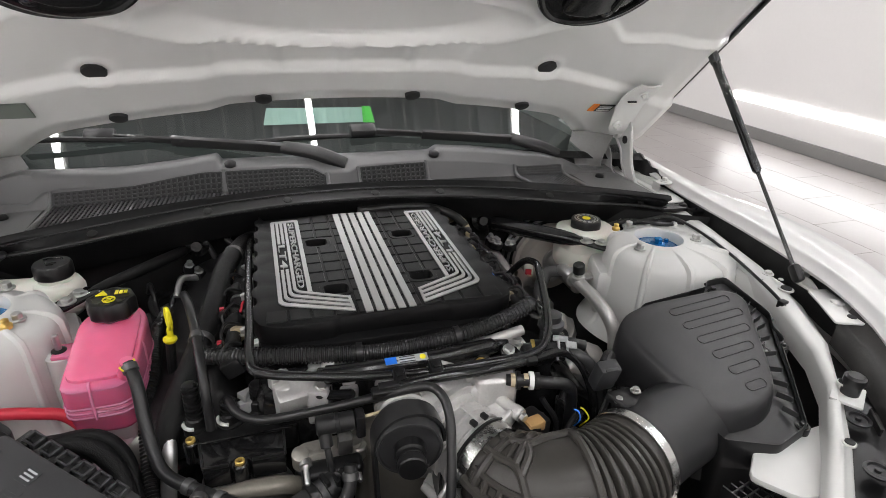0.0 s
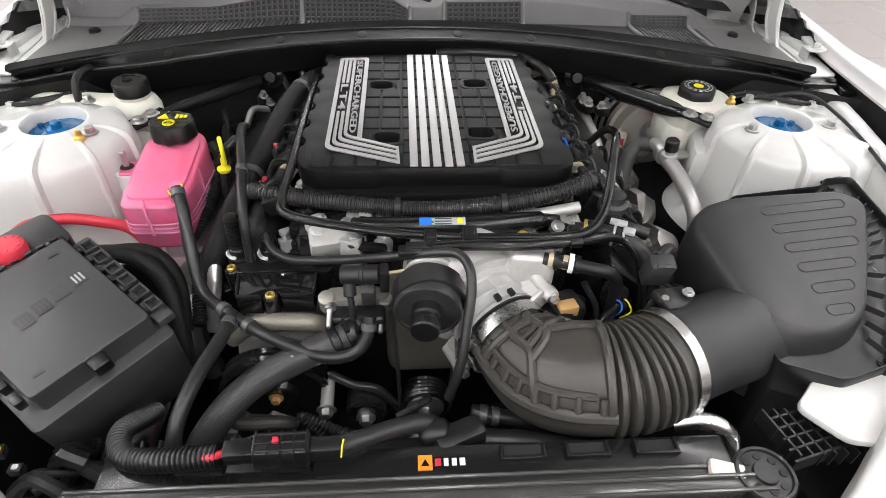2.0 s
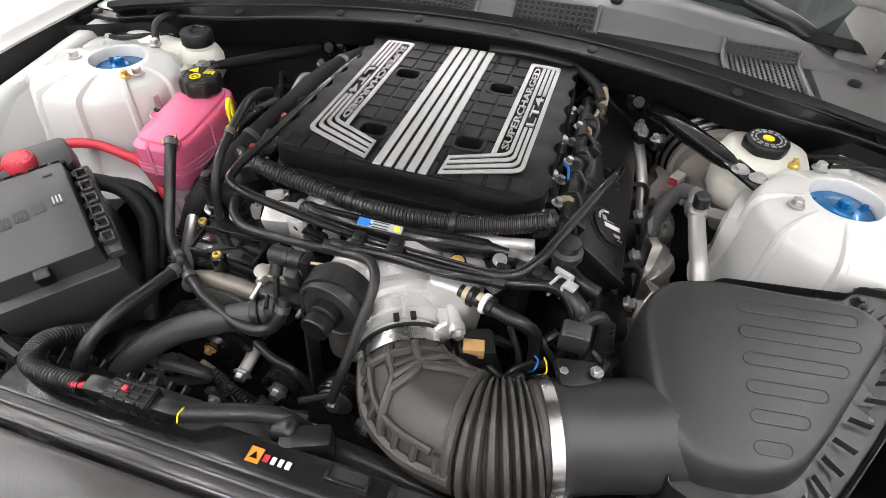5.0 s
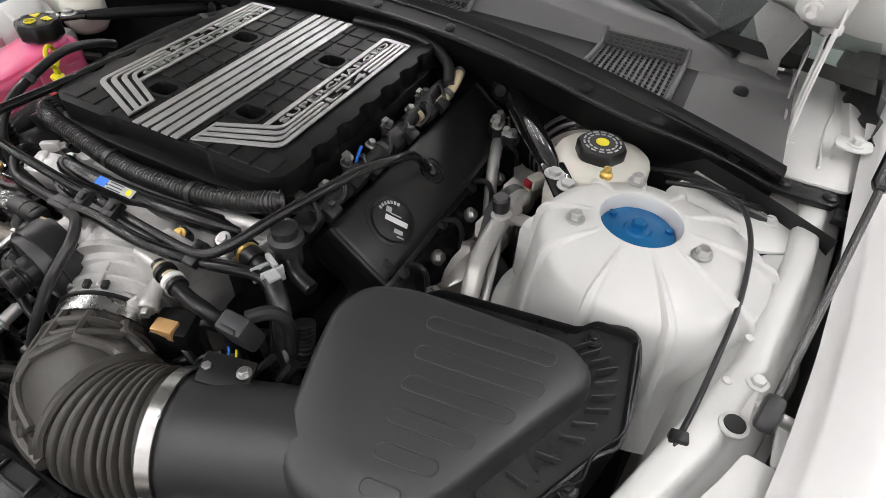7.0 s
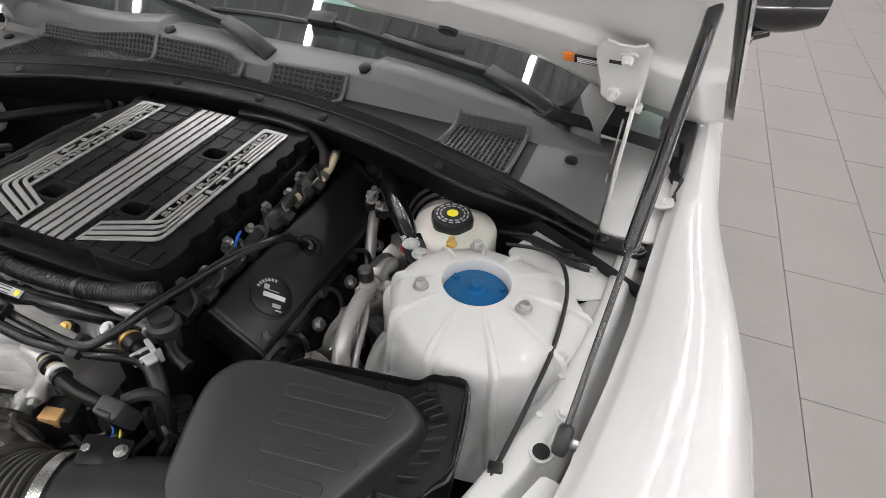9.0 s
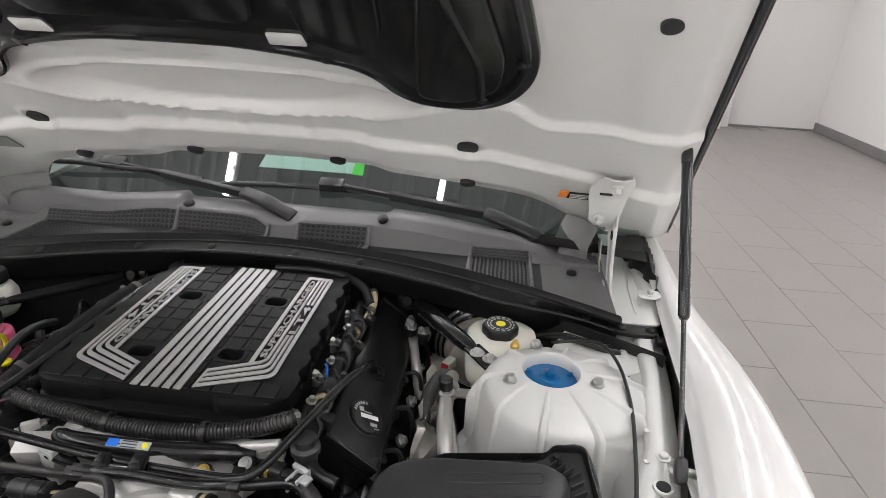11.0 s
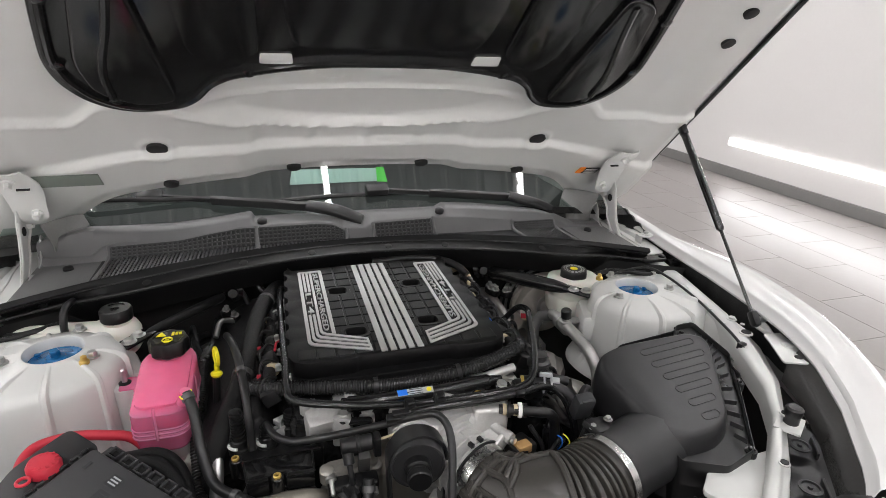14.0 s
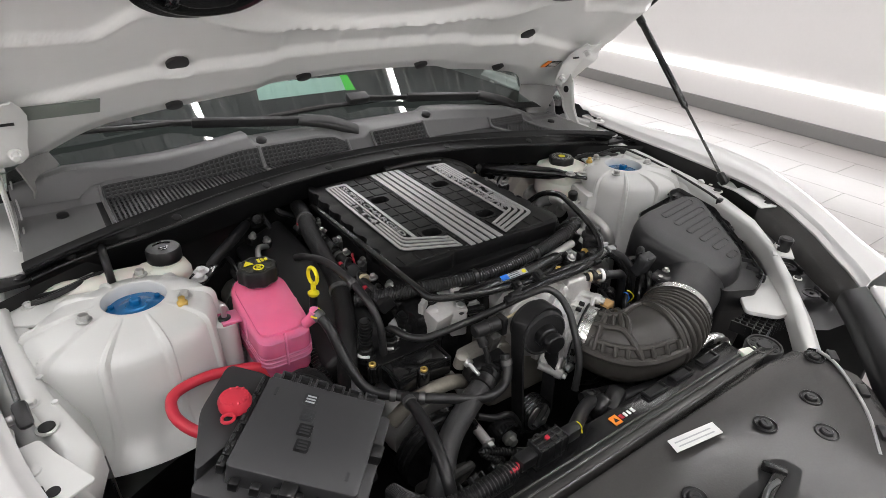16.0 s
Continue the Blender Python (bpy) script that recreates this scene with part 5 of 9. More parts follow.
# ---- coolant tank ----
tank = thing("coolant_tank", (-0.40, -0.08, 0.62), "translucent coolant tank full of pink coolant, black cap", "coolant tank")
bm = bmesh.new()
poly = [(-0.440, -0.165), (-0.362, -0.165), (-0.350, -0.13), (-0.348, -0.02), (-0.365, 0.015), (-0.42, 0.015), (-0.440, -0.02)]
out = rounded(poly, 0.022, 4)
tx, ty = -0.396, -0.075
def sec(s, z, shift=0.0):
    return [(tx + (x - tx) * s, ty + shift + (y - ty) * s, z) for x, y in out]
rings(bm, [sec(0.86, 0.758), sec(0.93, 0.760), sec(0.96, 0.766), sec(0.97, 0.785), sec(1.0, 0.789), sec(1.0, 0.793), sec(0.985, 0.795), sec(1.0, 0.797), sec(1.0, 0.800), sec(0.985, 0.802), sec(1.0, 0.804), sec(1.0, 0.832)])
part("tank_body", bm, PINK, tank, "pink coolant behind milky plastic", angle=60)
def crown(s_, z_):
    """A section of the top, which falls away towards the front."""
    return [(x, y, z - max(0.0, -0.035 - y) * 0.16 * smoothstep(0.8322, 0.856, z)) for x, y, z in sec(s_, z_)]


bm = bmesh.new()
rings(bm, [crown(s_, z_) for s_, z_ in ((1.0, 0.8322), (1.0, 0.846), (0.985, 0.853), (0.965, 0.8555), (0.93, 0.857), (0.86, 0.8578), (0.855, 0.862), (0.80, 0.8645), (0.4, 0.866), (0.1, 0.867))])
part("tank_top", bm, PINK, tank, "pink top of the tank", angle=40)
for zz_ in (0.791, 0.7985, 0.806):
    bm = bmesh.new()
    lp_ = [Vector(p) for p in sec(1.004, zz_)]
    rings(bm, along(lp_ + lp_[:1], 0.0016, 6), False)
    part("mould_line", bm, PINK_PALE, tank)
for qx, qy in ((-0.440, -0.095), (-0.402, -0.166), (-0.349, -0.080)):
    part("mould_rib", tube(bmesh.new(), [(qx, qy, 0.788), (qx, qy, 0.81), (qx, qy, 0.838), (tx + (qx - tx) * 0.96, ty + (qy - ty) * 0.96, 0.846)], 0.0022, 8, 5), PINK_PALE, tank)
bm = bmesh.new()
rings(bm, [sec(0.62, 0.590), sec(0.78, 0.605), sec(0.82, 0.66), sec(0.84, 0.730), sec(0.82, 0.733), sec(0.84, 0.736), sec(0.86, 0.766)])
foot = part("lower_tank", bm, CLEAR_PK, tank, "pale clear lower part of the tank", angle=60)
part("mould_rib", tube(bmesh.new(), [(-0.402, -0.154, 0.764), (-0.402, -0.152, 0.70), (-0.402, -0.148, 0.64)], 0.0026, 8, 4), WHITE_PL, foot)
bm = bmesh.new()
lathe(bm, [(0.026, 0.85), (0.026, 0.878)], (-0.391, -0.027, 0), (0, 0, 1), 28)
part("neck", bm, PINK, tank)
cap = part("cap", lathe(bmesh.new(), [(0.029, 0.868), (0.0322, 0.872), (0.0322, 0.890), (0.030, 0.8955), (0.0245, 0.8965), (0.023, 0.8955), (0.002, 0.896)], (-0.391, -0.027, 0), (0, 0, 1), 56, True, lambda k: 1.0 + 0.05 * math.cos(math.tau * k / 7)), BLACK_PL, tank, "black ridged pressure cap")

# ---- fuse box ----
A, B_, C, D = Vector((-0.458, -0.262, 0.863)), Vector((-0.338, -0.355, 0.821)), Vector((-0.432, -0.453, 0.804)), Vector((-0.552, -0.360, 0.846))
fuse = thing("fuse_box", (-0.44, -0.35, 0.6), "black underhood fuse box with a clipped cover", "fuse box")
ex, ey = (B_ - A).normalized(), (D - A).normalized()
ez = ex.cross(ey).normalized()
if ez.z < 0:
    ez = -ez
FB = Matrix(((ex.x, ey.x, ez.x, A.x), (ex.y, ey.y, ez.y, A.y), (ex.z, ey.z, ez.z, A.z), (0, 0, 0, 1)))
wx, wy = (B_ - A).length, (D - A).length
bm = bmesh.new()
plate(bm, rounded([(0, 0), (wx, 0), (wx, wy), (0, wy)], 0.006, 3), FB @ Matrix.Translation((0, 0, -0.055)), 0.055, 0.005, 3)
part("cover", bm, FUSE_PL, fuse, "smooth dark grey cover")
bm = bmesh.new()
plate(bm, rounded([(-0.03, -0.012), (wx + 0.016, -0.012), (wx + 0.016, wy + 0.02), (-0.03, wy + 0.02)], 0.008, 3), FB @ Matrix.Translation((0, 0, -0.19)), 0.15, 0.005, 2)
part("base", bm, FUSE_PL, fuse)
bm = bmesh.new()
lathe(bm, [(0.020, -0.006), (0.021, 0.004), (0.018, 0.010), (0.004, 0.011)], (-0.513, -0.280, 0.858), (0.1, 0, 1), 28)
tcap = part("terminal_cap", bm, RED, fuse, "red battery terminal cap")
for k in range(12):
    a = math.tau * k / 12
    part("cap_rib", box(bmesh.new(), (-0.512 + 0.0150 * math.cos(a), -0.280 + 0.0150 * math.sin(a), 0.8690), (0.0045, 0.0030, 0.0018), Matrix.Rotation(a, 4, "Z"), 0.0006, 1), RED, tcap)

# ---- brake fluid reservoir, booster ----
br = thing("brake_reservoir", (0.49, 0.13, 0.78), "milky white brake fluid reservoir with a black cap", "brake reservoir")
bm = bmesh.new()
out = rounded([(0.428, 0.150), (0.436, 0.090), (0.455, 0.070), (0.525, 0.068), (0.560, 0.095), (0.562, 0.165), (0.53, 0.195), (0.45, 0.190)], 0.018, 4)
rings(bm, [[(0.495 + (x - 0.495) * s, 0.132 + (y - 0.132) * s, z) for x, y in out] for s, z in ((0.70, 0.765), (0.90, 0.772), (0.98, 0.780), (1.0, 0.800), (1.0, 0.818), (0.985, 0.820), (0.985, 0.823), (1.0, 0.825), (0.985, 0.846), (0.94, 0.854), (0.6, 0.859), (0.4, 0.860))])
part("reservoir_body", bm, WHITE_PL, br, angle=60)
part("neck", lathe(bmesh.new(), [(0.026, 0.845), (0.026, 0.858)], (0.492, 0.136, 0), (0, 0, 1), 28), WHITE_PL, br)
bm = bmesh.new()
part("cap", lathe(bm, [(0.030, 0.852), (0.0325, 0.856), (0.0325, 0.872), (0.030, 0.876), (0.012, 0.877), (0.002, 0.877)], (0.492, 0.136, 0), (0, 0, 1), 60, True, lambda k: 1.0 + 0.035 * math.cos(math.tau * k / 10)), BLACK_PL, br, "black ridged screw cap")
boost = thing("brake_booster", (0.45, 0.22, 0.70), "round brown-grey steel brake booster behind the reservoir", "brake booster")
BOOSTM = material("booster_paint", (0.50, 0.465, 0.42), 0.36, metal=0.25, stain=0.1)
bm = bmesh.new()
lathe(bm, [(0.03, 0.0), (0.066, 0.003), (0.072, 0.006), (0.0765, 0.016), (0.078, 0.026), (0.0860, 0.028), (0.0875, 0.034), (0.090, 0.040)], (0.470, 0.214, 0.733), (0, 1, 0.05), 64)
part("front_shell", bm, BOOSTM, boost)
for r_, q_, mt in ((0.094, 0.036, SATIN_BK), (0.100, 0.040, STEEL), (0.1055, 0.044, SATIN_BK), (0.1105, 0.048, STEEL)):
    part("rim", lathe(bmesh.new(), [(r_ - 0.008, q_ + 0.002), (r_ - 0.002, q_), (r_, q_ + 0.002), (r_, q_ + 0.008), (r_ - 0.006, q_ + 0.010)], (0.470, 0.214, 0.733), (0, 1, 0.05), 64), mt, boost, "crimped metal rim" if mt == STEEL else "")
bm = bmesh.new()
lathe(bm, [(0.104, 0.054), (0.106, 0.062), (0.103, 0.066), (0.100, 0.085), (0.06, 0.095)], (0.470, 0.214, 0.733), (0, 1, 0.05), 64)
part("rear_shell", bm, SATIN_BK, boost)
bm = bmesh.new()
lathe(bm, [(0.022, 0), (0.022, 0.115), (0.030, 0.118), (0.030, 0.126)], (0.47, 0.09, 0.742), (0, 1, 0), 20)
part("master_cylinder", bm, ALU, boost, "cast aluminium master cylinder")
fs = thing("fluid_sensor", (0.398, 0.190, 0.735), "clear plastic sensor plug with a red lock", "sensor")
part("plug", box(bmesh.new(), (0.398, 0.196, 0.735), (0.020, 0.030, 0.022), Matrix.Rotation(radians(-25), 4, "Z"), 0.004), WHITE_PL, fs)
part("lock", box(bmesh.new(), (0.390, 0.180, 0.736), (0.014, 0.006, 0.016), Matrix.Rotation(radians(-25), 4, "Z"), 0.001), RED, fs, "red lock")
part("label", box(bmesh.new(), (0.392, 0.1765, 0.730), (0.012, 0.003, 0.005), Matrix.Rotation(radians(-25), 4, "Z"), 0.0005), TAN, fs)
part("wire", tube(bmesh.new(), [(0.402, 0.205, 0.735), (0.405, 0.222, 0.728), (0.395, 0.236, 0.70)], 0.005, 10), RUBBER, fs)

# ---- washer filler ----
wash = thing("washer_tank", (-0.55, 0.14, 0.78), "milky white washer fluid tank with a black cap", "washer tank")
bm = bmesh.new()
tube(bm, [(-0.505, 0.125, 0.835), (-0.54, 0.13, 0.830), (-0.60, 0.14, 0.828), (-0.68, 0.155, 0.825), (-0.73, 0.165, 0.80)], [0.034] * 9 + [0.032] * 8 + [0.028] * 16, 20)
lathe(bm, [(0.030, 0.80), (0.040, 0.815), (0.040, 0.845), (0.034, 0.858), (0.026, 0.862), (0.026, 0.872)], (-0.505, 0.125, 0), (0, 0, 1), 28)
part("tank_body", bm, WHITE_PL, wash, angle=60)
part("cap", lathe(bmesh.new(), [(0.0275, 0.868), (0.0290, 0.870), (0.0290, 0.888), (0.0265, 0.892), (0.002, 0.893)], (-0.505, 0.125, 0), (0, 0, 1), 36), BLACK_PL, wash, "black snap cap")

# ---- gas struts ----
for side in (1, -1):
    gs = thing("gas_strut", (side * 0.729, -0.18, 0.86), "black gas strut holding the hood open", "gas strut", "hood gas struts")
    f, tp = Vector((side * 0.729, -0.190, 0.872)), Vector((side * 0.766, 0.175, 1.205))
    d = (tp - f).normalized()
    m = f.lerp(tp, 0.44)
    part("rod", lathe(bmesh.new(), [(0.0036, 0), (0.0036, (m - f).length)], f, d, 14), material("dark_rod", (0.10, 0.10, 0.10), 0.25, metal=0.8), gs, "dark polished piston rod")
    part("cylinder", lathe(bmesh.new(), [(0.0055, -0.006), (0.0086, 0), (0.0086, (tp - m).length - 0.02), (0.007, (tp - m).length - 0.015)], m, d, 20), GLOSS_BK, gs, "black cylinder")
    for p, k in ((f, 1), (tp, -1)):
        bm = bmesh.new()
        box(bm, p + d * k * 0.006, (0.017, 0.019, 0.034), frame_to((0, 0, 0), d), 0.006)
        part("end_fitting", bm, RUBBER, gs)

# ---- cowl ----
def table(x, rows):
    """A value between the rows of (x, value)."""
    if x <= rows[0][0]:
        return rows[0][1]
    for (xa, va), (xb, vb) in zip(rows, rows[1:]):
        if x <= xb:
            return va + (vb - va) * (x - xa) / (xb - xa)
    return rows[-1][1]


def ridge(x):
    """Top of the hood seal."""
    return 0.302 - 0.31 * x * x, 0.933 - 0.052 * x * x


def flange(x):
    """Front edge of the seal's flange; it hangs steeper towards the ends."""
    return 0.257 - 0.31 * x * x + 0.052 * smoothstep(0.45, 0.70, abs(x)), 0.914 - 0.086 * x * x


def seal_y(x):
    return ridge(x)[0]


def seal_z(x):
    return ridge(x)[1]


LATTICE_TOP = [(-0.60, 0.911), (-0.575, 0.929), (-0.55, 0.934), (-0.41, 0.940), (-0.34, 0.951), (-0.28, 0.959), (-0.10, 0.960), (-0.06, 0.956), (-0.035, 0.943), (0.02, 0.943), (0.045, 0.954), (0.19, 0.956), (0.225, 0.955), (0.30, 0.950), (0.40, 0.938), (0.43, 0.932), (0.54, 0.930), (0.57, 0.918), (0.60, 0.904)]
CREST = [(-0.80, 0.925), (-0.68, 0.950), (-0.61, 0.965), (-0.53, 0.961), (-0.43, 0.959), (-0.34, 0.966), (-0.252, 0.977), (-0.244, 0.963), (0.20, 0.961), (0.222, 0.962), (0.240, 0.972), (0.33, 0.966), (0.42, 0.955), (0.51, 0.944), (0.57, 0.928), (0.62, 0.906), (0.80, 0.898)]
cowl = thing("windscreen_cowl", (0, 0.35, 0.88), "dark grey plastic cowl panel below the windscreen", "cowl")
bm = bmesh.new()
loops = []
for k in range(121):
    x = -0.706 + 1.412 * k / 120
    (yr, zr), (yf, zf) = ridge(x), flange(x)
    yg, zg = yf + (yr - yf) * 0.66, zf + (zr - zf) * 0.55
    loops.append([(x, yf + 0.030, zf - 0.060), (x, yf + 0.004, zf - 0.012), (x, yf, zf - 0.002), (x, yf + 0.003, zf + 0.003), (x, yf + 0.010, zf + 0.004), (x, yg - 0.004, zg - 0.001), (x, yg, zg + 0.001), (x, yr - 0.010, zr - 0.006), (x, yr - 0.007, zr - 0.001), (x, yr - 0.003, zr + 0.002), (x, yr, zr - 0.002), (x, yr + 0.004, zr + 0.001), (x, yr + 0.009, zr - 0.004), (x, yr + 0.012, zr - 0.014)])
rings(bm, loops, False, False)
part("front_seal", bm, SEAL, cowl, "black rubber hood seal", angle=50)
for f_, oz, rr_ in ((0.03, 0.001, 0.0028), (0.66, 0.002, 0.0016)):
    bm = bmesh.new()
    pts_ = []
    for k in range(21):
        x = -0.70 + 1.40 * k / 20
        (yr, zr), (yf, zf) = ridge(x), flange(x)
        pts_.append((x, yf + (yr - yf) * f_, zf + (zr - zf) * (f_ if f_ < 0.5 else 0.55) + oz))
    tube(bm, pts_, rr_, 8, 3)
    part("seal_bead", bm, RUBBER, cowl)
for px in (-0.64, -0.46, -0.27, -0.12, 0.06, 0.20, 0.44, 0.65):
    (yr, zr), (yf, zf) = ridge(px), flange(px)
    q = (px, yf + (yr - yf) * 0.33, zf + (zr - zf) * 0.30 + 0.001)
    part("push_pin", lathe(bmesh.new(), [(0.0085, 0), (0.0080, 0.0012), (0.004, 0.0018)], q, (0, -0.4, 0.9), 18), BLACK_PL, cowl)


def sep(x):
    """Foot of the steep band."""
    return 0.343 + 0.043 * x * x, 0.922 - 0.058 * x * x + 0.03 * x ** 4


def ledge(x):
    """Top of the steep band; it sinks to the deck beyond the ends."""
    y, z = sep(x)
    zt = max(z + 0.001, table(x, LATTICE_TOP))
    return y + 0.004 + 0.5 * (zt - z), zt


def cowl_section(x):
    y, z = ridge(x)
    ys, zs = sep(x)
    yl, zl = ledge(x)
    zc = max(zl + 0.0015, table(x, CREST))
    yc = max(yl + 0.010, 0.392 - 0.02 * x * x)
    yb = 0.446 - 0.05 * x * x
    return [(x, y + 0.010, z - 0.011), (x, y * 0.5 + ys * 0.5, (z - 0.010 + zs - 0.004) / 2), (x, ys - 0.002, zs - 0.003), (x, yl - 0.002, zl - 0.004), (x, yl + 0.002, zl - 0.0005), (x, yl + 0.006, zl + 0.001), (x, yc - 0.004, zl + (zc - zl) * 0.75), (x, yc + 0.004, zc), (x, yc * 0.5 + yb * 0.5, zc + 0.0015), (x, yb, zc - 0.001), (x, yb + 0.02, zc - 0.022)]


bm = bmesh.new()
rings(bm, [cowl_section(-0.704 + 1.408 * k / 400)[2:] for k in range(401)], False, False)
panel = part("panel", bm, COWL_PL, cowl, "grey grained plastic panel", angle=50)


for x0, x1, mt, tx_ in ((-0.704, -0.575, COWL_PL, "grey grained end deck"), (-0.575, 0.57, SEAL, "black deck behind the seal"), (0.57, 0.704, COWL_PL, "grey grained end deck")):
    bm = bmesh.new()
    rings(bm, [cowl_section(x0 + (x1 - x0) * k / 60)[:3] for k in range(61)], False, False)
    part("lower_deck", bm, mt, cowl, tx_)
# upright flares at the ends of the cowl, beside the hinges
for side in (1, -1):
    bm = bmesh.new()
    loops = []
    for z, pts_ in ((0.886, ((0.588, 0.414), (0.612, 0.404), (0.642, 0.408), (0.676, 0.404), (0.690, 0.392))), (0.910, ((0.596, 0.430), (0.618, 0.414), (0.642, 0.410), (0.660, 0.396), (0.672, 0.384))), (0.945, ((0.606, 0.446), (0.628, 0.426), (0.648, 0.412), (0.660, 0.390), (0.668, 0.372))), (0.980, ((0.616, 0.458), (0.640, 0.432), (0.658, 0.408), (0.668, 0.382), (0.675, 0.364))), (1.008, ((0.628, 0.466), (0.650, 0.438), (0.666, 0.408), (0.676, 0.380), (0.682, 0.362)))):
        loops.append([tuple(p) for p in curve_points([(side * x, y, 0.886 + (z - 0.886) * 0.80 + 0.010 * (x - 0.63) / 0.05) for x, y in pts_], 4)])
    rings(bm, loops, False, False)
    fl_ = part("corner_flare", bm, material("flare_foam", (0.20, 0.198, 0.196), 0.55, grain=0.1, scale=200, stain=0.15, stain_scale=12, bump=0.3), cowl, "grey folded cowl corner", angle=60)
    md = fl_.modifiers.new("thick", "SOLIDIFY")
    md.thickness = 0.003
    part("flare_slot", box(bmesh.new(), (side * 0.628, 0.416, 0.935), (0.014, 0.004, 0.005), Matrix.Rotation(side * -0.6, 4, "Z"), 0.001), DARK, fl_)


def bars(bm, pts_of, n_across, n_up, wa, wu, h):
    """A lattice on a patch: pts_of(a, b) gives the place, h its thickness."""
    for k in range(n_across + 1):
        a = k / n_across
        steps = 3
        for q in range(steps):
            b0, b1 = q / steps, (q + 1) / steps
            vs = []
            for b in (b0, b1):
                p, nn, ta = pts_of(a, b)
                vs += [bm.verts.new(p - ta * wa / 2), bm.verts.new(p - ta * wa / 2 + nn * h), bm.verts.new(p + ta * wa / 2 + nn * h), bm.verts.new(p + ta * wa / 2)]
            for i in range(3):
                bm.faces.new((vs[i], vs[i + 1], vs[i + 5], vs[i + 4]))
    for k in range(n_up + 1):
        b = k / n_up
        for q in range(24):
            vs = []
            for a in (q / 24, (q + 1) / 24):
                p, nn, _ = pts_of(a, b)
                tb_ = (pts_of(a, min(1, b + 0.05))[0] - pts_of(a, max(0, b - 0.05))[0]).normalized()
                vs += [bm.verts.new(p - tb_ * wu / 2), bm.verts.new(p - tb_ * wu / 2 + nn * h), bm.verts.new(p + tb_ * wu / 2 + nn * h), bm.verts.new(p + tb_ * wu / 2)]
            for i in range(3):
                bm.faces.new((vs[i], vs[i + 1], vs[i + 5], vs[i + 4]))


def grille(x0, x1, n_hi, n_lo):
    """Steep upper lattice and flat lower lattice on dark sheets that stand for shaded openings."""
    def up(a, b):
        x = x0 + (x1 - x0) * a
        (ys, zs), (yl, zl) = sep(x), ledge(x)
        return Vector((x, ys - 0.002, zs - 0.003)).lerp(Vector((x, yl - 0.003, zl - 0.004)), b) + Vector((0, -0.004, 0.001)), Vector((0, -0.98, 0.2)), Vector((1, 0, 0))
    def low(a, b):
        x = x0 + (x1 - x0) * a
        ys, zs = sep(x)
        y0, z0 = seal_y(x) + 0.014, seal_z(x) - 0.010
        return Vector((x, y0, z0)).lerp(Vector((x, ys - 0.006, zs - 0.004)), b) + Vector((0, 0, 0.003)), Vector((0, -0.1, 1)), Vector((1, 0, 0))
    for fn, na, nu, wa, wu, nm in ((up, int((x1 - x0) / 0.0105), n_hi, 0.0034, 0.0030, "upper_lattice"), (low, int((x1 - x0) / 0.0080), n_lo, 0.0040, 0.0018, "lower_lattice")):
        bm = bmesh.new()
        # backing sheet: the shade between the bars is put into its colour
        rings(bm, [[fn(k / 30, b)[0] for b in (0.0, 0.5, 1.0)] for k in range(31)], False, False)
        back = part("opening", bm, DARK, cowl, "dark sheet standing for the shade behind the lattice")
        bm = bmesh.new()
        bars(bm, fn, na, nu, wa, wu, 0.0022)
        tagged(part(nm, bm, LATT, cowl, "dark grey plastic lattice", smooth=False), kind="stuff")
    for x in (x0 - 0.006, x1 + 0.006):
        (ys, zs), (yl, zl) = sep(x), ledge(x)
        bm = bmesh.new()
        tube(bm, [(x, seal_y(x) + 0.012, seal_z(x) - 0.004), (x, ys - 0.01, zs + 0.001), (x, yl - 0.002, zl)], 0.004, 8, 4)
        part("grille_edge", bm, COWL_PL, cowl)


grille(-0.555, -0.245, 4, 8)
grille(-0.235, -0.035, 5, 3)
grille(0.045, 0.19, 4, 3)
grille(0.425, 0.542, 4, 9)
for px in (-0.226, 0.221):
    part("push_pin", lathe(bmesh.new(), [(0.012, -0.004), (0.012, 0.004), (0.006, 0.008)], (px, 0.386, 0.964), (0, -0.4, 0.9), 18), BLACK_PL, cowl)
for side in (1, -1):
    for qx, qy in ((0.634, 0.325),):
        part("plug", lathe(bmesh.new(), [(0.011, 0), (0.010, 0.004), (0.004, 0.005)], (side * qx, qy, cowl_section(side * qx)[2][2] + 0.001), (0, -0.2, 1), 18), BLACK_PL, cowl)

# ---- windscreen ----
def glass_point(x, s):
    y0, z0 = 0.416 - 0.05 * x * x, 0.948 - 0.050 * x * x
    return Vector((x * (1 - 0.12 * s), y0 + 0.80 * s - 0.15 * x * x * s, z0 + 0.40 * s - 0.03 * s * s))


ws = thing("windscreen", (0, 0.6, 1.0), "raked car windscreen with reflections of the ceiling lamps", "windscreen")
bm = bmesh.new()
rings(bm, [[glass_point(-0.80 + 1.60 * k / 40, s / 8) for s in range(9)] for k in range(41)], False, False)
gl = part("glass", bm, GLASS, ws, "dark reflecting glass")
gl.visible_shadow = False
bm = bmesh.new()
rings(bm, [[glass_point(-0.80 + 1.60 * k / 40, s / 100) + Vector((0, -0.0006, 0.0012)) for s in (0.0, 1.5, 3.0)] for k in range(41)], False, False)
part("frit_band", bm, GLOSS_BK, ws, "black enamel band along the glass edge")
cabin = thing("car_cabin", (0, 1.6, 0.3), "white car cabin with a dark interior behind the windscreen", "car body")
bm = bmesh.new()
box(bm, (0, 0.95, 0.915), (1.42, 1.0, 0.05), None, 0.02)
part("dashboard", bm, DARK, cabin, "dark dashboard under the glass")
bm = bmesh.new()
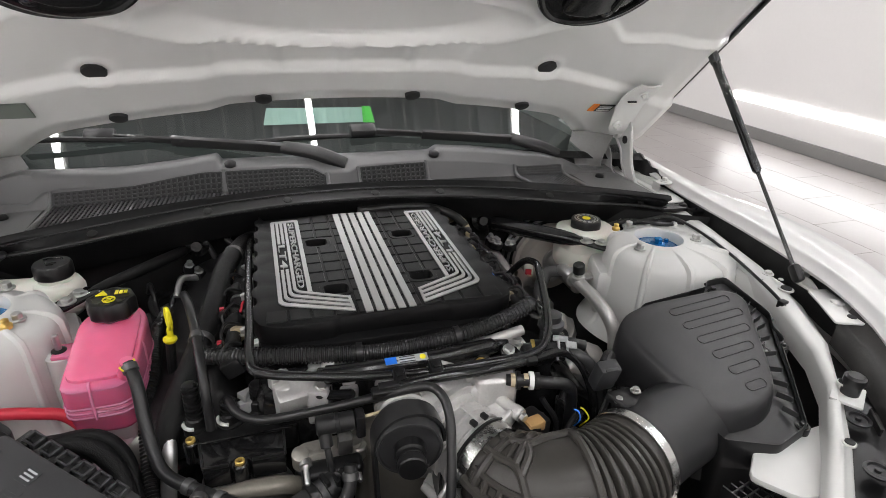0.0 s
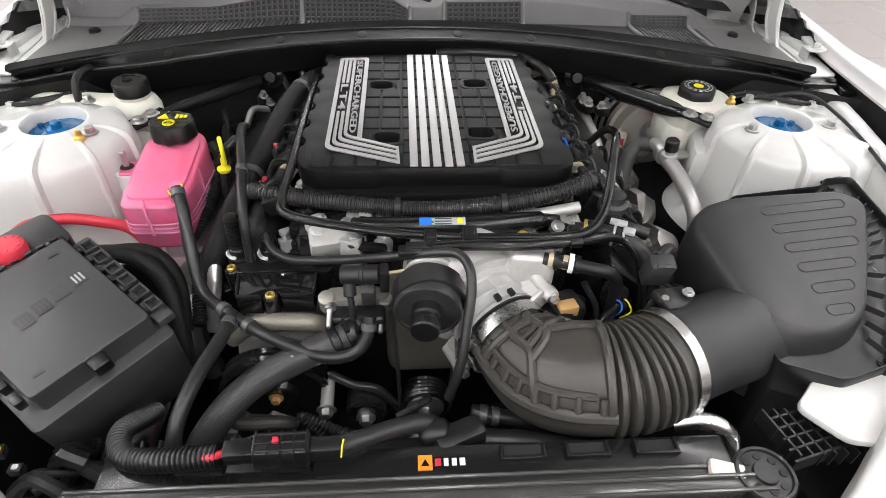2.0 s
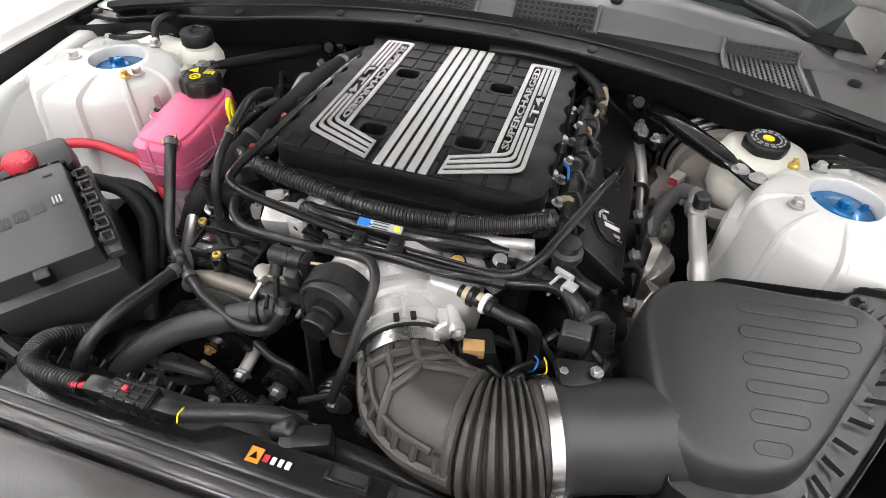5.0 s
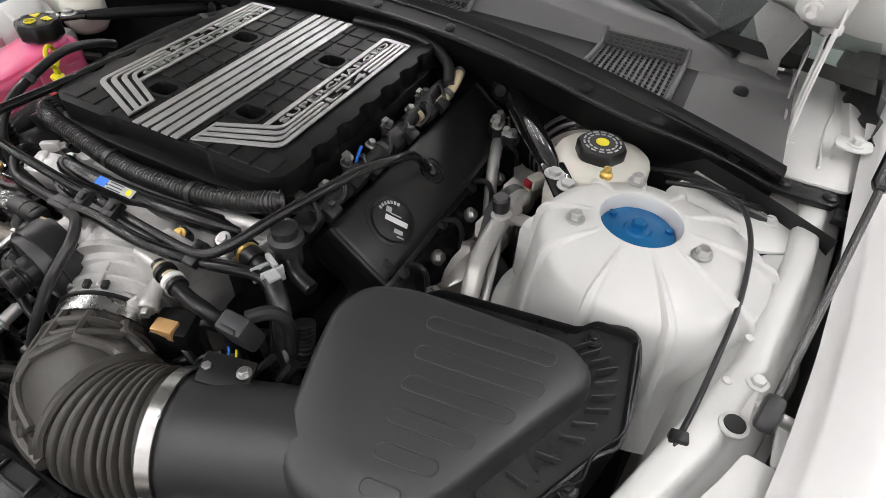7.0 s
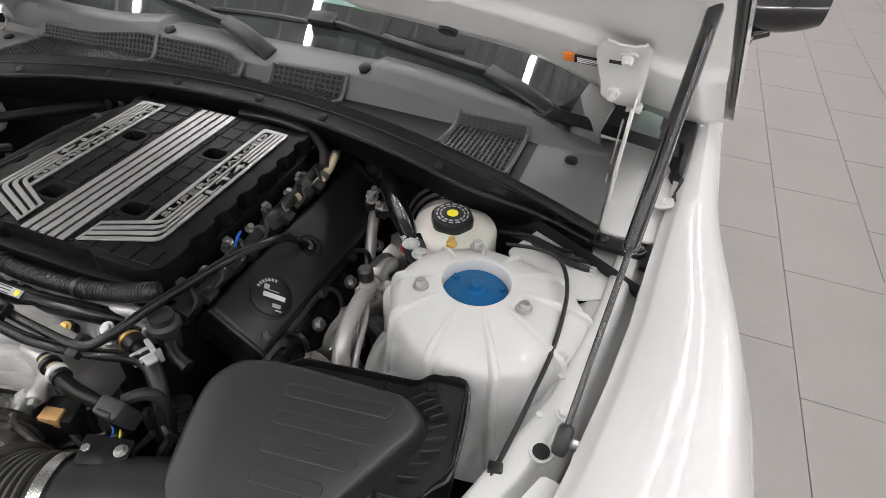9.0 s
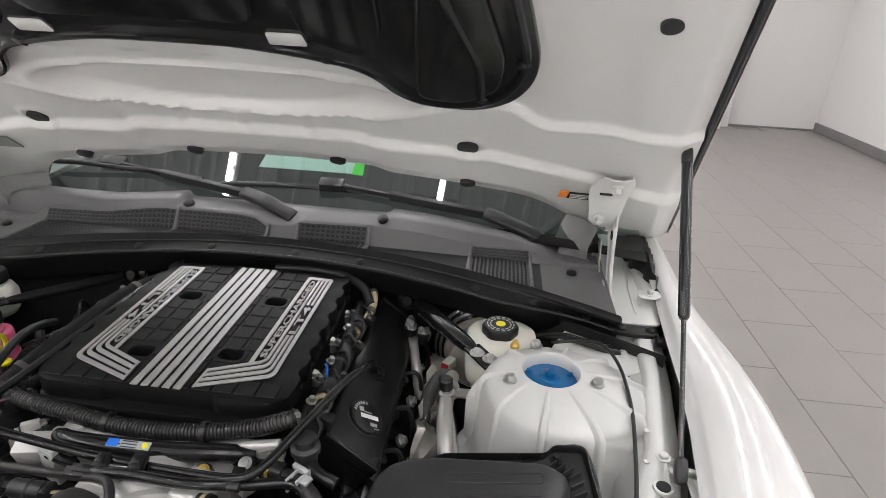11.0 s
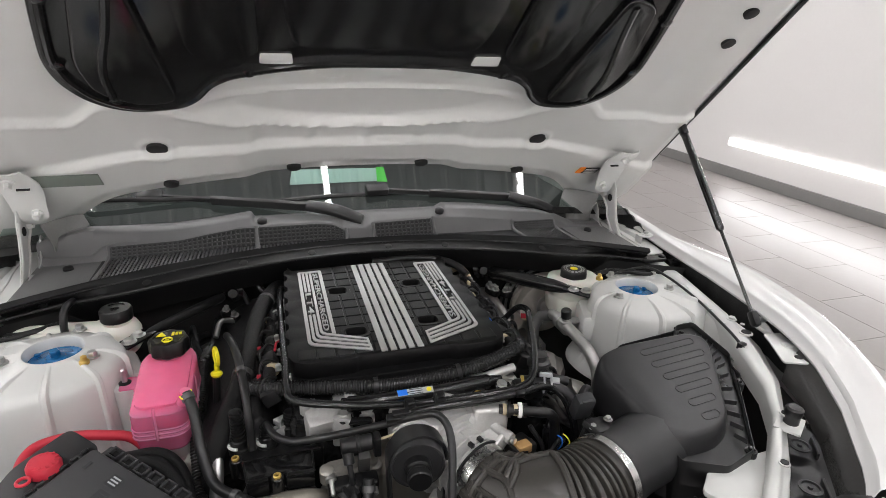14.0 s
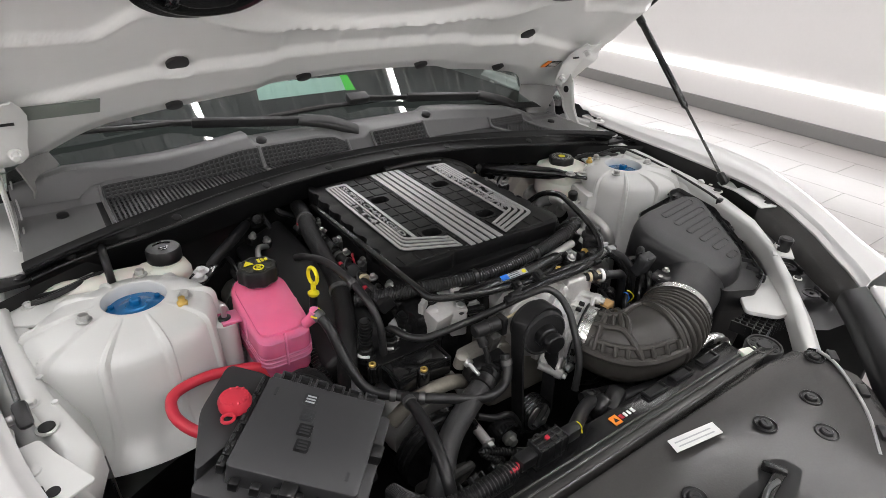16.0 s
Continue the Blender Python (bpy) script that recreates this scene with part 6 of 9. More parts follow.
rings(bm, [[(x, 1.27 - 0.12 * x * x, 1.315 - 0.05 * x * x), (x, 1.7, 1.345 - 0.05 * x * x), (x, 2.3, 1.29 - 0.05 * x * x), (x, 2.9, 1.12)] for x in [-0.62 + 1.24 * k / 20 for k in range(21)]], False, False)
ob = part("roof", bm, PAINT, cabin)
md = ob.modifiers.new("thick", "SOLIDIFY")
md.thickness = 0.03
for side in (1, -1):
    bm = bmesh.new()
    rings(bm, [[(side * 0.850, y, 0.35), (side * 0.875, y, 0.55), (side * 0.893, y, 0.72), (side * 0.888, y, 0.84), (side * 0.865, y, 0.915 + 0.01 * (y - 0.9)), (side * 0.80, y, 0.945)] for y in [0.91 + 0.1 * k for k in range(16)]], False, False)
    ob = part("door", bm, PAINT, cabin)
    bm = bmesh.new()
    tube(bm, [(side * 0.80, 0.50, 0.955), (side * 0.76, 0.80, 1.10), (side * 0.67, 1.25, 1.295), (side * 0.62, 1.6, 1.335)], 0.028, 10)
    part("pillar", bm, PAINT, cabin)
    bm = bmesh.new()
    rings(bm, [[(side * 0.82, 0.62, 0.94), (side * 0.66, 1.28, 1.29)], [(side * 0.84, 2.4, 0.96), (side * 0.64, 2.3, 1.27)]], False, False)
    part("side_glass", bm, GLOSS_BK, cabin, "dark side glass")
bm = bmesh.new()
box(bm, (0, 1.9, 0.75), (1.5, 0.05, 1.0))
part("bulkhead", bm, DARK, cabin)
# paper taped on the dashboard
pp = thing("paper_note", (0, 0.62, 0.96), "pale sheet with bright green tape behind the windscreen", "paper")
bm = bmesh.new()
plate(bm, [(-0.15, 0), (0.105, 0.0), (0.11, 0.05), (-0.14, 0.055)], Matrix.Translation((0, 0.605, 0.995)) @ Matrix.Rotation(radians(35), 4, "X"), 0.001)
part("sheet", bm, PAPER, pp)
bm = bmesh.new()
plate(bm, [(0.095, -0.004), (0.125, -0.006), (0.122, 0.05), (0.100, 0.052)], Matrix.Translation((0, 0.604, 0.997)) @ Matrix.Rotation(radians(35), 4, "X"), 0.001)
part("tape", bm, GREEN, pp, "bright green tape")

# ---- wipers ----
WIPER = material("wiper_coating", (0.018, 0.018, 0.0185), 0.33, grain=0.15, scale=400, stain=0.1, bump=0.1, rough_var=0.06)


def wiper(root, elbow, head, b0, b1):
    w = thing("wiper", root, "black windscreen wiper resting on the glass", "wiper", "wipers")
    root, elbow, head, b0, b1 = (Vector(p) for p in (root, elbow, head, b0, b1))
    bm = bmesh.new()
    lathe(bm, [(0.017, -0.03), (0.017, 0.004), (0.012, 0.012)], root, (0, -0.2, 1), 18)
    d_ = (elbow - root).normalized()
    up_ = (Vector((0, -0.45, 0.9)) - d_ * d_.dot(Vector((0, -0.45, 0.9)))).normalized()
    sd_ = d_.cross(up_)
    line = curve_points([root - d_ * 0.016, root + up_ * 0.006, root.lerp(elbow, 0.5) + up_ * 0.012, elbow + up_ * 0.002, elbow + d_ * 0.012], 6)
    loops = []
    for i, p in enumerate(line):
        f = i / (len(line) - 1)
        a, b = (0.010 if i == 0 else 0.0185 - 0.004 * f), (0.006 if i == 0 else 0.013 - 0.004 * f)
        loops.append([p + sd_ * a * math.copysign(abs(math.cos(q)) ** 0.6, math.cos(q)) + up_ * b * math.copysign(abs(math.sin(q)) ** 0.6, math.sin(q)) for q in [math.tau * j / 20 for j in range(20)]])
    rings(bm, loops)
    part("arm_head", bm, WIPER, w)
    bm = bmesh.new()
    d = head - elbow
    for f0, f1, wd in ((0.0, 0.62, 0.024), (0.62, 1.0, 0.015)):
        a, b = elbow + d * f0, elbow + d * f1
        box(bm, (a + b) / 2, (wd * 0.5, wd, (b - a).length + 0.004), frame_to((0, 0, 0), d, (0, -0.5, 1)), 0.003)
    part("arm", bm, WIPER, w)
    bm = bmesh.new()
    mid_ = b0.lerp(b1, 0.5) + Vector((0, 0, 0.006))
    tube(bm, [b0, b0.lerp(mid_, 0.5) + Vector((0, 0, 0.004)), mid_, mid_.lerp(b1, 0.5) + Vector((0, 0, 0.004)), b1], 0.0065, 8)
    bl = part("blade", bm, RUBBER, w)
    bm = bmesh.new()
    box(bm, head, (0.03, 0.022, 0.062), frame_to((0, 0, 0), b1 - b0, (0, -0.5, 1)), 0.006)
    part("clip", bm, BLACK_PL, bl)


wiper((0.596, 0.424, 0.912), (0.452, 0.447, 0.972), (0.075, 0.494, 1.000), (-0.193, 0.485, 0.984), (0.372, 0.520, 0.974))
wiper((0.004, 0.392, 0.950), (-0.106, 0.428, 0.982), (-0.490, 0.525, 1.003), (-0.665, 0.492, 1.003), (-0.251, 0.503, 0.984))

# ---- hoses, pipes and small engine parts ----
lgrey = material("light_grey_plastic", (0.42, 0.43, 0.44), 0.4, stain=0.06)
def hose(name, pts, r, mat, label, category, group="", seg=12, clamps=(), wavy=False):
    t = thing(name, pts[0], label, category, group)
    bm = bmesh.new()
    if wavy:
        convolute(bm, pts, r)
    else:
        tube(bm, pts, r, seg)
    part("sleeve" if wavy else "tube", bm, mat, t)
    line = curve_points(pts, 8)
    for f in clamps:
        k = min(len(line) - 2, max(1, int(f * (len(line) - 1))))
        d = (line[k + 1] - line[k - 1]).normalized()
        bm = bmesh.new()
        rings(bm, along([line[k] - d * 0.005, line[k] - d * 0.0045, line[k] + d * 0.0045, line[k] + d * 0.005], [r, r + 0.0018, r + 0.0018, r], 20), False)
        part("clamp", bm, DULL, t, "dull spring clamp")
    return t


fl = hose("fuel_line", [(-0.190, 0.21, 0.862), (-0.198, 0.16, 0.876), (-0.200, 0.0, 0.884), (-0.199, -0.15, 0.889), (-0.199, -0.225, 0.891), (-0.186, -0.252, 0.884), (-0.10, -0.252, 0.862), (0.0, -0.252, 0.847), (0.10, -0.264, 0.853), (0.175, -0.270, 0.862), (0.205, -0.250, 0.873), (0.228, -0.200, 0.885), (0.262, -0.105, 0.892), (0.279, -0.055, 0.886), (0.283, 0.0, 0.862), (0.276, 0.052, 0.806)], 0.0062, SATIN_BK, "black formed pipe looping round the supercharger lid", "pipe")
hose("vapour_line", [(-0.236, -0.192, 0.806), (-0.233, -0.206, 0.812), (-0.224, -0.224, 0.808), (-0.205, -0.238, 0.804), (-0.177, -0.246, 0.805), (-0.096, -0.260, 0.819), (-0.037, -0.276, 0.838), (0.000, -0.287, 0.850), (0.020, -0.298, 0.855), (0.031, -0.316, 0.848), (0.032, -0.338, 0.834), (0.028, -0.358, 0.815), (0.018, -0.392, 0.765), (0.004, -0.405, 0.715)], 0.0062, RUBBER, "thin black rubber line across the engine front", "pipe")
hose("vapour_line", [(-0.05, -0.272, 0.842), (0.03, -0.276, 0.852), (0.11, -0.282, 0.856), (0.18, -0.268, 0.850), (0.235, -0.248, 0.838), (0.262, -0.262, 0.820), (0.275, -0.285, 0.775), (0.278, -0.29, 0.70)], 0.0075, SATIN_BK, "black pipe across the engine front", "pipe")
for p, w_ in (((-0.014, -0.264, 0.850), 0.016), ((-0.030, -0.276, 0.8435), 0.050), ((0.036, -0.264, 0.855), 0.018), ((0.170, -0.268, 0.857), 0.016)):
    bm = bmesh.new()
    box(bm, p, (w_, 0.030 if w_ < 0.04 else 0.013, 0.012), Matrix.Rotation(radians(20), 4, "X"), 0.0022)
    box(bm, Vector(p) + Vector((0, 0.002, 0.007)), (w_ * 0.6, 0.010, 0.006), Matrix.Rotation(radians(20), 4, "X"), 0.001)
    solid("line_clip", bm, BLACK_PL, "black plastic clip holding two pipes", "clip", "pipe clips")
hose("wiring_conduit", [(-0.262, -0.128, 0.838), (-0.232, -0.150, 0.846), (-0.19, -0.167, 0.851), (-0.146, -0.174, 0.850), (-0.03, -0.190, 0.846), (0.08, -0.190, 0.852), (0.155, -0.184, 0.864), (0.202, -0.180, 0.880), (0.214, -0.174, 0.882)], 0.0132, CONDUIT, "black corrugated wiring conduit before the lid", "conduit", wavy=True)
for p, d in (((-0.055, -0.187, 0.847), (1, -0.1, 0)), ((0.09, -0.190, 0.853), (1, 0, 0.1))):
    bm = bmesh.new()
    rings(bm, along([Vector(p) - Vector(d) * 0.004, Vector(p) + Vector(d) * 0.004], 0.0146, 18), False)
    solid("conduit_tape", bm, RUBBER, "black tape wound round the conduit", "tape", "conduit tapes")
hose("heater_hose", [(-0.351, -0.165, 0.868), (-0.340, -0.190, 0.848), (-0.331, -0.225, 0.802), (-0.314, -0.262, 0.766), (-0.273, -0.295, 0.757), (-0.22, -0.33, 0.752), (-0.152, -0.353, 0.737), (-0.112, -0.350, 0.740), (-0.096, -0.340, 0.758), (-0.092, -0.325, 0.78)], 0.0082, RUBBER, "black rubber heater hose from the coolant tank", "hose", clamps=(0.03, 0.42, 0.50, 0.95))
hose("heater_hose", [(-0.270, -0.297, 0.757), (-0.275, -0.345, 0.764), (-0.288, -0.405, 0.766), (-0.300, -0.455, 0.748), (-0.306, -0.490, 0.69), (-0.306, -0.49, 0.60)], 0.0092, RUBBER, "black rubber hose branching to the radiator", "hose", clamps=(0.08,))
hose("radiator_hose", [(-0.118, -0.318, 0.742), (-0.147, -0.331, 0.735), (-0.192, -0.352, 0.728), (-0.239, -0.377, 0.716), (-0.276, -0.410, 0.695), (-0.305, -0.435, 0.65), (-0.315, -0.445, 0.56)], 0.0185, HOSE_CL, "thick grey black rubber radiator hose", "hose", seg=24)
rh = bpy.data.objects["radiator_hose"]
for q, rr, hh in (((-0.138, -0.327, 0.737), 0.0205, 0.006), ((-0.118, -0.318, 0.742), 0.019, 0.008)):
    part("collar", lathe(bmesh.new(), [(rr, -hh), (rr + 0.0015, -hh + 0.001), (rr + 0.0015, hh - 0.001), (rr, hh)], q, (-0.9, -0.4, -0.2), 28), BLACK_PL, rh)
for dx in (-0.012, 0.0, 0.012):
    part("coupling_tab", box(bmesh.new(), (-0.112 + dx, -0.322, 0.757), (0.006, 0.022, 0.012), Matrix.Rotation(0.4, 4, "Z"), 0.0015), BLACK_PL, rh)
hose("wiring_conduit", [(-0.352, -0.400, 0.70), (-0.358, -0.452, 0.742), (-0.340, -0.492, 0.760), (-0.300, -0.508, 0.772), (-0.232, -0.511, 0.782)], 0.0125, BLACK_PL, "black corrugated wiring conduit along the radiator", "conduit", wavy=True)
plug = thing("harness_connector", (-0.172, -0.508, 0.775), "large black wiring connector with red and yellow locks", "connector")
rotc = frame_to((0, 0, 0), Vector((0.085, 0.004, -0.004)))
for (cx_, cy_, cz_), sz, mt, nm in (((-0.172, -0.508, 0.783), (0.026, 0.028, 0.056), BLACK_PL, "housing"), ((-0.214, -0.509, 0.784), (0.020, 0.018, 0.030), BLACK_PL, "rear_boot"), ((-0.130, -0.507, 0.781), (0.018, 0.020, 0.034), BLACK_PL, "front_boot")):
    part(nm, box(bmesh.new(), (cx_, cy_, cz_), sz, rotc, 0.003), mt, plug)
for k in range(5):
    part("rib", box(bmesh.new(), (-0.197 + 0.0125 * k, -0.508, 0.784), (0.0272, 0.0292, 0.0022), rotc, 0.0006, 1), BLACK_PL, plug)
for dy in (-0.009, 0.0, 0.009):
    part("rib", box(bmesh.new(), (-0.172, -0.508 + dy, 0.797), (0.003, 0.004, 0.05), rotc, 0.0008, 1), BLACK_PL, plug)
part("lock", box(bmesh.new(), (-0.176, -0.508, 0.801), (0.006, 0.006, 0.005), None, 0.001), RED, plug, "small red lock")
part("lock", tube(bmesh.new(), [(-0.113, -0.517, 0.780), (-0.112, -0.512, 0.790), (-0.111, -0.503, 0.790)], 0.0009, 8), YELLOW, plug, "yellow tie")
part("wire", tube(bmesh.new(), [(-0.228, -0.509, 0.784), (-0.238, -0.516, 0.788), (-0.25, -0.514, 0.784)], 0.004, 8), RED, plug, "red wire")
hose("wiring_loom", [(-0.118, -0.506, 0.780), (-0.090, -0.490, 0.770), (-0.055, -0.472, 0.760), (-0.025, -0.462, 0.750), (0.0, -0.455, 0.72)], 0.0105, RUBBER, "black taped wiring loom", "wiring")
hose("charge_hose", [(-0.195, 0.285, 0.835), (-0.212, 0.22, 0.853), (-0.230, 0.150, 0.860), (-0.243, 0.10, 0.858), (-0.253, 0.024, 0.852), (-0.266, -0.06, 0.842), (-0.282, -0.12, 0.825), (-0.305, -0.175, 0.795), (-0.322, -0.205, 0.75), (-0.33, -0.22, 0.66)], 0.0165, SLEEVE, "thick black cloth-wrapped hose beside the supercharger", "hose", seg=18, clamps=(0.22, 0.6))
hose("breather_hose", [(-0.302, 0.03, 0.856), (-0.296, -0.005, 0.872), (-0.284, -0.06, 0.886), (-0.272, -0.12, 0.880), (-0.264, -0.175, 0.862), (-0.260, -0.205, 0.832), (-0.259, -0.215, 0.78)], 0.0066, RUBBER, "black breather hose bent over the valve cover", "hose", clamps=(0.55,))
hose("engine_loom", [(-0.345, 0.10, 0.79), (-0.350, 0.02, 0.80), (-0.345, -0.06, 0.79), (-0.350, -0.14, 0.765), (-0.345, -0.20, 0.73), (-0.335, -0.26, 0.70)], 0.010, BLACK_PL, "black corrugated loom beside the coolant tank", "wiring", wavy=True)
foil = material("foil_sleeve", (0.62, 0.62, 0.62), 0.3, metal=0.9, bump=1.0, scale=120, stain=0.2)
hose("foil_sleeve", [(-0.318, -0.19, 0.78), (-0.314, -0.215, 0.755), (-0.318, -0.235, 0.72), (-0.322, -0.25, 0.68)], 0.010, foil, "crinkled silver foil heat sleeve", "heat sleeve")
hose("foil_sleeve", [(-0.30, 0.20, 0.80), (-0.325, 0.18, 0.81), (-0.335, 0.15, 0.79)], 0.006, foil, "crinkled silver foil heat sleeve", "heat sleeve")
hose("battery_cable", [(-0.535, -0.262, 0.795), (-0.562, -0.238, 0.800), (-0.577, -0.200, 0.804), (-0.568, -0.162, 0.806), (-0.523, -0.148, 0.806), (-0.475, -0.147, 0.798), (-0.44, -0.147, 0.784), (-0.405, -0.16, 0.74)], 0.0080, RED, "thick red battery cable", "cable")
hose("battery_cable", [(-0.46, -0.246, 0.822), (-0.41, -0.228, 0.804), (-0.372, -0.240, 0.77), (-0.352, -0.28, 0.72), (-0.345, -0.32, 0.64)], 0.012, SLEEVE, "thick black cable from the fuse box", "cable")
hose("battery_cable", [(-0.44, -0.240, 0.82), (-0.39, -0.215, 0.80), (-0.36, -0.225, 0.76), (-0.35, -0.27, 0.70)], 0.009, SLEEVE, "black cable from the fuse box", "cable")
hose("refrigerant_pipe", [(0.400, 0.100, 0.765), (0.412, 0.082, 0.788), (0.411, 0.055, 0.798), (0.410, 0.003, 0.800), (0.412, -0.055, 0.796), (0.419, -0.096, 0.778), (0.425, -0.118, 0.735), (0.425, -0.125, 0.62)], 0.0125, PIPE_AL, "bare aluminium air conditioning pipe", "pipe")
hose("refrigerant_pipe", [(0.414, -0.010, 0.790), (0.422, -0.03, 0.778), (0.432, -0.075, 0.765), (0.438, -0.105, 0.73), (0.438, -0.11, 0.62)], 0.0055, PIPE_AL, "thin bare aluminium pipe", "pipe")
hose("refrigerant_hose", [(0.412, 0.080, 0.788), (0.392, 0.098, 0.775), (0.372, 0.085, 0.74), (0.365, 0.04, 0.68), (0.37, 0.0, 0.60)], 0.0135, material("grey_hose", (0.09, 0.09, 0.09), 0.5, stain=0.1), "dark grey air conditioning hose", "hose")
hose("refrigerant_pipe", [(0.310, 0.278, 0.772), (0.314, 0.240, 0.782), (0.324, 0.195, 0.770), (0.337, 0.155, 0.742), (0.350, 0.125, 0.695)], 0.0100, PIPE_AL, "dull metal pipe beside the brace", "pipe")
port = thing("service_port", (0.408, 0.008, 0.81), "aluminium service port with a black cap", "service port")
part("fitting", lathe(bmesh.new(), [(0.013, -0.004), (0.013, 0.008), (0.009, 0.010), (0.009, 0.018)], (0.410, 0.006, 0.804), (-0.1, 0, 1), 18), PIPE_AL, port)
part("cap", lathe(bmesh.new(), [(0.0105, 0.016), (0.0115, 0.018), (0.0115, 0.034), (0.009, 0.037)], (0.410, 0.006, 0.804), (-0.1, 0, 1), 20, True, lambda k: 1 + 0.04 * (k % 2)), BLACK_PL, port)
part("collar", lathe(bmesh.new(), [(0.018, -0.008), (0.018, 0.008)], (0.411, 0.030, 0.799), (0, 1, 0), 18), STEEL, port)
part("bracket", box(bmesh.new(), (0.437, 0.020, 0.802), (0.05, 0.022, 0.006), None, 0.002), ALU, port)

# hood release cable on the rail
hc = hose("release_cable", [(0.585, 0.120, 0.858), (0.63, 0.108, 0.874), (0.668, 0.085, 0.884), (0.690, 0.035, 0.876), (0.694, -0.05, 0.866), (0.686, -0.13, 0.857), (0.672, -0.223, 0.843), (0.652, -0.30, 0.815), (0.64, -0.35, 0.77)], 0.0030, RUBBER, "thin black release cable clipped along the rail", "cable")
part("clip", box(bmesh.new(), (0.672, -0.223, 0.842), (0.016, 0.012, 0.014), Matrix.Rotation(radians(10), 4, "Z"), 0.002), BLACK_PL, hc)

# braces from towers to the firewall
for side in (1, -1):
    b = thing("tower_brace", (side * 0.46, 0.06, 0.82), "gloss black tubular brace bolted to the strut tower", "brace", "tower braces")
    a, c = Vector((side * 0.322, 0.252, 0.836)), Vector((side * 0.450, 0.076, 0.853))
    bm = bmesh.new()
    rings(bm, along([a.lerp(c, t) for t in (0, 0.05, 0.3, 0.8, 0.92, 1)], [q_ * (1.0 if side > 0 else 0.62) for q_ in (0.013, 0.017, 0.018, 0.016, 0.013, 0.008)], 16))
    part("bar", bm, GLOSS_BK if side > 0 else SEAL, b)
    bm = bmesh.new()
    d = (c - a).normalized()
    box(bm, c + d * 0.022, (0.034, 0.07, 0.006), frame_to((0, 0, 0), (0, 0, 1), d), 0.004)
    part("end_plate", bm, GLOSS_BK, b)
    nrm = Vector((-d.y, d.x, 0))
    for f in (0.012, 0.040):
        part("bolt", hexbolt(bmesh.new(), c + d * f + nrm * 0.004 * (1 if f > 0.02 else -1) + Vector((0, 0, 0.003)), (0, 0, 1), 0.009, 0.006), STEEL, b)
    # seat of the brace on the tower
    bm = bmesh.new()
    box(bm, (side * 0.487, 0.02, 0.78), (0.07, 0.10, 0.10), Matrix.Rotation(radians(-20 * side), 4, "Z"), 0.015)
    part("seat", bm, PAINT_IN, b)
    bm = bmesh.new()
    lathe(bm, [(0.022, 0), (0.022, 0.012), (0.012, 0.016), (0.010, 0.03)], (side * 0.30, 0.275, 0.835), (0, -1, 0.3), 20)
    solid("firewall_mount", bm, SATIN_BK, "black round mount on the firewall", "mount", "firewall mounts")

# dipstick
dp = thing("dipstick", (-0.315, -0.074, 0.80), "yellow oil dipstick handle on a black tube", "dipstick")
bm = bmesh.new()
ring = [Vector((-0.3125 + 0.0036 * math.cos(a), -0.070 - 0.0100 * math.cos(a), 0.872 + 0.016 * math.sin(a))) for a in [math.tau * k / 24 for k in range(25)]]
rings(bm, along(ring, 0.0034, 8), False)
lathe(bm, [(0.0045, 0), (0.0045, 0.014)], (-0.314, -0.071, 0.842), (0.05, 0, 1), 12)
lathe(bm, [(0.008, 0), (0.010, 0.003), (0.010, 0.006), (0.006, 0.009)], (-0.315, -0.073, 0.835), (0.05, 0, 1), 16)
part("handle", bm, YELLOW, dp, "yellow ring handle")
part("guide_tube", tube(bmesh.new(), [(-0.315, -0.073, 0.836), (-0.318, -0.075, 0.80), (-0.325, -0.08, 0.70)], 0.007, 10), RUBBER, dp)

DRUM = material("drum_coating", (0.030, 0.030, 0.031), 0.34, grain=0.1, scale=600, stain=0.1, rough_var=0.06)
# supercharger drive pulley and belt
sp = thing("drive_pulley", (-0.02, -0.33, 0.80), "black supercharger drive pulley with a ribbed belt", "pulley")
dax = Vector((-0.14, -0.99, -0.03)).normalized()
o = Vector((-0.010, -0.268, 0.805))
part("snout", lathe(bmesh.new(), [(0.040, -0.02), (0.040, 0.002), (0.037, 0.004), (0.037, 0.016), (0.034, 0.018), (0.033, 0.034)], o, dax, 40), ALU_C, sp, "cast aluminium snout")
pl = part("pulley", lathe(bmesh.new(), [(0.030, 0.030), (0.0415, 0.031), (0.0420, 0.033), (0.0420, 0.074), (0.0410, 0.0765), (0.0385, 0.0770), (0.0370, 0.0745), (0.0200, 0.0735)], o, dax, 64), DRUM, sp)
part("hub", lathe(bmesh.new(), [(0.0200, 0.072), (0.0195, 0.086), (0.0175, 0.088), (0.0165, 0.0885), (0.0165, 0.091), (0.0180, 0.092), (0.0180, 0.094), (0.0170, 0.0945), (0.0170, 0.096), (0.0180, 0.0965), (0.0180, 0.106), (0.0165, 0.108), (0.003, 0.1085)], o, dax, 40), BLACK_PL, pl, "black stepped hub")
pc, ic = o + dax * 0.053, Vector((-0.022, -0.340, 0.627))
bm = bmesh.new()
loop = []
for k in range(17):
    a = math.pi * k / 16
    loop.append(Vector((pc.x + 0.0425 * math.cos(a), pc.y, pc.z + 0.0425 * math.sin(a))))
for k in range(17):
    a = math.pi + math.pi * k / 16
    loop.append(Vector((ic.x + 0.033 * math.cos(a), ic.y, ic.z + 0.033 * math.sin(a))))
lps = []
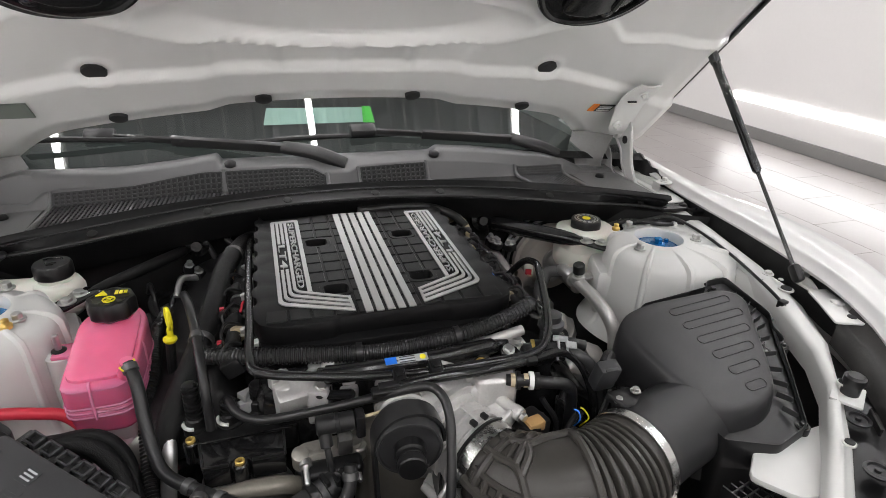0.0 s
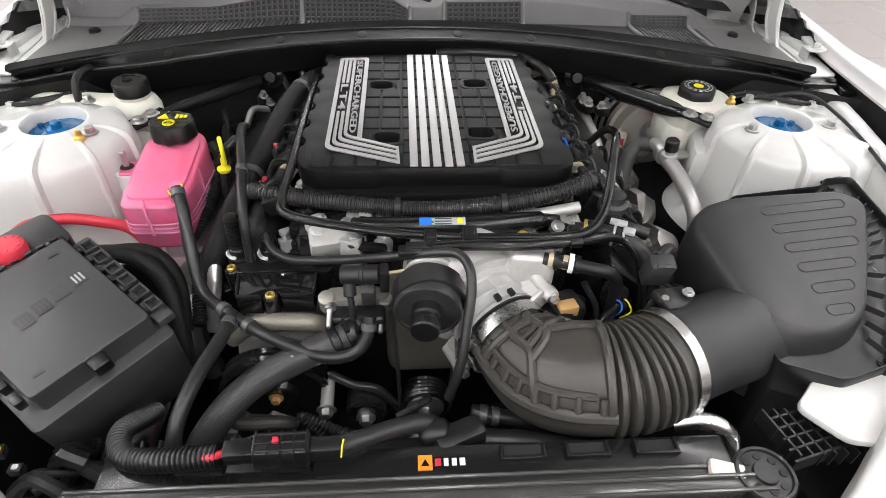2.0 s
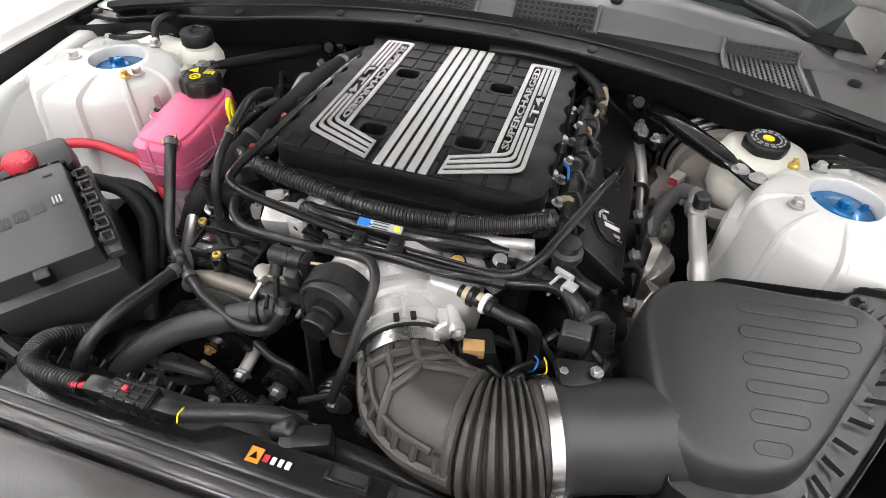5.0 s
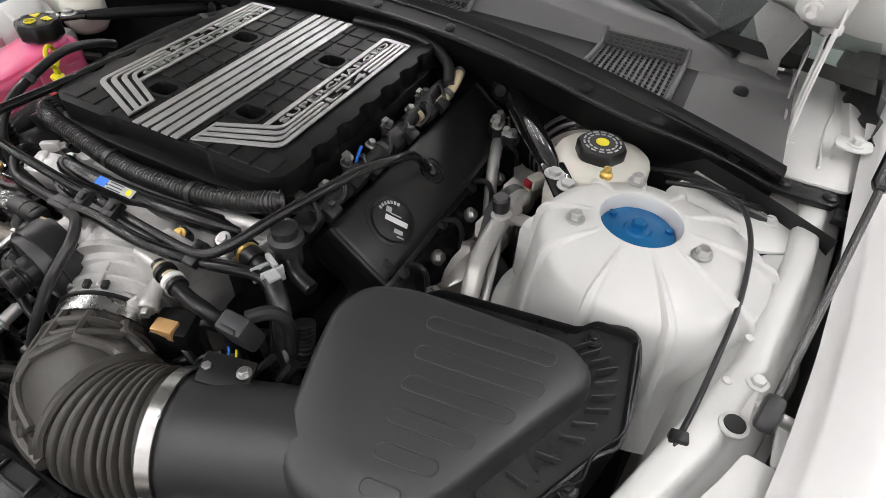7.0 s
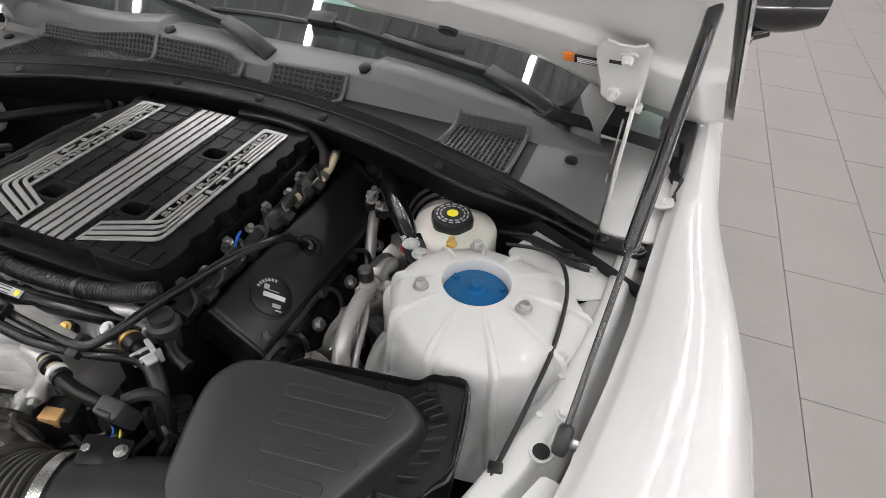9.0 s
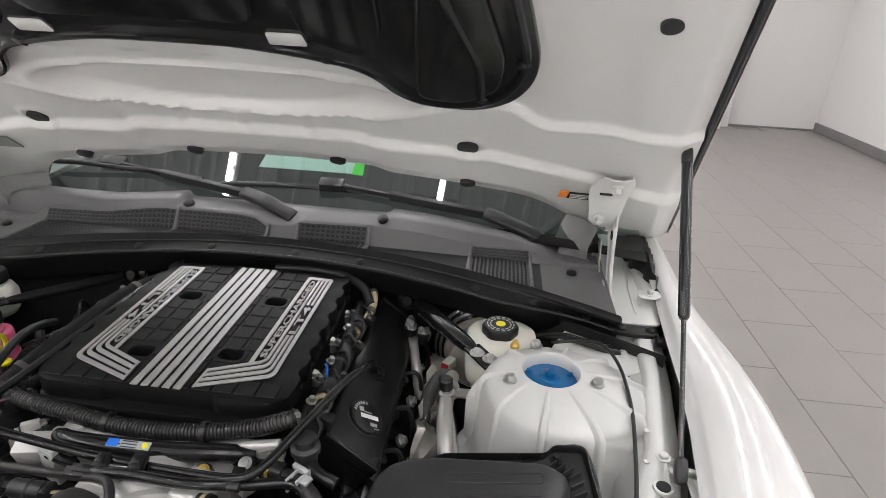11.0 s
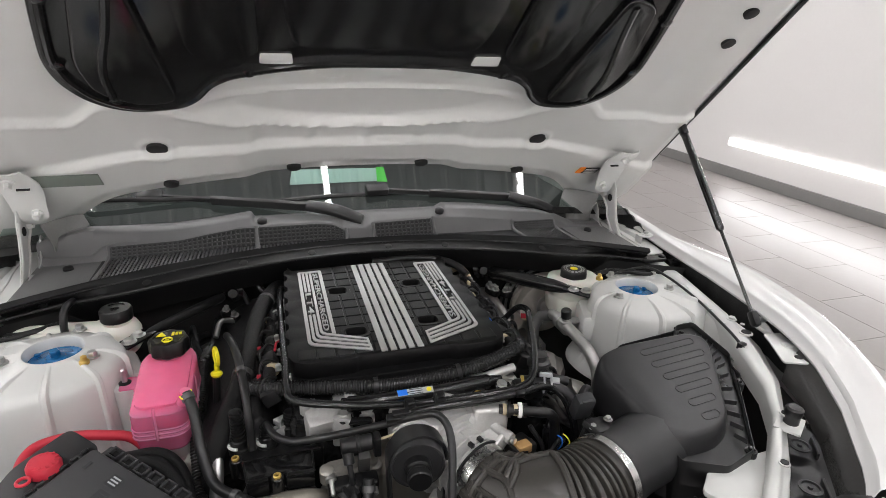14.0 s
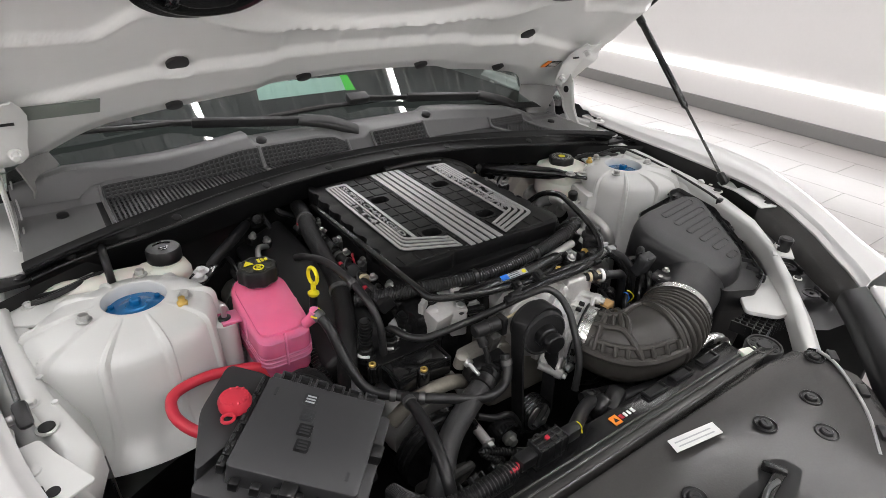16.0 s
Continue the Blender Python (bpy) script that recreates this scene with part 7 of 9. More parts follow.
for i, p in enumerate(loop):
    d = (loop[(i + 1) % len(loop)] - loop[i - 1]).normalized()
    nrm = Vector((d.z, 0, -d.x))
    lps.append([p + Vector((0, -0.0145, 0)), p + Vector((0, -0.0145, 0)) + nrm * 0.004, p + Vector((0, 0.0145, 0)) + nrm * 0.004, p + Vector((0, 0.0145, 0))])
rings(bm, lps + [lps[0]], False)
part("belt", bm, RUBBER, sp, "black rubber belt")
idl = part("idler", lathe(bmesh.new(), [(0.020, 0.016)] + [(0.0315 + 0.0015 * (k % 2), 0.014 - 0.003 * k) for k in range(11)] + [(0.020, -0.018)], ic, (0, 1, 0), 32), SATIN_BK, sp)
bm = bmesh.new()
lathe(bm, [(0.026, 0), (0.026, 0.003), (0.020, 0.005), (0.012, 0.005)], ic + Vector((0, -0.017, 0)), (0, -1, 0), 28)
hexbolt(bm, ic + Vector((0, -0.020, 0)), (0, -1, 0), 0.009, 0.010)
part("washer", bm, STEEL, idl, "zinc plated washer and bolt")

# alternator-side pulley
ap = thing("accessory_pulley", (-0.223, -0.33, 0.60), "large black accessory pulley with a rusty centre bolt", "pulley")
bm = bmesh.new()
lathe(bm, [(0.072, 0.03), (0.076, 0.026), (0.074, 0.02), (0.076, 0.014), (0.074, 0.008), (0.076, 0.002), (0.070, -0.002), (0.060, 0.004), (0.030, 0.006), (0.026, -0.002), (0.004, -0.002)], (-0.225, -0.343, 0.645), (0, 1, 0.08), 48)
part("wheel", bm, SATIN_BK, ap)
part("bolt", hexbolt(bmesh.new(), (-0.225, -0.346, 0.645), (0, -1, -0.08), 0.0065, 0.007), COPPER, ap, "rusty bolt")
part("body", lathe(bmesh.new(), [(0.06, 0), (0.065, 0.02), (0.065, 0.12), (0.05, 0.14)], (-0.223, -0.29, 0.652), (0, 1, 0.08), 32), ALU, ap)
part("bracket_arm", tube(bmesh.new(), [(-0.285, -0.285, 0.70), (-0.255, -0.292, 0.730), (-0.215, -0.296, 0.742), (-0.175, -0.293, 0.736), (-0.145, -0.286, 0.718)], 0.0125, 14), TARNISH, ap, "bare metal bracket arm")

for (x, y, z), r_ in (((-0.103, -0.368, 0.632), 0.028),):
    ti = thing("idler_pulley", (x, y, z), "black belt idler pulley with a zinc bolt", "pulley")
    part("wheel", lathe(bmesh.new(), [(r_ * 0.8, 0.03), (r_, 0.028), (r_, 0.0), (r_ * 0.85, -0.002), (r_ * 0.7, 0.004), (r_ * 0.4, 0.005)], (x, y, z), (0, 1, 0.05), 36), SATIN_BK, ti)
    part("bolt", hexbolt(lathe(bmesh.new(), [(0.012, 0.004), (0.012, -0.003), (0.009, -0.004)], (x, y, z), (0, 1, 0.05), 20), (x, y - 0.004, z), (0, -1, 0), 0.009, 0.010), STEEL, ti)
for q in ((-0.154, -0.372, 0.652), (-0.15, -0.30, 0.70), (0.050, -0.345, 0.705)):
    sbm = thing("stud_bolt", q, "long dull steel bolt in the engine front", "bolt", "front bolts")
    part("sleeve", lathe(bmesh.new(), [(0.009, 0.05), (0.009, 0.004), (0.011, 0.002), (0.011, 0.0)], q, (0, 1, 0.2), 18), PIPE_AL, sbm)
    part("head", hexbolt(bmesh.new(), q, (0, -1, -0.2), 0.009, 0.009), STEEL, sbm)
hose("drive_belt", [(-0.150, -0.335, 0.680), (-0.12, -0.345, 0.668), (-0.085, -0.350, 0.66), (-0.05, -0.348, 0.60)], 0.006, RUBBER, "black ribbed drive belt run", "belt")
hose("oil_line", [(0.035, -0.40, 0.675), (0.065, -0.405, 0.672), (0.10, -0.41, 0.668), (0.16, -0.42, 0.65)], 0.011, RUBBER, "short black hose with steel fittings", "hose", clamps=(0.2, 0.35))
hose("lower_hose", [(-0.02, -0.455, 0.70), (0.06, -0.46, 0.705), (0.14, -0.468, 0.70), (0.22, -0.47, 0.68)], 0.014, RUBBER, "black hose along the fan shroud", "hose")

# coil cover module on the left front of the engine
cm = thing("ignition_module", (-0.248, -0.25, 0.73), "glossy black module box with gold bolts", "module")
bm = bmesh.new()
plate(bm, [(-0.274, -0.233), (-0.2675, -0.281), (-0.236, -0.281), (-0.231, -0.272), (-0.214, -0.272), (-0.210, -0.279), (-0.168, -0.279), (-0.167, -0.233)], Matrix.Translation((0, 0, 0.742)), 0.031, 0.002, 2)
part("housing", bm, GLOSS_BK, cm)
for x0, x1, y_ in ((-0.2665, -0.237, -0.2795), (-0.2085, -0.169, -0.2775)):
    part("top_rim", box(bmesh.new(), ((x0 + x1) / 2, y_, 0.7735), (x1 - x0, 0.0030, 0.0050), None, 0.0008), BLACK_PL, cm)
part("top_rim", box(bmesh.new(), (-0.2705, -0.256, 0.7735), (0.0030, 0.044, 0.0050), Matrix.Rotation(radians(8), 4, "Z"), 0.0008), BLACK_PL, cm)
part("top_rim", box(bmesh.new(), (-0.168, -0.256, 0.7735), (0.0030, 0.044, 0.0050), None, 0.0008), BLACK_PL, cm)
bm = bmesh.new()
plate(bm, rounded([(-0.292, -0.165), (-0.287, -0.222), (-0.276, -0.2315), (-0.150, -0.2285), (-0.140, -0.165)], 0.008, 3), Matrix.Translation((0, 0, 0.735)), 0.034, 0.003, 2)
part("rear_cover", bm, BLACK_PL, cm)
bm = bmesh.new()
tube(bm, [(-0.288, -0.190, 0.7705), (-0.284, -0.222, 0.7705), (-0.274, -0.2290, 0.7705), (-0.21, -0.2275, 0.7705), (-0.155, -0.2265, 0.7705)], 0.0016, 8)
part("gasket_bead", bm, GLOSS_BK, cm)
for p in ((-0.285, -0.223, 0.772), (-0.223, -0.280, 0.774)):
    ear = part("ear", lathe(bmesh.new(), [(0.010, -0.03), (0.010, -0.001), (0.0085, 0.001)], p, (0, 0, 1), 18), GLOSS_BK, cm)
    part("bushing", lathe(bmesh.new(), [(0.0062, 0), (0.0062, 0.004), (0.0050, 0.005), (0.0030, 0.0045), (0.0026, 0.001)], p, (0, 0, 1), 18), BRASS, ear, "gold bolt bushing")
for x, y, top, bands in ((-0.280, -0.192, 0.838, 1), (-0.236, -0.194, 0.806, 1), (-0.198, -0.176, 0.808, 0)):
    bm = bmesh.new()
    prof = [(0.017, 0.762), (0.017, 0.772), (0.0135, 0.774), (0.0135, 0.786)]
    z = 0.788
    while z < top:
        prof += [(0.0110, z), (0.0110, z + 0.003), (0.0090, z + 0.0036), (0.0090, z + 0.0060)]
        z += 0.0066
    lathe(bm, prof + [(0.008, z)], (x, y, 0), (0, 0, 1), 20)
    boot = part("coil_boot", bm, BLACK_PL, cm, "black ribbed rubber boot")
    if bands:
        part("band", tube(bmesh.new(), [(x + 0.0160 * math.cos(a), y + 0.0160 * math.sin(a), 0.778) for a in [2.6 + 2.0 * k / 8 for k in range(9)]], 0.0026, 8), WHITE_LB, boot, "white band")
bm = bmesh.new()
plate(bm, [(-0.226, -0.172), (-0.205, -0.160), (-0.214, -0.186)], Matrix.Translation((0, 0, 0.790)), 0.010, 0.001, 1)
box(bm, (-0.213, -0.180, 0.778), (0.026, 0.012, 0.026), Matrix.Rotation(radians(25), 4, "Z"), 0.002)
part("bracket", bm, STEEL_W, cm, "grey sheet bracket")

# cross rail with its label, manifold bolts
cr = thing("fuel_cross_rail", (0.02, -0.215, 0.83), "black steel cross rail with a small blue label", "fuel rail")
bm = bmesh.new()
tube(bm, [(-0.115, -0.212, 0.838), (-0.09, -0.222, 0.842), (-0.03, -0.226, 0.844), (0.05, -0.222, 0.842), (0.12, -0.210, 0.838), (0.165, -0.200, 0.832)], [0.010] * 4 + [0.013] * 32 + [0.010] * 5, 14)
part("rail", bm, SATIN_BK, cr)
lm = frame_to((0.003, -0.2300, 0.8545), (0, -0.35, 0.94), (0, 1, 0))
bm = bmesh.new()
plate(bm, [(-0.030, -0.0055), (0.030, -0.0055), (0.030, 0.0055), (-0.030, 0.0055)], lm, 0.0012)
lb = part("label", bm, lgrey, cr, "pale printed label")
for x0, x1, mt, nm in ((-0.030, -0.014, BLUE_LB, "blue corner"), (0.018, 0.028, YELLOW, "yellow dot")):
    bm = bmesh.new()
    plate(bm, [(x0, -0.0055), (x1, -0.0055), (x1, 0.0055), (x0, 0.0055)] if mt == BLUE_LB else [((x0 + x1) / 2 + 0.0042 * math.cos(math.tau * k / 16), 0.0042 * math.sin(math.tau * k / 16)) for k in range(16)], lm @ Matrix.Translation((0, 0, 0.0008)), 0.0010)
    part("print", bm, mt, lb, nm + " of the label")
for k in range(3):
    bm = bmesh.new()
    plate(bm, [(-0.010, -0.005 + 0.004 * k), (0.012, -0.005 + 0.004 * k), (0.012, -0.0035 + 0.004 * k), (-0.010, -0.0035 + 0.004 * k)], lm @ Matrix.Translation((0, 0, 0.0010)), 0.0006)
    part("print", bm, GREY_PL, lb)
for p, mt, nm in (((0.110, -0.242, 0.836), BRASS, "gold bolt"), ((0.160, -0.223, 0.838), STEEL, "zinc bolt")):
    ear = part("rail_ear", lathe(bmesh.new(), [(0.012, -0.012), (0.012, -0.001), (0.010, 0.001)], p, (0, -0.4, 0.9), 20), SATIN_BK, tb)
    part("bolt", hexbolt(bmesh.new(), Vector(p) + Vector((0, -0.0005, 0.001)), (0, -0.4, 0.9), 0.0062, 0.004), mt, ear, nm)
# thermostat housing with its two studs
bm = bmesh.new()
plate(bm, rounded([(-0.156, -0.292), (-0.072, -0.288), (-0.066, -0.268), (-0.100, -0.262), (-0.150, -0.266)], 0.008, 3), Matrix.Translation((0, 0, 0.752)), 0.022, 0.003, 2)
lathe(bm, [(0.011, -0.02), (0.011, 0.006), (0.008, 0.008)], (-0.150, -0.284, 0.770), (0, -0.3, 1), 18)
lathe(bm, [(0.010, -0.02), (0.010, 0.002), (0.008, 0.004)], (-0.074, -0.282, 0.766), (0, -0.3, 1), 18)
part("thermostat_flange", bm, AGED, tb)
bm = bmesh.new()
box(bm, (-0.112, -0.300, 0.748), (0.078, 0.026, 0.034), Matrix.Rotation(radians(12), 4, "X"), 0.006, 3)
lathe(bm, [(0.024, -0.02), (0.024, 0.010), (0.021, 0.014), (0.004, 0.017)], (-0.112, -0.306, 0.738), (-0.3, -0.9, 0.1), 28)
part("thermostat_housing", bm, BLACK_PL, tb, "black plastic thermostat housing")
for p in ((-0.145, -0.300, 0.765), (-0.080, -0.300, 0.752)):
    bm = bmesh.new()
    lathe(bm, [(0.0040, -0.012), (0.0080, -0.010), (0.0085, -0.002), (0.0080, 0.0), (0.0055, 0.001), (0.0036, 0.004), (0.0036, 0.024), (0.0026, 0.026)], p, (0, -1, -0.15), 16)
    part("stud", bm, STEEL, tb, "dull steel stud")
bm = bmesh.new()
box(bm, (0.022, -0.24, 0.68), (0.196, 0.08, 0.16), None, 0.02, 3)
part("front_cover", bm, material("aged_aluminium", (0.34, 0.32, 0.28), 0.5, metal=0.7, stain=0.25, stain_scale=18, bump=0.4, scale=150), tb, "dull cast timing cover")
# purge valve beside the pulley
pv = thing("purge_valve", (-0.10, -0.287, 0.815), "black cylindrical purge valve with a grey connector", "valve")
part("body", lathe(bmesh.new(), [(0.010, 0), (0.0125, 0.002), (0.0125, 0.024), (0.0135, 0.025), (0.0135, 0.029), (0.0125, 0.030), (0.0125, 0.048), (0.009, 0.050)], (-0.128, -0.285, 0.814), (1, -0.06, 0.06), 28), RUBBER, pv)
part("cap", box(bmesh.new(), (-0.073, -0.290, 0.812), (0.012, 0.022, 0.034), None, 0.003), BLACK_PL, pv)
part("connector", box(bmesh.new(), (-0.094, -0.296, 0.788), (0.018, 0.014, 0.034), Matrix.Rotation(radians(16), 4, "X"), 0.002), GREY_LIFT, pv, "grey brown connector")
part("pipe", tube(bmesh.new(), [(-0.118, -0.290, 0.806), (-0.117, -0.300, 0.792), (-0.115, -0.308, 0.776), (-0.114, -0.312, 0.762)], [0.0085] * 9 + [0.0045] * 16, 12), RUBBER, pv)
part("wire", tube(bmesh.new(), [(-0.068, -0.292, 0.822), (-0.045, -0.292, 0.826), (-0.022, -0.290, 0.830)], 0.0022, 8), TAN, pv, "pale wire")

# right front cluster
tc = thing("throttle_sensor", (0.158, -0.32, 0.76), "black throttle sensor with a tan connector", "sensor")
part("housing", box(bmesh.new(), (0.158, -0.315, 0.762), (0.045, 0.04, 0.055), Matrix.Rotation(radians(20), 4, "Z"), 0.006), BLACK_PL, tc)
part("connector", box(bmesh.new(), (0.158, -0.326, 0.786), (0.026, 0.018, 0.016), Matrix.Rotation(radians(12), 4, "Z"), 0.002), COPPER, tc, "tan plastic lock")
part("wire", tube(bmesh.new(), [(0.17, -0.325, 0.765), (0.195, -0.33, 0.75), (0.215, -0.325, 0.735), (0.23, -0.31, 0.70)], 0.005, 8), BLACK_PL, tc)
vl = thing("vacuum_coupling", (0.165, -0.28, 0.82), "black hose coupling with a white ring", "coupling")
part("tube", tube(bmesh.new(), [(0.128, -0.288, 0.838), (0.161, -0.300, 0.838), (0.190, -0.306, 0.834), (0.212, -0.306, 0.826), (0.226, -0.302, 0.80), (0.230, -0.30, 0.72)], 0.0085, 12), BLACK_PL, vl)
for f, w, m_ in ((0.134, 0.0095, TAN), (0.141, 0.0125, BLACK_PL), (0.151, 0.0095, TAN), (0.158, 0.0125, WHITE_LB), (0.166, 0.0115, BLACK_PL)):
    part("ring", lathe(bmesh.new(), [(w, 0), (w, 0.006)], (f, -0.288 - (f - 0.128) * 0.32, 0.838), (1, -0.32, 0), 20), m_, vl)
pc_ = thing("vent_valve", (0.24, -0.205, 0.84), "black round vent valve on the engine", "valve")
part("body", lathe(bmesh.new(), [(0.014, -0.05), (0.016, -0.02), (0.020, -0.016), (0.020, -0.008), (0.015, -0.004), (0.015, 0.006), (0.010, 0.008)], (0.237, -0.203, 0.870), (0, 0, 1), 24), GREY_PL, pc_)
part("nozzle", tube(bmesh.new(), [(0.245, -0.21, 0.835), (0.262, -0.222, 0.832), (0.285, -0.228, 0.826)], 0.009, 12), BLACK_PL, pc_)
gc = thing("quick_connector", (0.239, -0.241, 0.83), "light grey quick connector clip on a black pipe", "clip")
bm = bmesh.new()
for dx in (-0.007, 0.007):
    box(bm, (0.239 + dx, -0.241, 0.838), (0.0035, 0.026, 0.022), Matrix.Rotation(radians(-25), 4, "Z"), 0.001)
box(bm, (0.239, -0.232, 0.850), (0.022, 0.006, 0.008), Matrix.Rotation(radians(-25), 4, "Z"), 0.001)
box(bm, (0.250, -0.246, 0.846), (0.016, 0.014, 0.004), Matrix.Rotation(radians(-25), 4, "Z"), 0.001)
part("clip", bm, lgrey, gc)
part("pipe", tube(bmesh.new(), [(0.185, -0.222, 0.832), (0.215, -0.232, 0.836), (0.245, -0.244, 0.834), (0.270, -0.262, 0.822), (0.283, -0.28, 0.79), (0.285, -0.285, 0.70)], 0.0105, 12), RUBBER, gc)
part("collar", lathe(bmesh.new(), [(0.014, 0), (0.014, 0.02)], (0.200, -0.226, 0.834), (0.9, -0.3, 0.1), 20), BLACK_PL, gc)
part("band", lathe(bmesh.new(), [(0.0145, 0), (0.0145, 0.005)], (0.196, -0.225, 0.834), (0.9, -0.3, 0.1), 20), BRASS, gc)
mf = thing("airflow_sensor", (0.27, -0.33, 0.81), "grey airflow sensor plug on the intake snout", "sensor")
dgrey = material("slate_plastic", (0.030, 0.031, 0.033), 0.45, stain=0.08)
part("plug", box(bmesh.new(), (0.266, -0.314, 0.838), (0.032, 0.022, 0.045), Matrix.Rotation(radians(18), 4, "X"), 0.004), dgrey, mf)
part("lock_tab", box(bmesh.new(), (0.266, -0.326, 0.850), (0.020, 0.006, 0.018), Matrix.Rotation(radians(18), 4, "X"), 0.002), dgrey, mf)
part("base", box(bmesh.new(), (0.278, -0.352, 0.823), (0.050, 0.034, 0.012), Matrix.Rotation(radians(15), 4, "Y") @ Matrix.Rotation(radians(20), 4, "Z"), 0.003), BLACK_PL, mf)
for bx, by in ((0.262, -0.358), (0.296, -0.346)):
    part("screw", hexbolt(bmesh.new(), (bx, by, 0.829), (0, 0, 1), 0.005, 0.005), STEEL, mf)
part("wire", tube(bmesh.new(), [(0.268, -0.305, 0.850), (0.285, -0.290, 0.852), (0.296, -0.282, 0.835), (0.298, -0.285, 0.79), (0.295, -0.29, 0.70)], 0.0075, 10), FABRIC, mf)
hose("wiring_conduit", [(0.300, -0.262, 0.815), (0.304, -0.275, 0.785), (0.306, -0.285, 0.74), (0.30, -0.29, 0.66)], 0.012, BLACK_PL, "black corrugated wiring conduit", "conduit", wavy=True)
wire_cols = [(BLUE_LB, "blue"), (YELLOW, "yellow")]
for i, (m_, nm) in enumerate(wire_cols):
    hose("loose_wire", [(0.228 + 0.012 * i, -0.308, 0.782), (0.234 + 0.01 * i, -0.314, 0.780), (0.232 + 0.014 * i, -0.322, 0.772), (0.225 + 0.012 * i, -0.316, 0.755)], 0.0012, m_, "thin " + nm + " wire among the plugs", "wire", "loose wires", 6)
rng = random.Random(7)
for i in range(14):
    x, y = rng.uniform(0.18, 0.33), rng.uniform(-0.33, -0.24)
    hose("wiring_loom", [(x, y, rng.uniform(0.74, 0.80)), (x + rng.uniform(-0.03, 0.03), y - 0.02, rng.uniform(0.72, 0.79)), (x + rng.uniform(-0.05, 0.05), y - 0.03, rng.uniform(0.64, 0.72)), (x + rng.uniform(-0.05, 0.05), y + 0.02, 0.58)], rng.uniform(0.004, 0.009), rng.choice([FABRIC, BLACK_PL, RUBBER]), "black wiring low in the bay", "wiring", "low wiring", 8)
for i in range(10):
    x, y = rng.uniform(-0.42, -0.30), rng.uniform(-0.05, 0.24)
    hose("wiring_loom", [(x, y, rng.uniform(0.74, 0.81)), (x + rng.uniform(-0.04, 0.04), y - 0.04, rng.uniform(0.74, 0.80)), (x + rng.uniform(-0.06, 0.06), y - 0.09, rng.uniform(0.66, 0.76)), (x + rng.uniform(-0.05, 0.05), y - 0.1, 0.58)], rng.uniform(0.004, 0.010), rng.choice([FABRIC, BLACK_PL, RUBBER]), "black wiring low in the bay", "wiring", "low wiring", 8)

# injector rails along the lid's sides
for side in (1, -1):
    ir = thing("coil_rail", (side * 0.22, 0.06, 0.82), "row of black coil plugs and steel bolts beside the lid", "coil rail", "coil rails")
    part("loom", tube(bmesh.new(), [(side * 0.215, 0.21, 0.845), (side * 0.217, 0.12, 0.842), (side * 0.221, 0.02, 0.838), (side * 0.226, -0.08, 0.836), (side * 0.232, -0.15, 0.845)], 0.011, 12), FABRIC, ir)
    for k in range(4):
        y = 0.172 - 0.099 * k
        part("bolt", hexbolt(lathe(bmesh.new(), [(0.009, -0.02), (0.009, 0)], (side * 0.192, y, 0.842), (0, 0, 1), 14), (side * 0.192, y, 0.842), (side * 0.2, 0, 1), 0.0072, 0.007), STEEL, ir)
        part("plug", box(bmesh.new(), (side * 0.226, y - 0.030, 0.838), (0.028, 0.036, 0.026), Matrix.Rotation(radians(25 * side), 4, "Y"), 0.004), BLACK_PL, ir)
        part("band", lathe(bmesh.new(), [(0.0125, -0.004), (0.0125, 0.004)], (side * 0.221, y - 0.055, 0.838), (0, 1, 0), 16), DULL if k % 2 else TAN, ir) if k < 3 else None
        if k == 2:
            part("wire", tube(bmesh.new(), [(side * 0.205, y + 0.02, 0.852), (side * 0.212, y + 0.005, 0.856), (side * 0.216, y - 0.01, 0.848)], 0.0022, 6), BLUE_LB if side > 0 else RED, ir)
hose("fuel_feed", [(0.215, 0.262, 0.845), (0.232, 0.235, 0.862), (0.240, 0.205, 0.858), (0.238, 0.175, 0.848), (0.232, 0.15, 0.838)], 0.0075, TAN, "pale feed line with steel fittings", "pipe", clamps=(0.3, 0.7))
hose("vacuum_hose", [(0.02, 0.262, 0.885), (0.10, 0.262, 0.888), (0.17, 0.250, 0.886), (0.215, 0.225, 0.876), (0.236, 0.190, 0.862)], 0.009, RUBBER, "black hose behind the supercharger lid", "hose")

# oil cap and port on the valve cover
nv = Vector((math.sin(radians(38)), 0, math.cos(radians(38))))
base = Vector((0.284, -0.062, 0.797))
om = frame_to(base, nv, (0, 1, 0))
oc = part("oil_cap", lathe(bmesh.new(), [(0.036, -0.004), (0.036, 0.001), (0.031, 0.002), (0.031, 0.006), (0.028, 0.0075), (0.004, 0.0075)], base, nv, 40), BLACK_PL, eng, "black oil filler cap with white print")
for k_, (px, py, w_, h_) in enumerate([(0.004, -0.002, 0.034, 0.0075), (-0.010, 0.010, 0.008, 0.008), (0.010, -0.016, 0.013, 0.006), (0.014, -0.023, 0.010, 0.002), (0.002, 0.006, 0.016, 0.0014)] + [(0.0235 * math.cos(a_), 0.0235 * math.sin(a_), 0.0034, 0.0045) for a_ in [1.5 + 0.22 * j_ for j_ in range(7)]]):
    bm = bmesh.new()
    tw = Matrix.Rotation(1.5 + 0.22 * (k_ - 5) - math.pi / 2, 4, "Z") if k_ > 4 else Matrix.Identity(4)
    plate(bm, [(-w_ / 2, -h_ / 2), (w_ / 2, -h_ / 2), (w_ / 2, h_ / 2), (-w_ / 2, h_ / 2)], om @ Matrix.Rotation(radians(25), 4, "Z") @ Matrix.Translation((px, py, 0.0076)) @ tw, 0.0006)
    part("print", bm, lgrey if k_ else WHITE_LB, oc, "white printed mark")
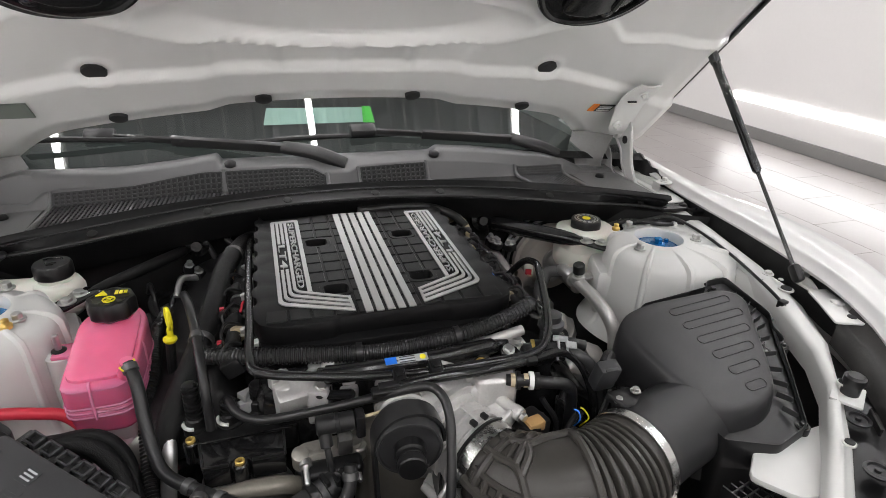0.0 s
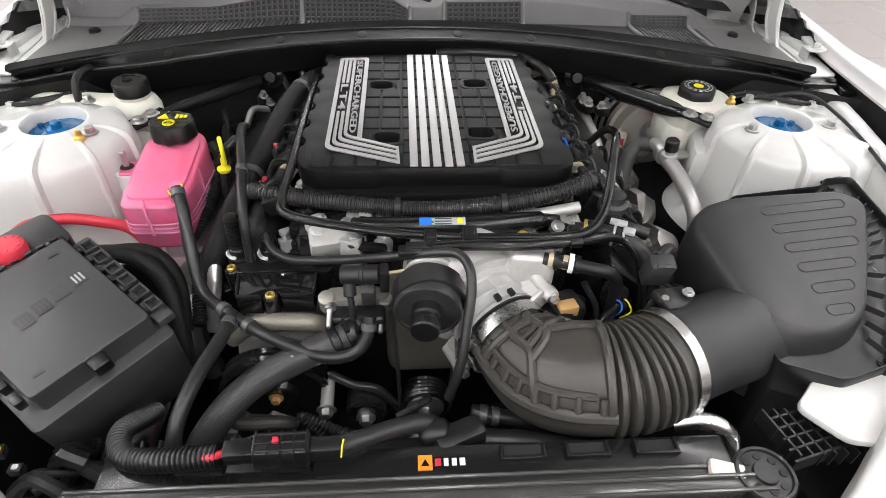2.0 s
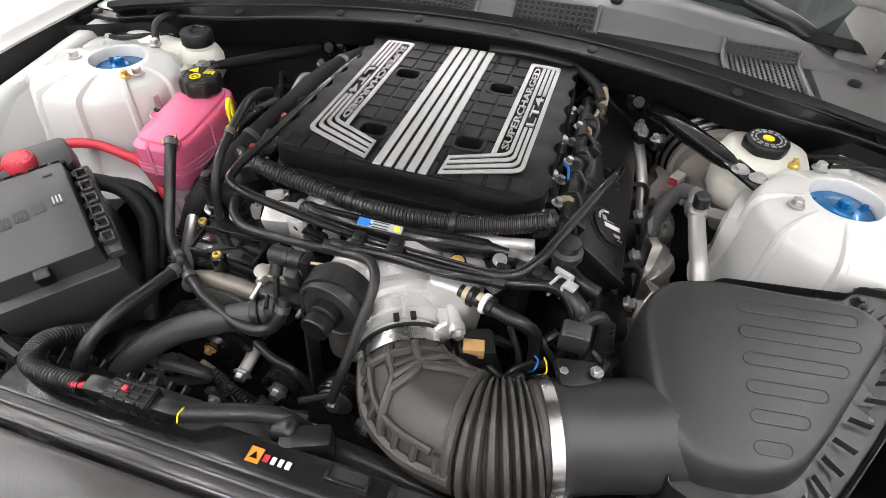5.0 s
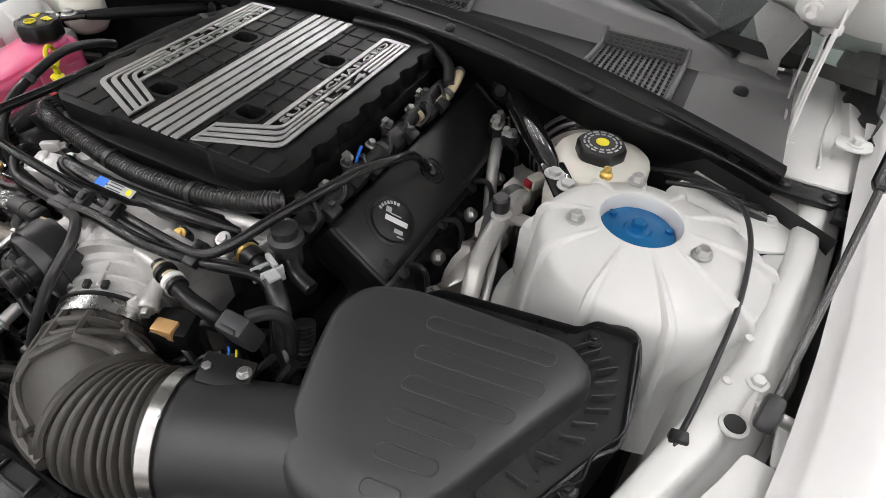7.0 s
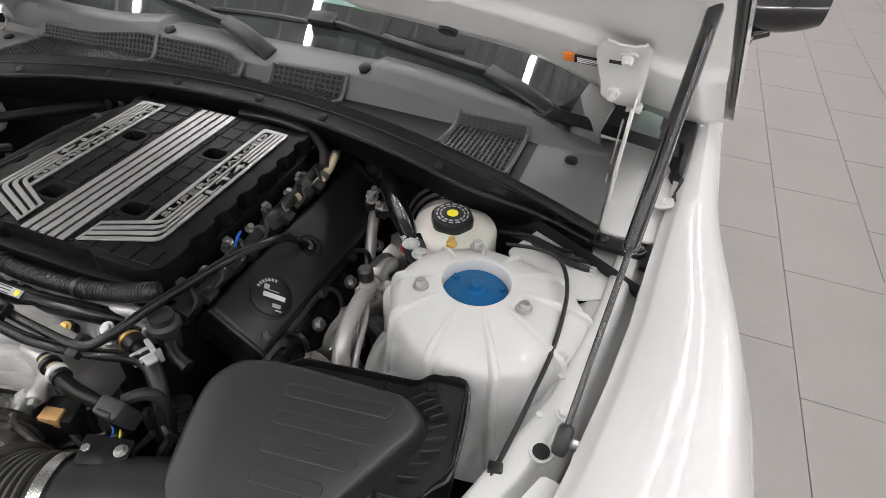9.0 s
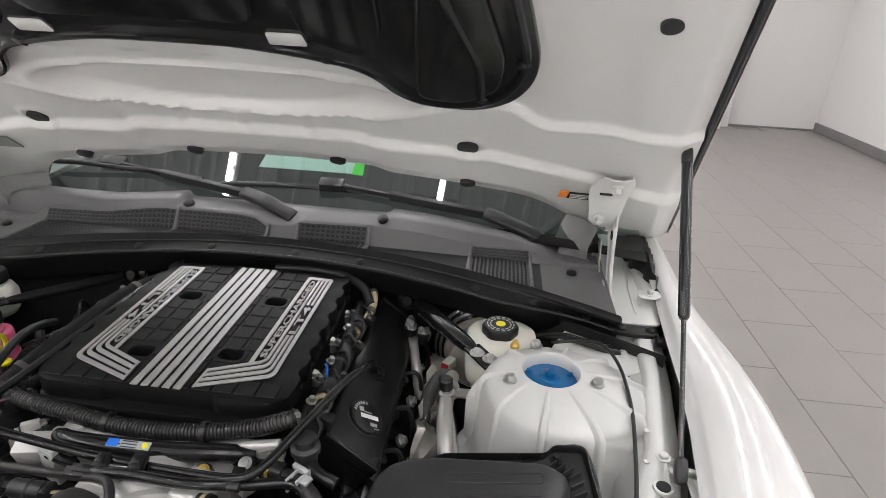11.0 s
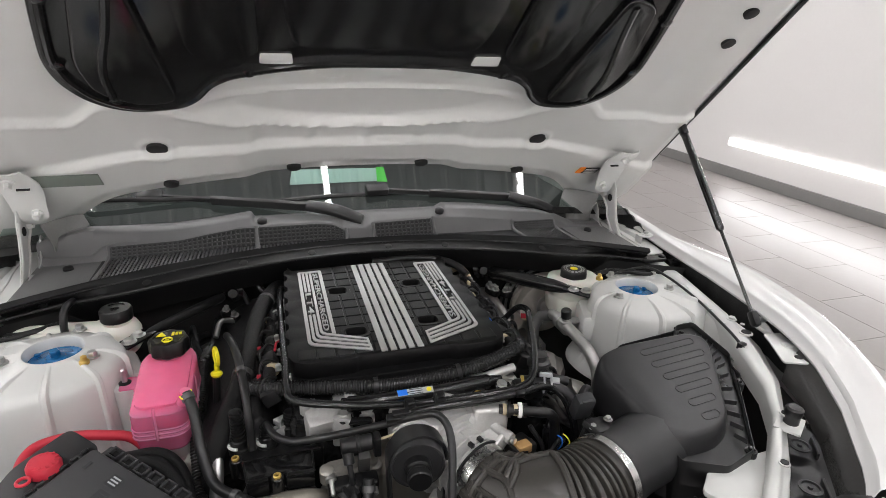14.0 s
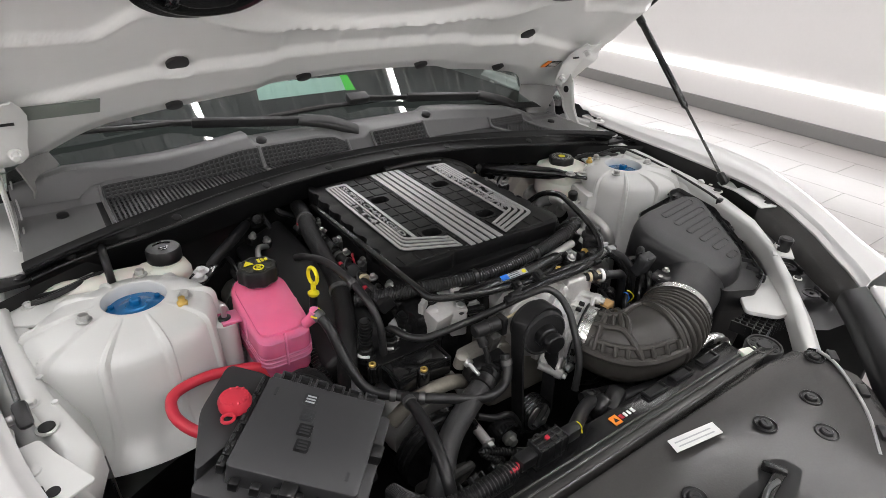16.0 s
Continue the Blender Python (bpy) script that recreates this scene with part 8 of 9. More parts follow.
bm = bmesh.new()
lathe(bm, [(0.026, -0.004), (0.026, 0.0015), (0.018, 0.0018), (0.016, -0.002), (0.010, -0.002), (0.010, 0.006), (0.006, 0.008)], (0.279, 0.058, 0.799), nv, 28)
solid("vent_port", bm, GLOSS_BK, "black vent port on the valve cover", "port")

# print on the caps
bc = bpy.data.objects["brake_reservoir"]
bcap = [c for c in bc.children if c.name.startswith("cap")][0]
part("badge", lathe(bmesh.new(), [(0.0088, 0.8770), (0.0088, 0.8780), (0.002, 0.8784)], (0.492, 0.136, 0), (0, 0, 1), 24), YELLOW, bcap, "yellow centre badge")
for k in range(14):
    a = math.tau * k / 14
    for rr, ww in ((0.0185, 0.0055), (0.0240, 0.0070)):
        bm = bmesh.new()
        box(bm, (0.492 + rr * math.cos(a), 0.136 + rr * math.sin(a), 0.8772), (0.0022, ww, 0.0008), Matrix.Rotation(a, 4, "Z"))
        part("print_mark", bm, lgrey, bcap)
ct = bpy.data.objects["coolant_tank"]
ccap = [c for c in ct.children if c.name.startswith("cap")][0]
bm = bmesh.new()
plate(bm, [(-0.020, 0.004), (-0.004, 0.004), (-0.012, 0.018)], Matrix.Translation((-0.391, -0.027, 0.8965)), 0.0016)
part("warning_mark", bm, YELLOW, ccap, "yellow warning triangle")
bm = bmesh.new()
rings(bm, along([Vector((-0.391 + 0.008 * math.cos(math.tau * k / 20), -0.037 + 0.008 * math.sin(math.tau * k / 20), 0.8972)) for k in range(21)], 0.0012, 6), False)
box(bm, (-0.391, -0.037, 0.8972), (0.014, 0.002, 0.001), Matrix.Rotation(0.7, 4, "Z"))
box(bm, (-0.391, -0.037, 0.8972), (0.006, 0.006, 0.001))
part("warning_mark", bm, YELLOW, ccap, "yellow round symbol")
bm = bmesh.new()
for k in range(3):
    box(bm, (-0.384 + 0.006 * k, -0.017, 0.8972), (0.0045, 0.012 - 0.002 * k, 0.001))
part("warning_mark", bm, YELLOW, ccap, "yellow booklet symbol")
# outlet and stud beside the tank
part("outlet", tube(bmesh.new(), [(-0.362, -0.150, 0.842), (-0.354, -0.162, 0.858), (-0.351, -0.166, 0.872)], 0.009, 14), PINK_PALE, ct)
part("outlet_clip", tube(bmesh.new(), [(-0.360, -0.170, 0.866), (-0.353, -0.178, 0.866), (-0.344, -0.171, 0.868), (-0.344, -0.162, 0.871)], 0.0016, 8), YELLOW, ct, "yellow wire clip")
part("mount_ear", box(bmesh.new(), (-0.452, -0.058, 0.832), (0.035, 0.035, 0.006), None, 0.002), PINK_PALE, ct)
ms = thing("tank_stud", (-0.462, -0.058, 0.76), "white mounting post with a steel stud", "stud")
part("post", lathe(bmesh.new(), [(0.020, 0.70), (0.019, 0.828), (0.014, 0.832)], (-0.462, -0.058, 0), (0, 0, 1), 24), PAINT_IN, ms)
part("grommet", lathe(bmesh.new(), [(0.010, 0.832), (0.010, 0.836), (0.006, 0.838)], (-0.462, -0.058, 0), (0, 0, 1), 18), BLACK_PL, ms)
part("stud", lathe(bmesh.new(), [(0.0045, 0.838), (0.0045, 0.860), (0.003, 0.862)], (-0.462, -0.058, 0), (0, 0, 1), 14), STEEL, ms)
# washer hose in front of the washer tank
hose("washer_hose", [(-0.592, 0.185, 0.888), (-0.594, 0.150, 0.892), (-0.594, 0.125, 0.884), (-0.594, 0.115, 0.85), (-0.594, 0.112, 0.80)], 0.0068, RUBBER, "short black hose before the washer tank", "hose")
wt = bpy.data.objects["washer_tank"]
wcap = [c for c in wt.children if c.name.startswith("cap")][0]
bm = bmesh.new()
rings(bm, along([Vector((-0.505 + 0.016 * math.cos(a), 0.128 + 0.012 * math.sin(a), 0.8935)) for a in [0.5 + 2.1 * k / 12 for k in range(13)]], 0.0014, 6), False)
box(bm, (-0.505, 0.120, 0.8935), (0.016, 0.003, 0.002))
box(bm, (-0.505, 0.114, 0.8935), (0.010, 0.003, 0.002))
part("embossed_mark", bm, GLOSS_BK, wcap)

# fuse box extras
cov = [c for c in fuse.children if c.name.startswith("cover")][0]
for i, (ux, uy) in enumerate(((0.062, 0.022), (0.066, 0.046), (0.070, 0.068), (0.074, 0.090))):
    bm = bmesh.new()
    plate(bm, rounded([(ux - 0.009, uy - 0.009), (ux + 0.009, uy - 0.009), (ux + 0.009, uy + 0.009), (ux - 0.009, uy + 0.009)], 0.002, 2), FB @ Matrix.Translation((0, 0, 0.0002)), 0.0006)
    part("embossed_mark", bm, BLACK_PL if i > 1 else dgrey, cov, "small embossed square")
    for q_ in range(3):
        bm = bmesh.new()
        plate(bm, [(ux - 0.006, uy - 0.006 + 0.0045 * q_), (ux + 0.006, uy - 0.006 + 0.0045 * q_), (ux + 0.006, uy - 0.004 + 0.0045 * q_), (ux - 0.006, uy - 0.004 + 0.0045 * q_)], FB @ Matrix.Translation((0, 0, 0.0007)), 0.0006)
        part("print_mark", bm, lgrey if i == 0 else dgrey, cov)
bm = bmesh.new()
plate(bm, rounded([(-0.062, -0.012), (-0.004, -0.012), (-0.004, wy * 0.62), (-0.03, wy + 0.01), (-0.062, wy * 0.5)], 0.012, 3), FB @ Matrix.Translation((0, 0, -0.05)), 0.035, 0.006, 2)
part("terminal_cover", bm, GREY_PL, fuse)
for k in range(7):
    bm = bmesh.new()
    q = FB @ Vector((wx * (0.10 + 0.13 * k), -0.007, -0.022))
    box(bm, q, (0.010, 0.010, 0.018), FB.to_3x3().to_4x4(), 0.0015)
    part("latch_rib", bm, BLACK_PL, fuse)
for q in (FB @ Vector((wx + 0.006, wy * 0.5, -0.012)), FB @ Vector((wx * 0.5, wy + 0.008, -0.012))):
    bm = bmesh.new()
    box(bm, q, (0.020, 0.020, 0.020), FB.to_3x3().to_4x4(), 0.003)
    part("latch", bm, BLACK_PL, fuse)
cap_ring = [Vector((-0.529 + 0.0075 * math.cos(a), -0.305 + 0.0075 * math.sin(a), 0.860)) for a in [math.tau * k / 18 for k in range(19)]]
bm = bmesh.new()
rings(bm, along(cap_ring, 0.0022, 8), False)
part("cap_tab", bm, RED, fuse, "red loop tab")
for k in range(9):
    q = FB @ Vector((-0.006, wy * (0.06 + 0.11 * k), -0.016))
    lt = part("edge_clip", box(bmesh.new(), q, (0.010, 0.014 if k % 3 else 0.022, 0.020), FB.to_3x3().to_4x4(), 0.002), BLACK_PL, fuse)
    part("clip_lip", box(bmesh.new(), FB @ Vector((-0.008, wy * (0.06 + 0.11 * k), -0.004)), (0.004, 0.010, 0.004), FB.to_3x3().to_4x4(), 0.0008, 1), GREY_PL, lt)
for k in range(6):
    q = FB @ Vector((wx * (0.10 + 0.16 * k), wy + 0.009, -0.020))
    part("edge_clip", box(bmesh.new(), q, (0.012, 0.010, 0.018), FB.to_3x3().to_4x4(), 0.002), BLACK_PL, fuse)
R3 = FB.to_3x3().to_4x4()
for k in range(6):
    lx = wx * (0.12 + 0.15 * k)
    bm = bmesh.new()
    for ox, oy, sx, sy in ((-0.0075, 0, 0.003, 0.016), (0.0075, 0, 0.003, 0.016), (0, -0.0068, 0.018, 0.0026), (0, 0.0068, 0.018, 0.0026)):
        box(bm, FB @ Vector((lx + ox, -0.015 + oy, -0.016)), (sx, sy, 0.008), R3, 0.0006, 1)
    lw = part("latch_window", bm, FUSE_PL, fuse)
    part("window_floor", box(bmesh.new(), FB @ Vector((lx, -0.015, -0.020)), (0.013, 0.012, 0.002), R3), DARK, lw, "dark latch opening")
part("side_ledge", box(bmesh.new(), FB @ Vector((wx * 0.5, -0.014, -0.030)), (wx * 1.02, 0.022, 0.016), R3, 0.003), FUSE_PL, fuse)
for px, py in ((0.10, 0.16), (0.88, 0.84)):
    part("arrow_mark", box(bmesh.new(), FB @ Vector((wx * px, wy * py, 0.0004)), (0.004, 0.012, 0.001), FB.to_3x3().to_4x4()), dgrey, cov)

# ---- front end ----
rad = thing("radiator_support", (0, -0.52, 0.5), "black radiator support beam across the front of the bay", "radiator support")
part("beam", box(bmesh.new(), (-0.03, -0.513, 0.735), (0.66, 0.046, 0.036), None, 0.005), SATIN_BK, rad)
for x in (-0.26, -0.17, 0.075, 0.145, 0.22):
    bm = bmesh.new()
    box(bm, (x, -0.512, 0.754), (0.045, 0.004, 0.010), None, 0.001)
    box(bm, (x - 0.022, -0.505, 0.754), (0.004, 0.018, 0.010), None, 0.001)
    box(bm, (x + 0.022, -0.505, 0.754), (0.004, 0.018, 0.010), None, 0.001)
    part("pocket", bm, BLACK_PL, rad)
    part("pocket_floor", box(bmesh.new(), (x, -0.503, 0.7535), (0.040, 0.014, 0.002)), DARK, rad, "dark pocket")
bm = bmesh.new()
box(bm, (-0.03, -0.543, 0.745), (0.70, 0.014, 0.050), None, 0.004)
part("seal_rib", bm, RUBBER, rad)
bm = bmesh.new()
box(bm, (-0.03, -0.560, 0.752), (0.71, 0.016, 0.052), None, 0.005)
part("seal_rib", bm, SHIELD, rad)
bm = bmesh.new()
box(bm, (-0.03, -0.530, 0.52), (0.76, 0.05, 0.38), None, 0.01)
part("radiator_core", bm, DARK, rad)
bm = bmesh.new()
box(bm, (-0.015, -0.472, 0.742), (0.035, 0.028, 0.035), Matrix.Rotation(-0.3, 4, "Y"), 0.010, 3)
box(bm, (0.01, -0.475, 0.735), (0.06, 0.03, 0.04), Matrix.Rotation(0.4, 4, "Z"), 0.008)
part("fan_shroud_corner", bm, BLACK_PL, rad)
part("fan_shroud", box(bmesh.new(), (0.0, -0.470, 0.60), (0.66, 0.05, 0.22), None, 0.02), BLACK_PL, rad)
bm = bmesh.new()
box(bm, (-0.029, -0.512, 0.7540), (0.015, 0.017, 0.0015))
part("warning_label", bm, ORANGE, rad, "orange warning label")
for k, (w, m_) in enumerate(((0.008, RED), (0.006, WHITE_LB), (0.006, WHITE_LB), (0.007, WHITE_LB))):
    bm = bmesh.new()
    box(bm, (-0.0155 + 0.0085 * k, -0.512, 0.7540), (w * 0.85, 0.0085, 0.0015), None, 0.0004, 1)
    part("warning_symbol", bm, m_, rad, "small printed safety symbol")

bm = bmesh.new()
plate(bm, [(-0.0335, -0.516), (-0.0245, -0.516), (-0.029, -0.508)], Matrix.Translation((0, 0, 0.7548)), 0.0004)
part("warning_symbol", bm, GLOSS_BK, rad, "black warning triangle")
for y_, z_, r_ in ((-0.537, 0.770, 0.0022), (-0.5505, 0.771, 0.0020), (-0.5525, 0.7785, 0.0024), (-0.5675, 0.7785, 0.0024)):
    bm = bmesh.new()
    tube(bm, [(-0.375, y_, z_), (-0.03, y_, z_ + 0.0005), (0.315, y_, z_)], r_, 8, 2)
    part("edge_bead", bm, SHIELD, rad)

shield = thing("front_shield", (0, -0.68, 0.74), "satin black plastic shield ahead of the radiator", "shield")
bm = bmesh.new()
loops = []
for k in range(41):
    x = -0.46 + 0.80 * k / 40
    yf = -0.86 + 0.55 * x * x + 0.55 * max(0, x - 0.18)
    yb = -0.574 - 0.10 * max(0, x - 0.26)
    loops.append([(x, yb, 0.745), (x, yb - 0.003, 0.774), (x, yb - 0.012, 0.780), (x, yb * 0.62 + yf * 0.38, 0.790), (x, yb * 0.2 + yf * 0.8, 0.792), (x, yf, 0.782), (x, yf - 0.006, 0.73)])
rings(bm, loops, False, False)
part("panel", bm, SHIELD, shield, angle=50)
for x, y in ((0.225, -0.667), (0.112, -0.657), (0.171, -0.714), (0.332, -0.622), (-0.083, -0.673), (-0.22, -0.68), (-0.34, -0.63)):
    bm = bmesh.new()
    lathe(bm, [(0.0165, 0), (0.0165, 0.0022), (0.0150, 0.0030), (0.0128, 0.0008), (0.0095, 0.0004), (0.0085, 0.0040), (0.0070, 0.0052), (0.003, 0.0052)], (x, y, 0.7895), (0, 0, 1), 24)
    pin_ = part("push_pin", bm, BLACK_PL, shield)
    part("pin_slot", box(bmesh.new(), (x, y, 0.7947), (0.008, 0.0016, 0.0008), Matrix.Rotation(x * 9, 4, "Z")), DARK, pin_)
bm = bmesh.new()
plate(bm, [(-0.040, -0.618), (0.045, -0.632), (0.050, -0.612), (-0.034, -0.598)], Matrix.Translation((0, 0, 0.7905)), 0.0014)
lb2 = part("label", bm, WHITE_LB, shield, "white printed label")
for k in range(2):
    bm = bmesh.new()
    plate(bm, [(-0.03, -0.6145 + 0.007 * k), (0.036, -0.6255 + 0.007 * k), (0.036, -0.6235 + 0.007 * k), (-0.03, -0.6125 + 0.007 * k)], Matrix.Translation((0, 0, 0.7917)), 0.0005)
    part("print_line", bm, lgrey, lb2)
bm = bmesh.new()
plate(bm, rounded([(-0.07, -0.745), (-0.02, -0.755), (0.03, -0.742), (0.075, -0.728), (0.068, -0.700), (0.03, -0.690), (0.012, -0.704), (-0.03, -0.700), (-0.06, -0.715)], 0.008, 3), Matrix.Translation((0, 0, 0.7905)), 0.0012)
rc = part("latch_recess", bm, DARK, shield, "dark hood latch opening")
bm = bmesh.new()
box(bm, (0.0, -0.722, 0.797), (0.085, 0.014, 0.010), Matrix.Rotation(0.18, 4, "Z"), 0.003)
box(bm, (0.035, -0.708, 0.799), (0.012, 0.030, 0.012), Matrix.Rotation(0.5, 4, "Z"), 0.003)
part("latch_bar", bm, SATIN_BK, rc)
bm = bmesh.new()
tube(bm, [(-0.03, -0.728, 0.803), (-0.01, -0.722, 0.807), (0.015, -0.722, 0.804)], 0.0035, 8)
part("latch_hook", bm, DULL, rc)
# headlamp edge, rubber trim and corner brackets
for side in (1, -1):
    hd = thing("headlamp", (side * 0.62, -0.62, 0.70), "dark headlamp housing beside the front shield", "headlamp", "headlamps")
    bm = bmesh.new()
    loops = []
    for k in range(33):
        y = -0.30 - 0.30 * k / 32
        x, t = lip_x(y), k / 32
        loops.append([(side * (x + o_ * 0.75), y, lip_z(y) + z_) for o_, z_ in ((-0.046, -0.085), (-0.042, -0.050), (-0.036, -0.038), (-0.016, -0.020), (-0.008, -0.016), (0.004, -0.020), (0.02, -0.05))])
    rings(bm, loops, False, False)
    part("trim_edge", bm, SHIELD, hd, "curved black edge trim", angle=50)
    bm = bmesh.new()
    loops = []
    for k in range(13):
        t = k / 12
        y = -0.300 - 0.30 * t
        x = lip_x(y) - 0.030
        xi, yi = 0.690 - 0.23 * t, -0.29 - 0.28 * t
        loops.append([(side * xi, yi, 0.782 - 0.02 * t), (side * (xi * 0.5 + x * 0.5), (y + yi) / 2, 0.785 - 0.02 * t + 0.006 * math.sin(t * 11)), (side * x, y, 0.792 - 0.02 * t)])
    rings(bm, loops, False, False)
    tray = part("housing_top", bm, BLACK_PL, hd)
    for bx, by in ((0.655, -0.375), (0.605, -0.44), (0.54, -0.52)):
        bm = bmesh.new()
        lathe(bm, [(0.016, 0), (0.017, 0.003), (0.013, 0.004), (0.012, 0.001), (0.004, 0.001), (0.004, 0.005)], (side * bx, by, 0.786), (0, 0, 1), 20)
        part("round_boss", bm, GREY_PL, tray)
        part("tray_web", box(bmesh.new(), (side * (bx + 0.02), by - 0.01, 0.786), (0.004, 0.045, 0.012), Matrix.Rotation(side * -0.6, 4, "Z"), 0.001), BLACK_PL, tray)
    bst = thing("hood_bumper", (side * 0.586, -0.418, 0.82), "black rubber hood bumper on a white bracket", "bumper stop", "hood bumpers")
    bm = bmesh.new()
    lathe(bm, [(0.012, 0), (0.012, 0.014), (0.014, 0.017), (0.014, 0.027), (0.010, 0.030)], (side * 0.590, -0.425, 0.826), (0, 0, 1), 20)
    part("stop", bm, RUBBER, bst)
    bm = bmesh.new()
    box(bm, (side * 0.588, -0.425, 0.823), (0.052, 0.040, 0.005), Matrix.Rotation(side * 0.6, 4, "Z"), 0.002)
    part("bracket", bm, PAINT_IN, bst)
    if side < 0:
        continue
    cb = thing("corner_bracket", (side * 0.47, -0.48, 0.74), "white painted corner bracket ahead of the air box", "bracket", "corner brackets")
    bm = bmesh.new()
    o_ = [(0.385, -0.475), (0.43, -0.435), (0.50, -0.43), (0.56, -0.425), (0.53, -0.49), (0.48, -0.53), (0.42, -0.52)]
    plate(bm, rounded([(side * x, y) for x, y in o_], 0.01, 2), Matrix.Translation((0, 0, 0.768)), 0.010, 0.003)
    part("plate", bm, PAINT_IN, cb)
    ri = thing("radiator_isolator", (side * 0.31, -0.552, 0.74), "black rubber radiator isolator with a spoked top", "isolator", "radiator isolators")
    bm = bmesh.new()
    lathe(bm, [(0.030, 0.740), (0.031, 0.775), (0.029, 0.780), (0.026, 0.780), (0.025, 0.777), (0.013, 0.777), (0.012, 0.781), (0.006, 0.781)], (side * 0.310, -0.552, 0), (0, 0, 1), 32)
    iso = part("cup", bm, RUBBER, ri)
    for k in range(8):
        a = math.tau * k / 8
        part("opening", lathe(bmesh.new(), [(0.0042, 0), (0.0042, 0.0012)], (side * 0.310 + 0.019 * math.cos(a), -0.552 + 0.019 * math.sin(a), 0.7768), (0, 0, 1), 12), DARK, iso)
    bm = bmesh.new()
    box(bm, (side * 0.275, -0.545, 0.772), (0.035, 0.018, 0.012), Matrix.Rotation(side * -0.3, 4, "Z"), 0.003)
    part("clip", bm, WHITE_PL, ri, "pale plastic clip")
# edge trim running on round the front, and the white bumper beside it
for side in (1, -1):
    rim = [(0.540, -0.600, 0.851), (0.486, -0.650, 0.842), (0.426, -0.700, 0.832), (0.362, -0.750, 0.822), (0.292, -0.800, 0.812), (0.216, -0.850, 0.803), (0.10, -0.905, 0.797)]
    line = curve_points([(side * x, y, z) for x, y, z in rim], 8)
    bc_ = thing("bumper_cover", (side * 0.5, -0.75, 0.6), "glossy white front bumper cover beside the shield", "bumper", "bumper covers")
    skin, trim_ = [], []
    for i, p in enumerate(line):
        t = (line[min(i + 1, len(line) - 1)] - line[max(i - 1, 0)]).normalized()
        n = Vector((t.y, -t.x, 0)).normalized() * (1 if Vector((t.y, -t.x, 0)).dot(Vector((side, -0.6, 0))) > 0 else -1)
        skin.append([p + n * o_ + Vector((0, 0, z_)) for o_, z_ in ((0.006, -0.040), (0.006, -0.006), (0.010, 0.0), (0.040, 0.0), (0.090, -0.016), (0.130, -0.050), (0.150, -0.11), (0.155, -0.30))])
        trim_.append([p + n * o_ + Vector((0, 0, z_)) for o_, z_ in ((-0.040, -0.050), (-0.038, -0.026), (-0.033, -0.018), (-0.010, -0.007), (-0.002, -0.004), (0.004, -0.008), (0.004, -0.040))])
    bm = bmesh.new()
    rings(bm, skin, False, False)
    ob = part("skin", bm, PAINT, bc_, angle=60)
    bm = bmesh.new()
    rings(bm, trim_, False, False)
    part("edge_trim", bm, BLACK_PL, bc_, "broad black rubber edge trim", angle=50)
    bm = bmesh.new()
    tube(bm, [(side * x, y, z) for x, y, z in ((0.345, -0.620, 0.797), (0.338, -0.648, 0.796), (0.305, -0.690, 0.794), (0.255, -0.735, 0.792), (0.19, -0.775, 0.790))], 0.0028, 8, 6)
    ed_ = part("panel_edge", bm, STEEL_W, bc_, "pale painted panel edge")
    for x, y in ((0.352, -0.640), (0.302, -0.706), (0.232, -0.762)):
        part("clip", box(bmesh.new(), (side * x, y, 0.796), (0.026, 0.014, 0.008), Matrix.Rotation(side * 0.7, 4, "Z"), 0.002), BLACK_PL, bc_)

# lattice guide below the air box
lg = thing("air_guide", (0.40, -0.495, 0.72), "black plastic lattice guide below the air box", "air guide")
for k in range(7):
    part("slat", box(bmesh.new(), (0.362 + 0.013 * k, -0.497, 0.752), (0.0025, 0.06, 0.022), Matrix.Rotation(0.25, 4, "Z")), BLACK_PL, lg, smooth=False)
for k in range(5):
    part("slat", box(bmesh.new(), (0.40, -0.522 + 0.013 * k, 0.752), (0.085, 0.0025, 0.022), Matrix.Rotation(0.25, 4, "Z")), BLACK_PL, lg, smooth=False)
hose("cooler_pipe", [(0.255, -0.468, 0.742), (0.285, -0.470, 0.748), (0.312, -0.478, 0.742), (0.325, -0.488, 0.715), (0.328, -0.49, 0.64)], 0.0105, ALU_SM, "bare aluminium pipe under the intake duct", "pipe")

# door mirrors
for side in (1, -1):
    mr = thing("door_mirror", (side * 0.86, 0.85, 0.95), "gloss black door mirror", "mirror", "door mirrors")
    bm = bmesh.new()
    loops = []
    for k in range(9):
        t = k / 8
        x = 0.865 + 0.155 * t
        h = 0.058 * math.sin(math.pi * (0.18 + 0.62 * t)) ** 0.5
        dd = 0.05 * math.sin(math.pi * (0.2 + 0.55 * t)) ** 0.7
        loops.append([(side * x, 0.84 + dd * math.cos(a) * 1.0 + 0.03 * t, 1.055 + 0.012 * t + h * math.sin(a)) for a in [math.tau * j / 20 for j in range(20)]])
    rings(bm, loops)
    part("shell", bm, GLOSS_BK, mr, angle=60)
    bm = bmesh.new()
    tube(bm, [(side * 0.83, 0.83, 0.955), (side * 0.875, 0.835, 0.985), (side * 0.93, 0.845, 1.008)], [0.028] * 6 + [0.022] * 6 + [0.014] * 5, 14)
    part("stalk", bm, GLOSS_BK, mr)

